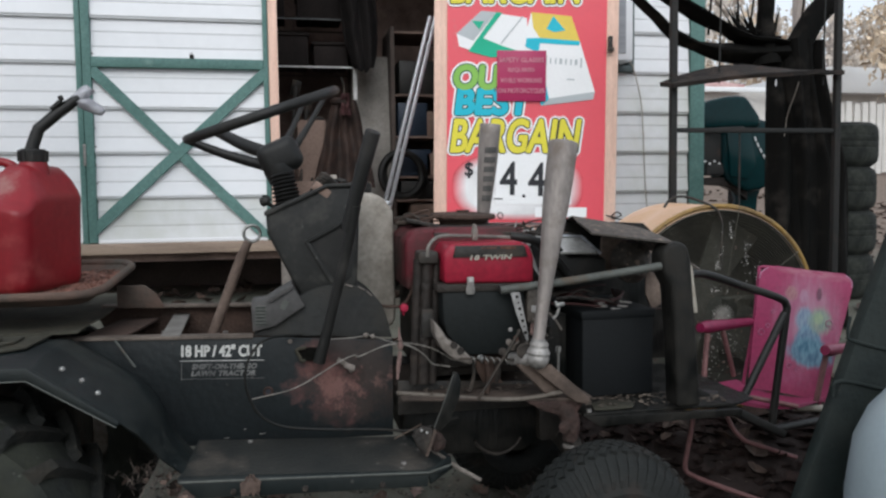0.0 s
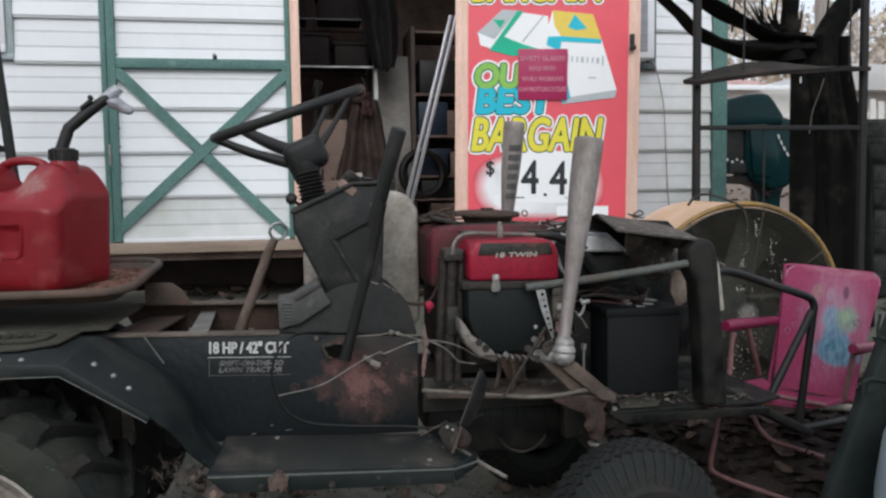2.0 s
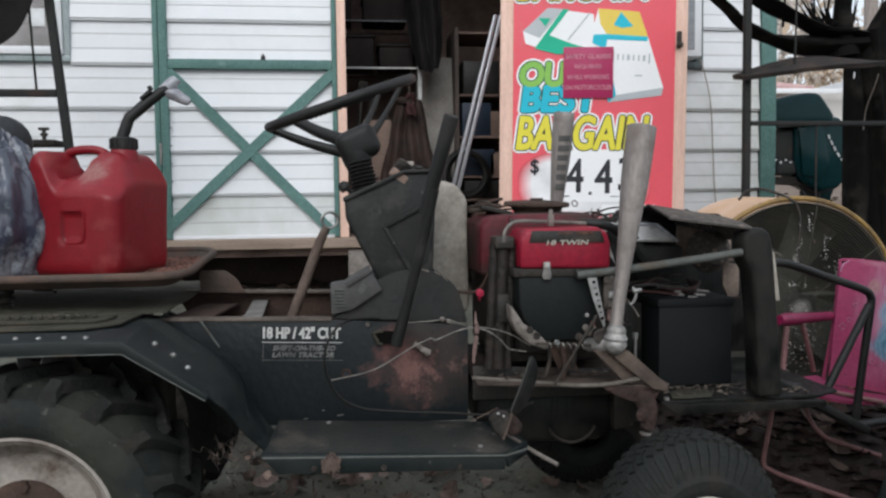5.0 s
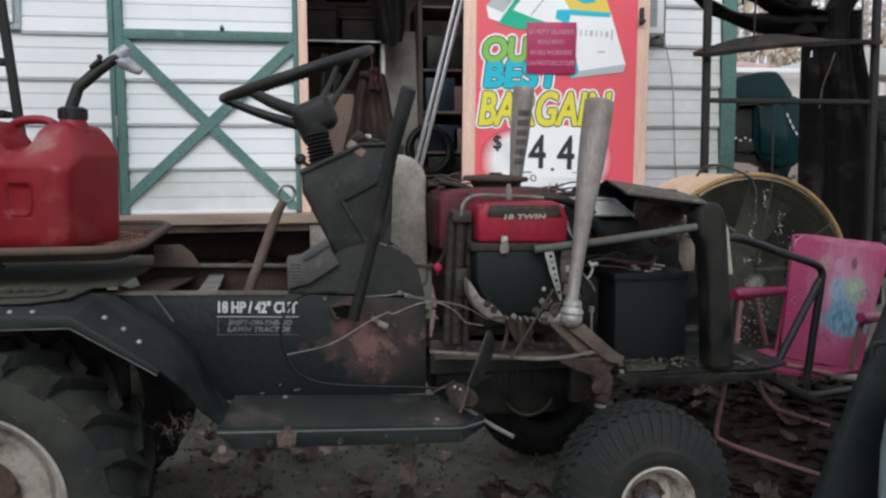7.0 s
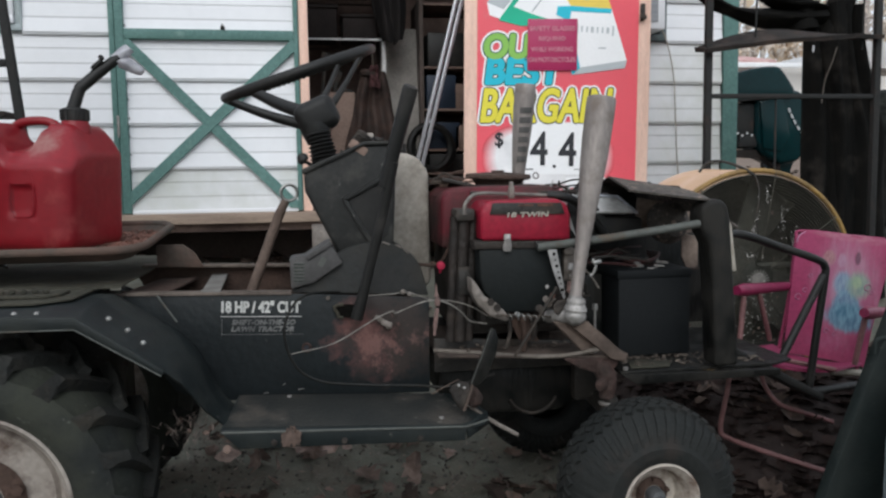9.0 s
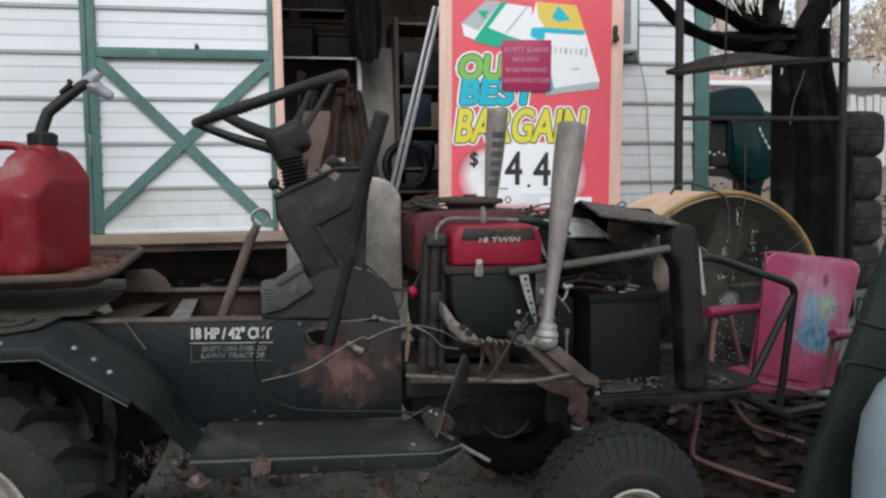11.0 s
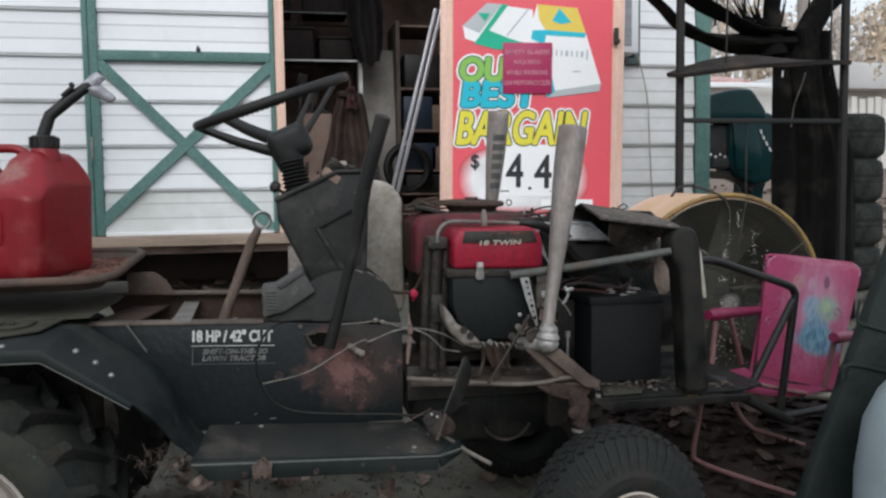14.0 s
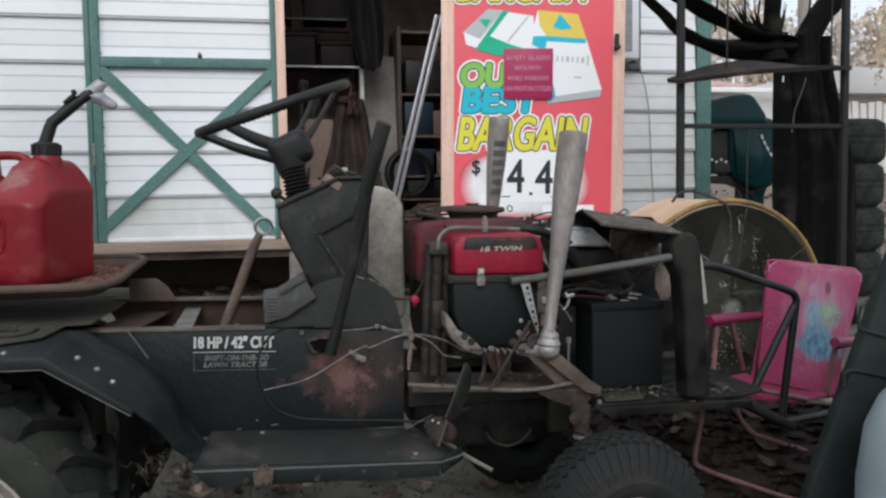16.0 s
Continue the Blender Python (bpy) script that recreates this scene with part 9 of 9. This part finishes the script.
def build_far():
    g = ground_at(15, 18)
    h = thing("far_house", (15.5, 18.5, g), "pale low outbuilding with a metal roof behind a fence", "house")
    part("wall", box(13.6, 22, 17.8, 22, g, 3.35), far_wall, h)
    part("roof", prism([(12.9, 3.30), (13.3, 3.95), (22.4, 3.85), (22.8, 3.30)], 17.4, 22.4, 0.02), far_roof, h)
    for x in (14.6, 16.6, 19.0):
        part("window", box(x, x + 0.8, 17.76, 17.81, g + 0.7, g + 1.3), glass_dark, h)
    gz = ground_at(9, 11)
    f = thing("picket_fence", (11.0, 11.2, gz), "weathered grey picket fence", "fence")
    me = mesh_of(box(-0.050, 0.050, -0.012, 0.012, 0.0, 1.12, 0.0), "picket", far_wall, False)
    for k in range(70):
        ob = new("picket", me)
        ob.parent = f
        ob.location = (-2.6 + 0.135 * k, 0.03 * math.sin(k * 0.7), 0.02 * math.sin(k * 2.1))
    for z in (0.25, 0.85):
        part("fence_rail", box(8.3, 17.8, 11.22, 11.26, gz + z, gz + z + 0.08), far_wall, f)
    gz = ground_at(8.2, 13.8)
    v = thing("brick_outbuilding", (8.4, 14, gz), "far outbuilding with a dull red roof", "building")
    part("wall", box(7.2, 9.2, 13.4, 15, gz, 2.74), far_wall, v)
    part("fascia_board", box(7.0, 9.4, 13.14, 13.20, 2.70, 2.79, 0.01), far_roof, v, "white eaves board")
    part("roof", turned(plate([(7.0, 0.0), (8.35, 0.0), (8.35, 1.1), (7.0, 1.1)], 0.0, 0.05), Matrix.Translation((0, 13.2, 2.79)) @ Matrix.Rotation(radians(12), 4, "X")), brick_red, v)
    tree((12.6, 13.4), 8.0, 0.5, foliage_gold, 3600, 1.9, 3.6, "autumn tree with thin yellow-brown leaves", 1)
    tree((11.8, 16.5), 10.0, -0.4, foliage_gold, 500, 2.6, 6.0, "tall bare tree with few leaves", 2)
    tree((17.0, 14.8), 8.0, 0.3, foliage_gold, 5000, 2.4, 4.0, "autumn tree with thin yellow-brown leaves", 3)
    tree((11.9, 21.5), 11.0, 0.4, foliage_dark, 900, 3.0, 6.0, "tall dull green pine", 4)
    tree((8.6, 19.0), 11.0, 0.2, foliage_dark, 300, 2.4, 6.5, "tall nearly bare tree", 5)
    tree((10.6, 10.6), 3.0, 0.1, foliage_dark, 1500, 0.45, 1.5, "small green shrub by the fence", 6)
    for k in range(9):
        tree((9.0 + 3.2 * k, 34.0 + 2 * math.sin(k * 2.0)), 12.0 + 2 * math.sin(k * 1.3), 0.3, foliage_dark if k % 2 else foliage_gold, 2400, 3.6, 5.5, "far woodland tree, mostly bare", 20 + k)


build_far()
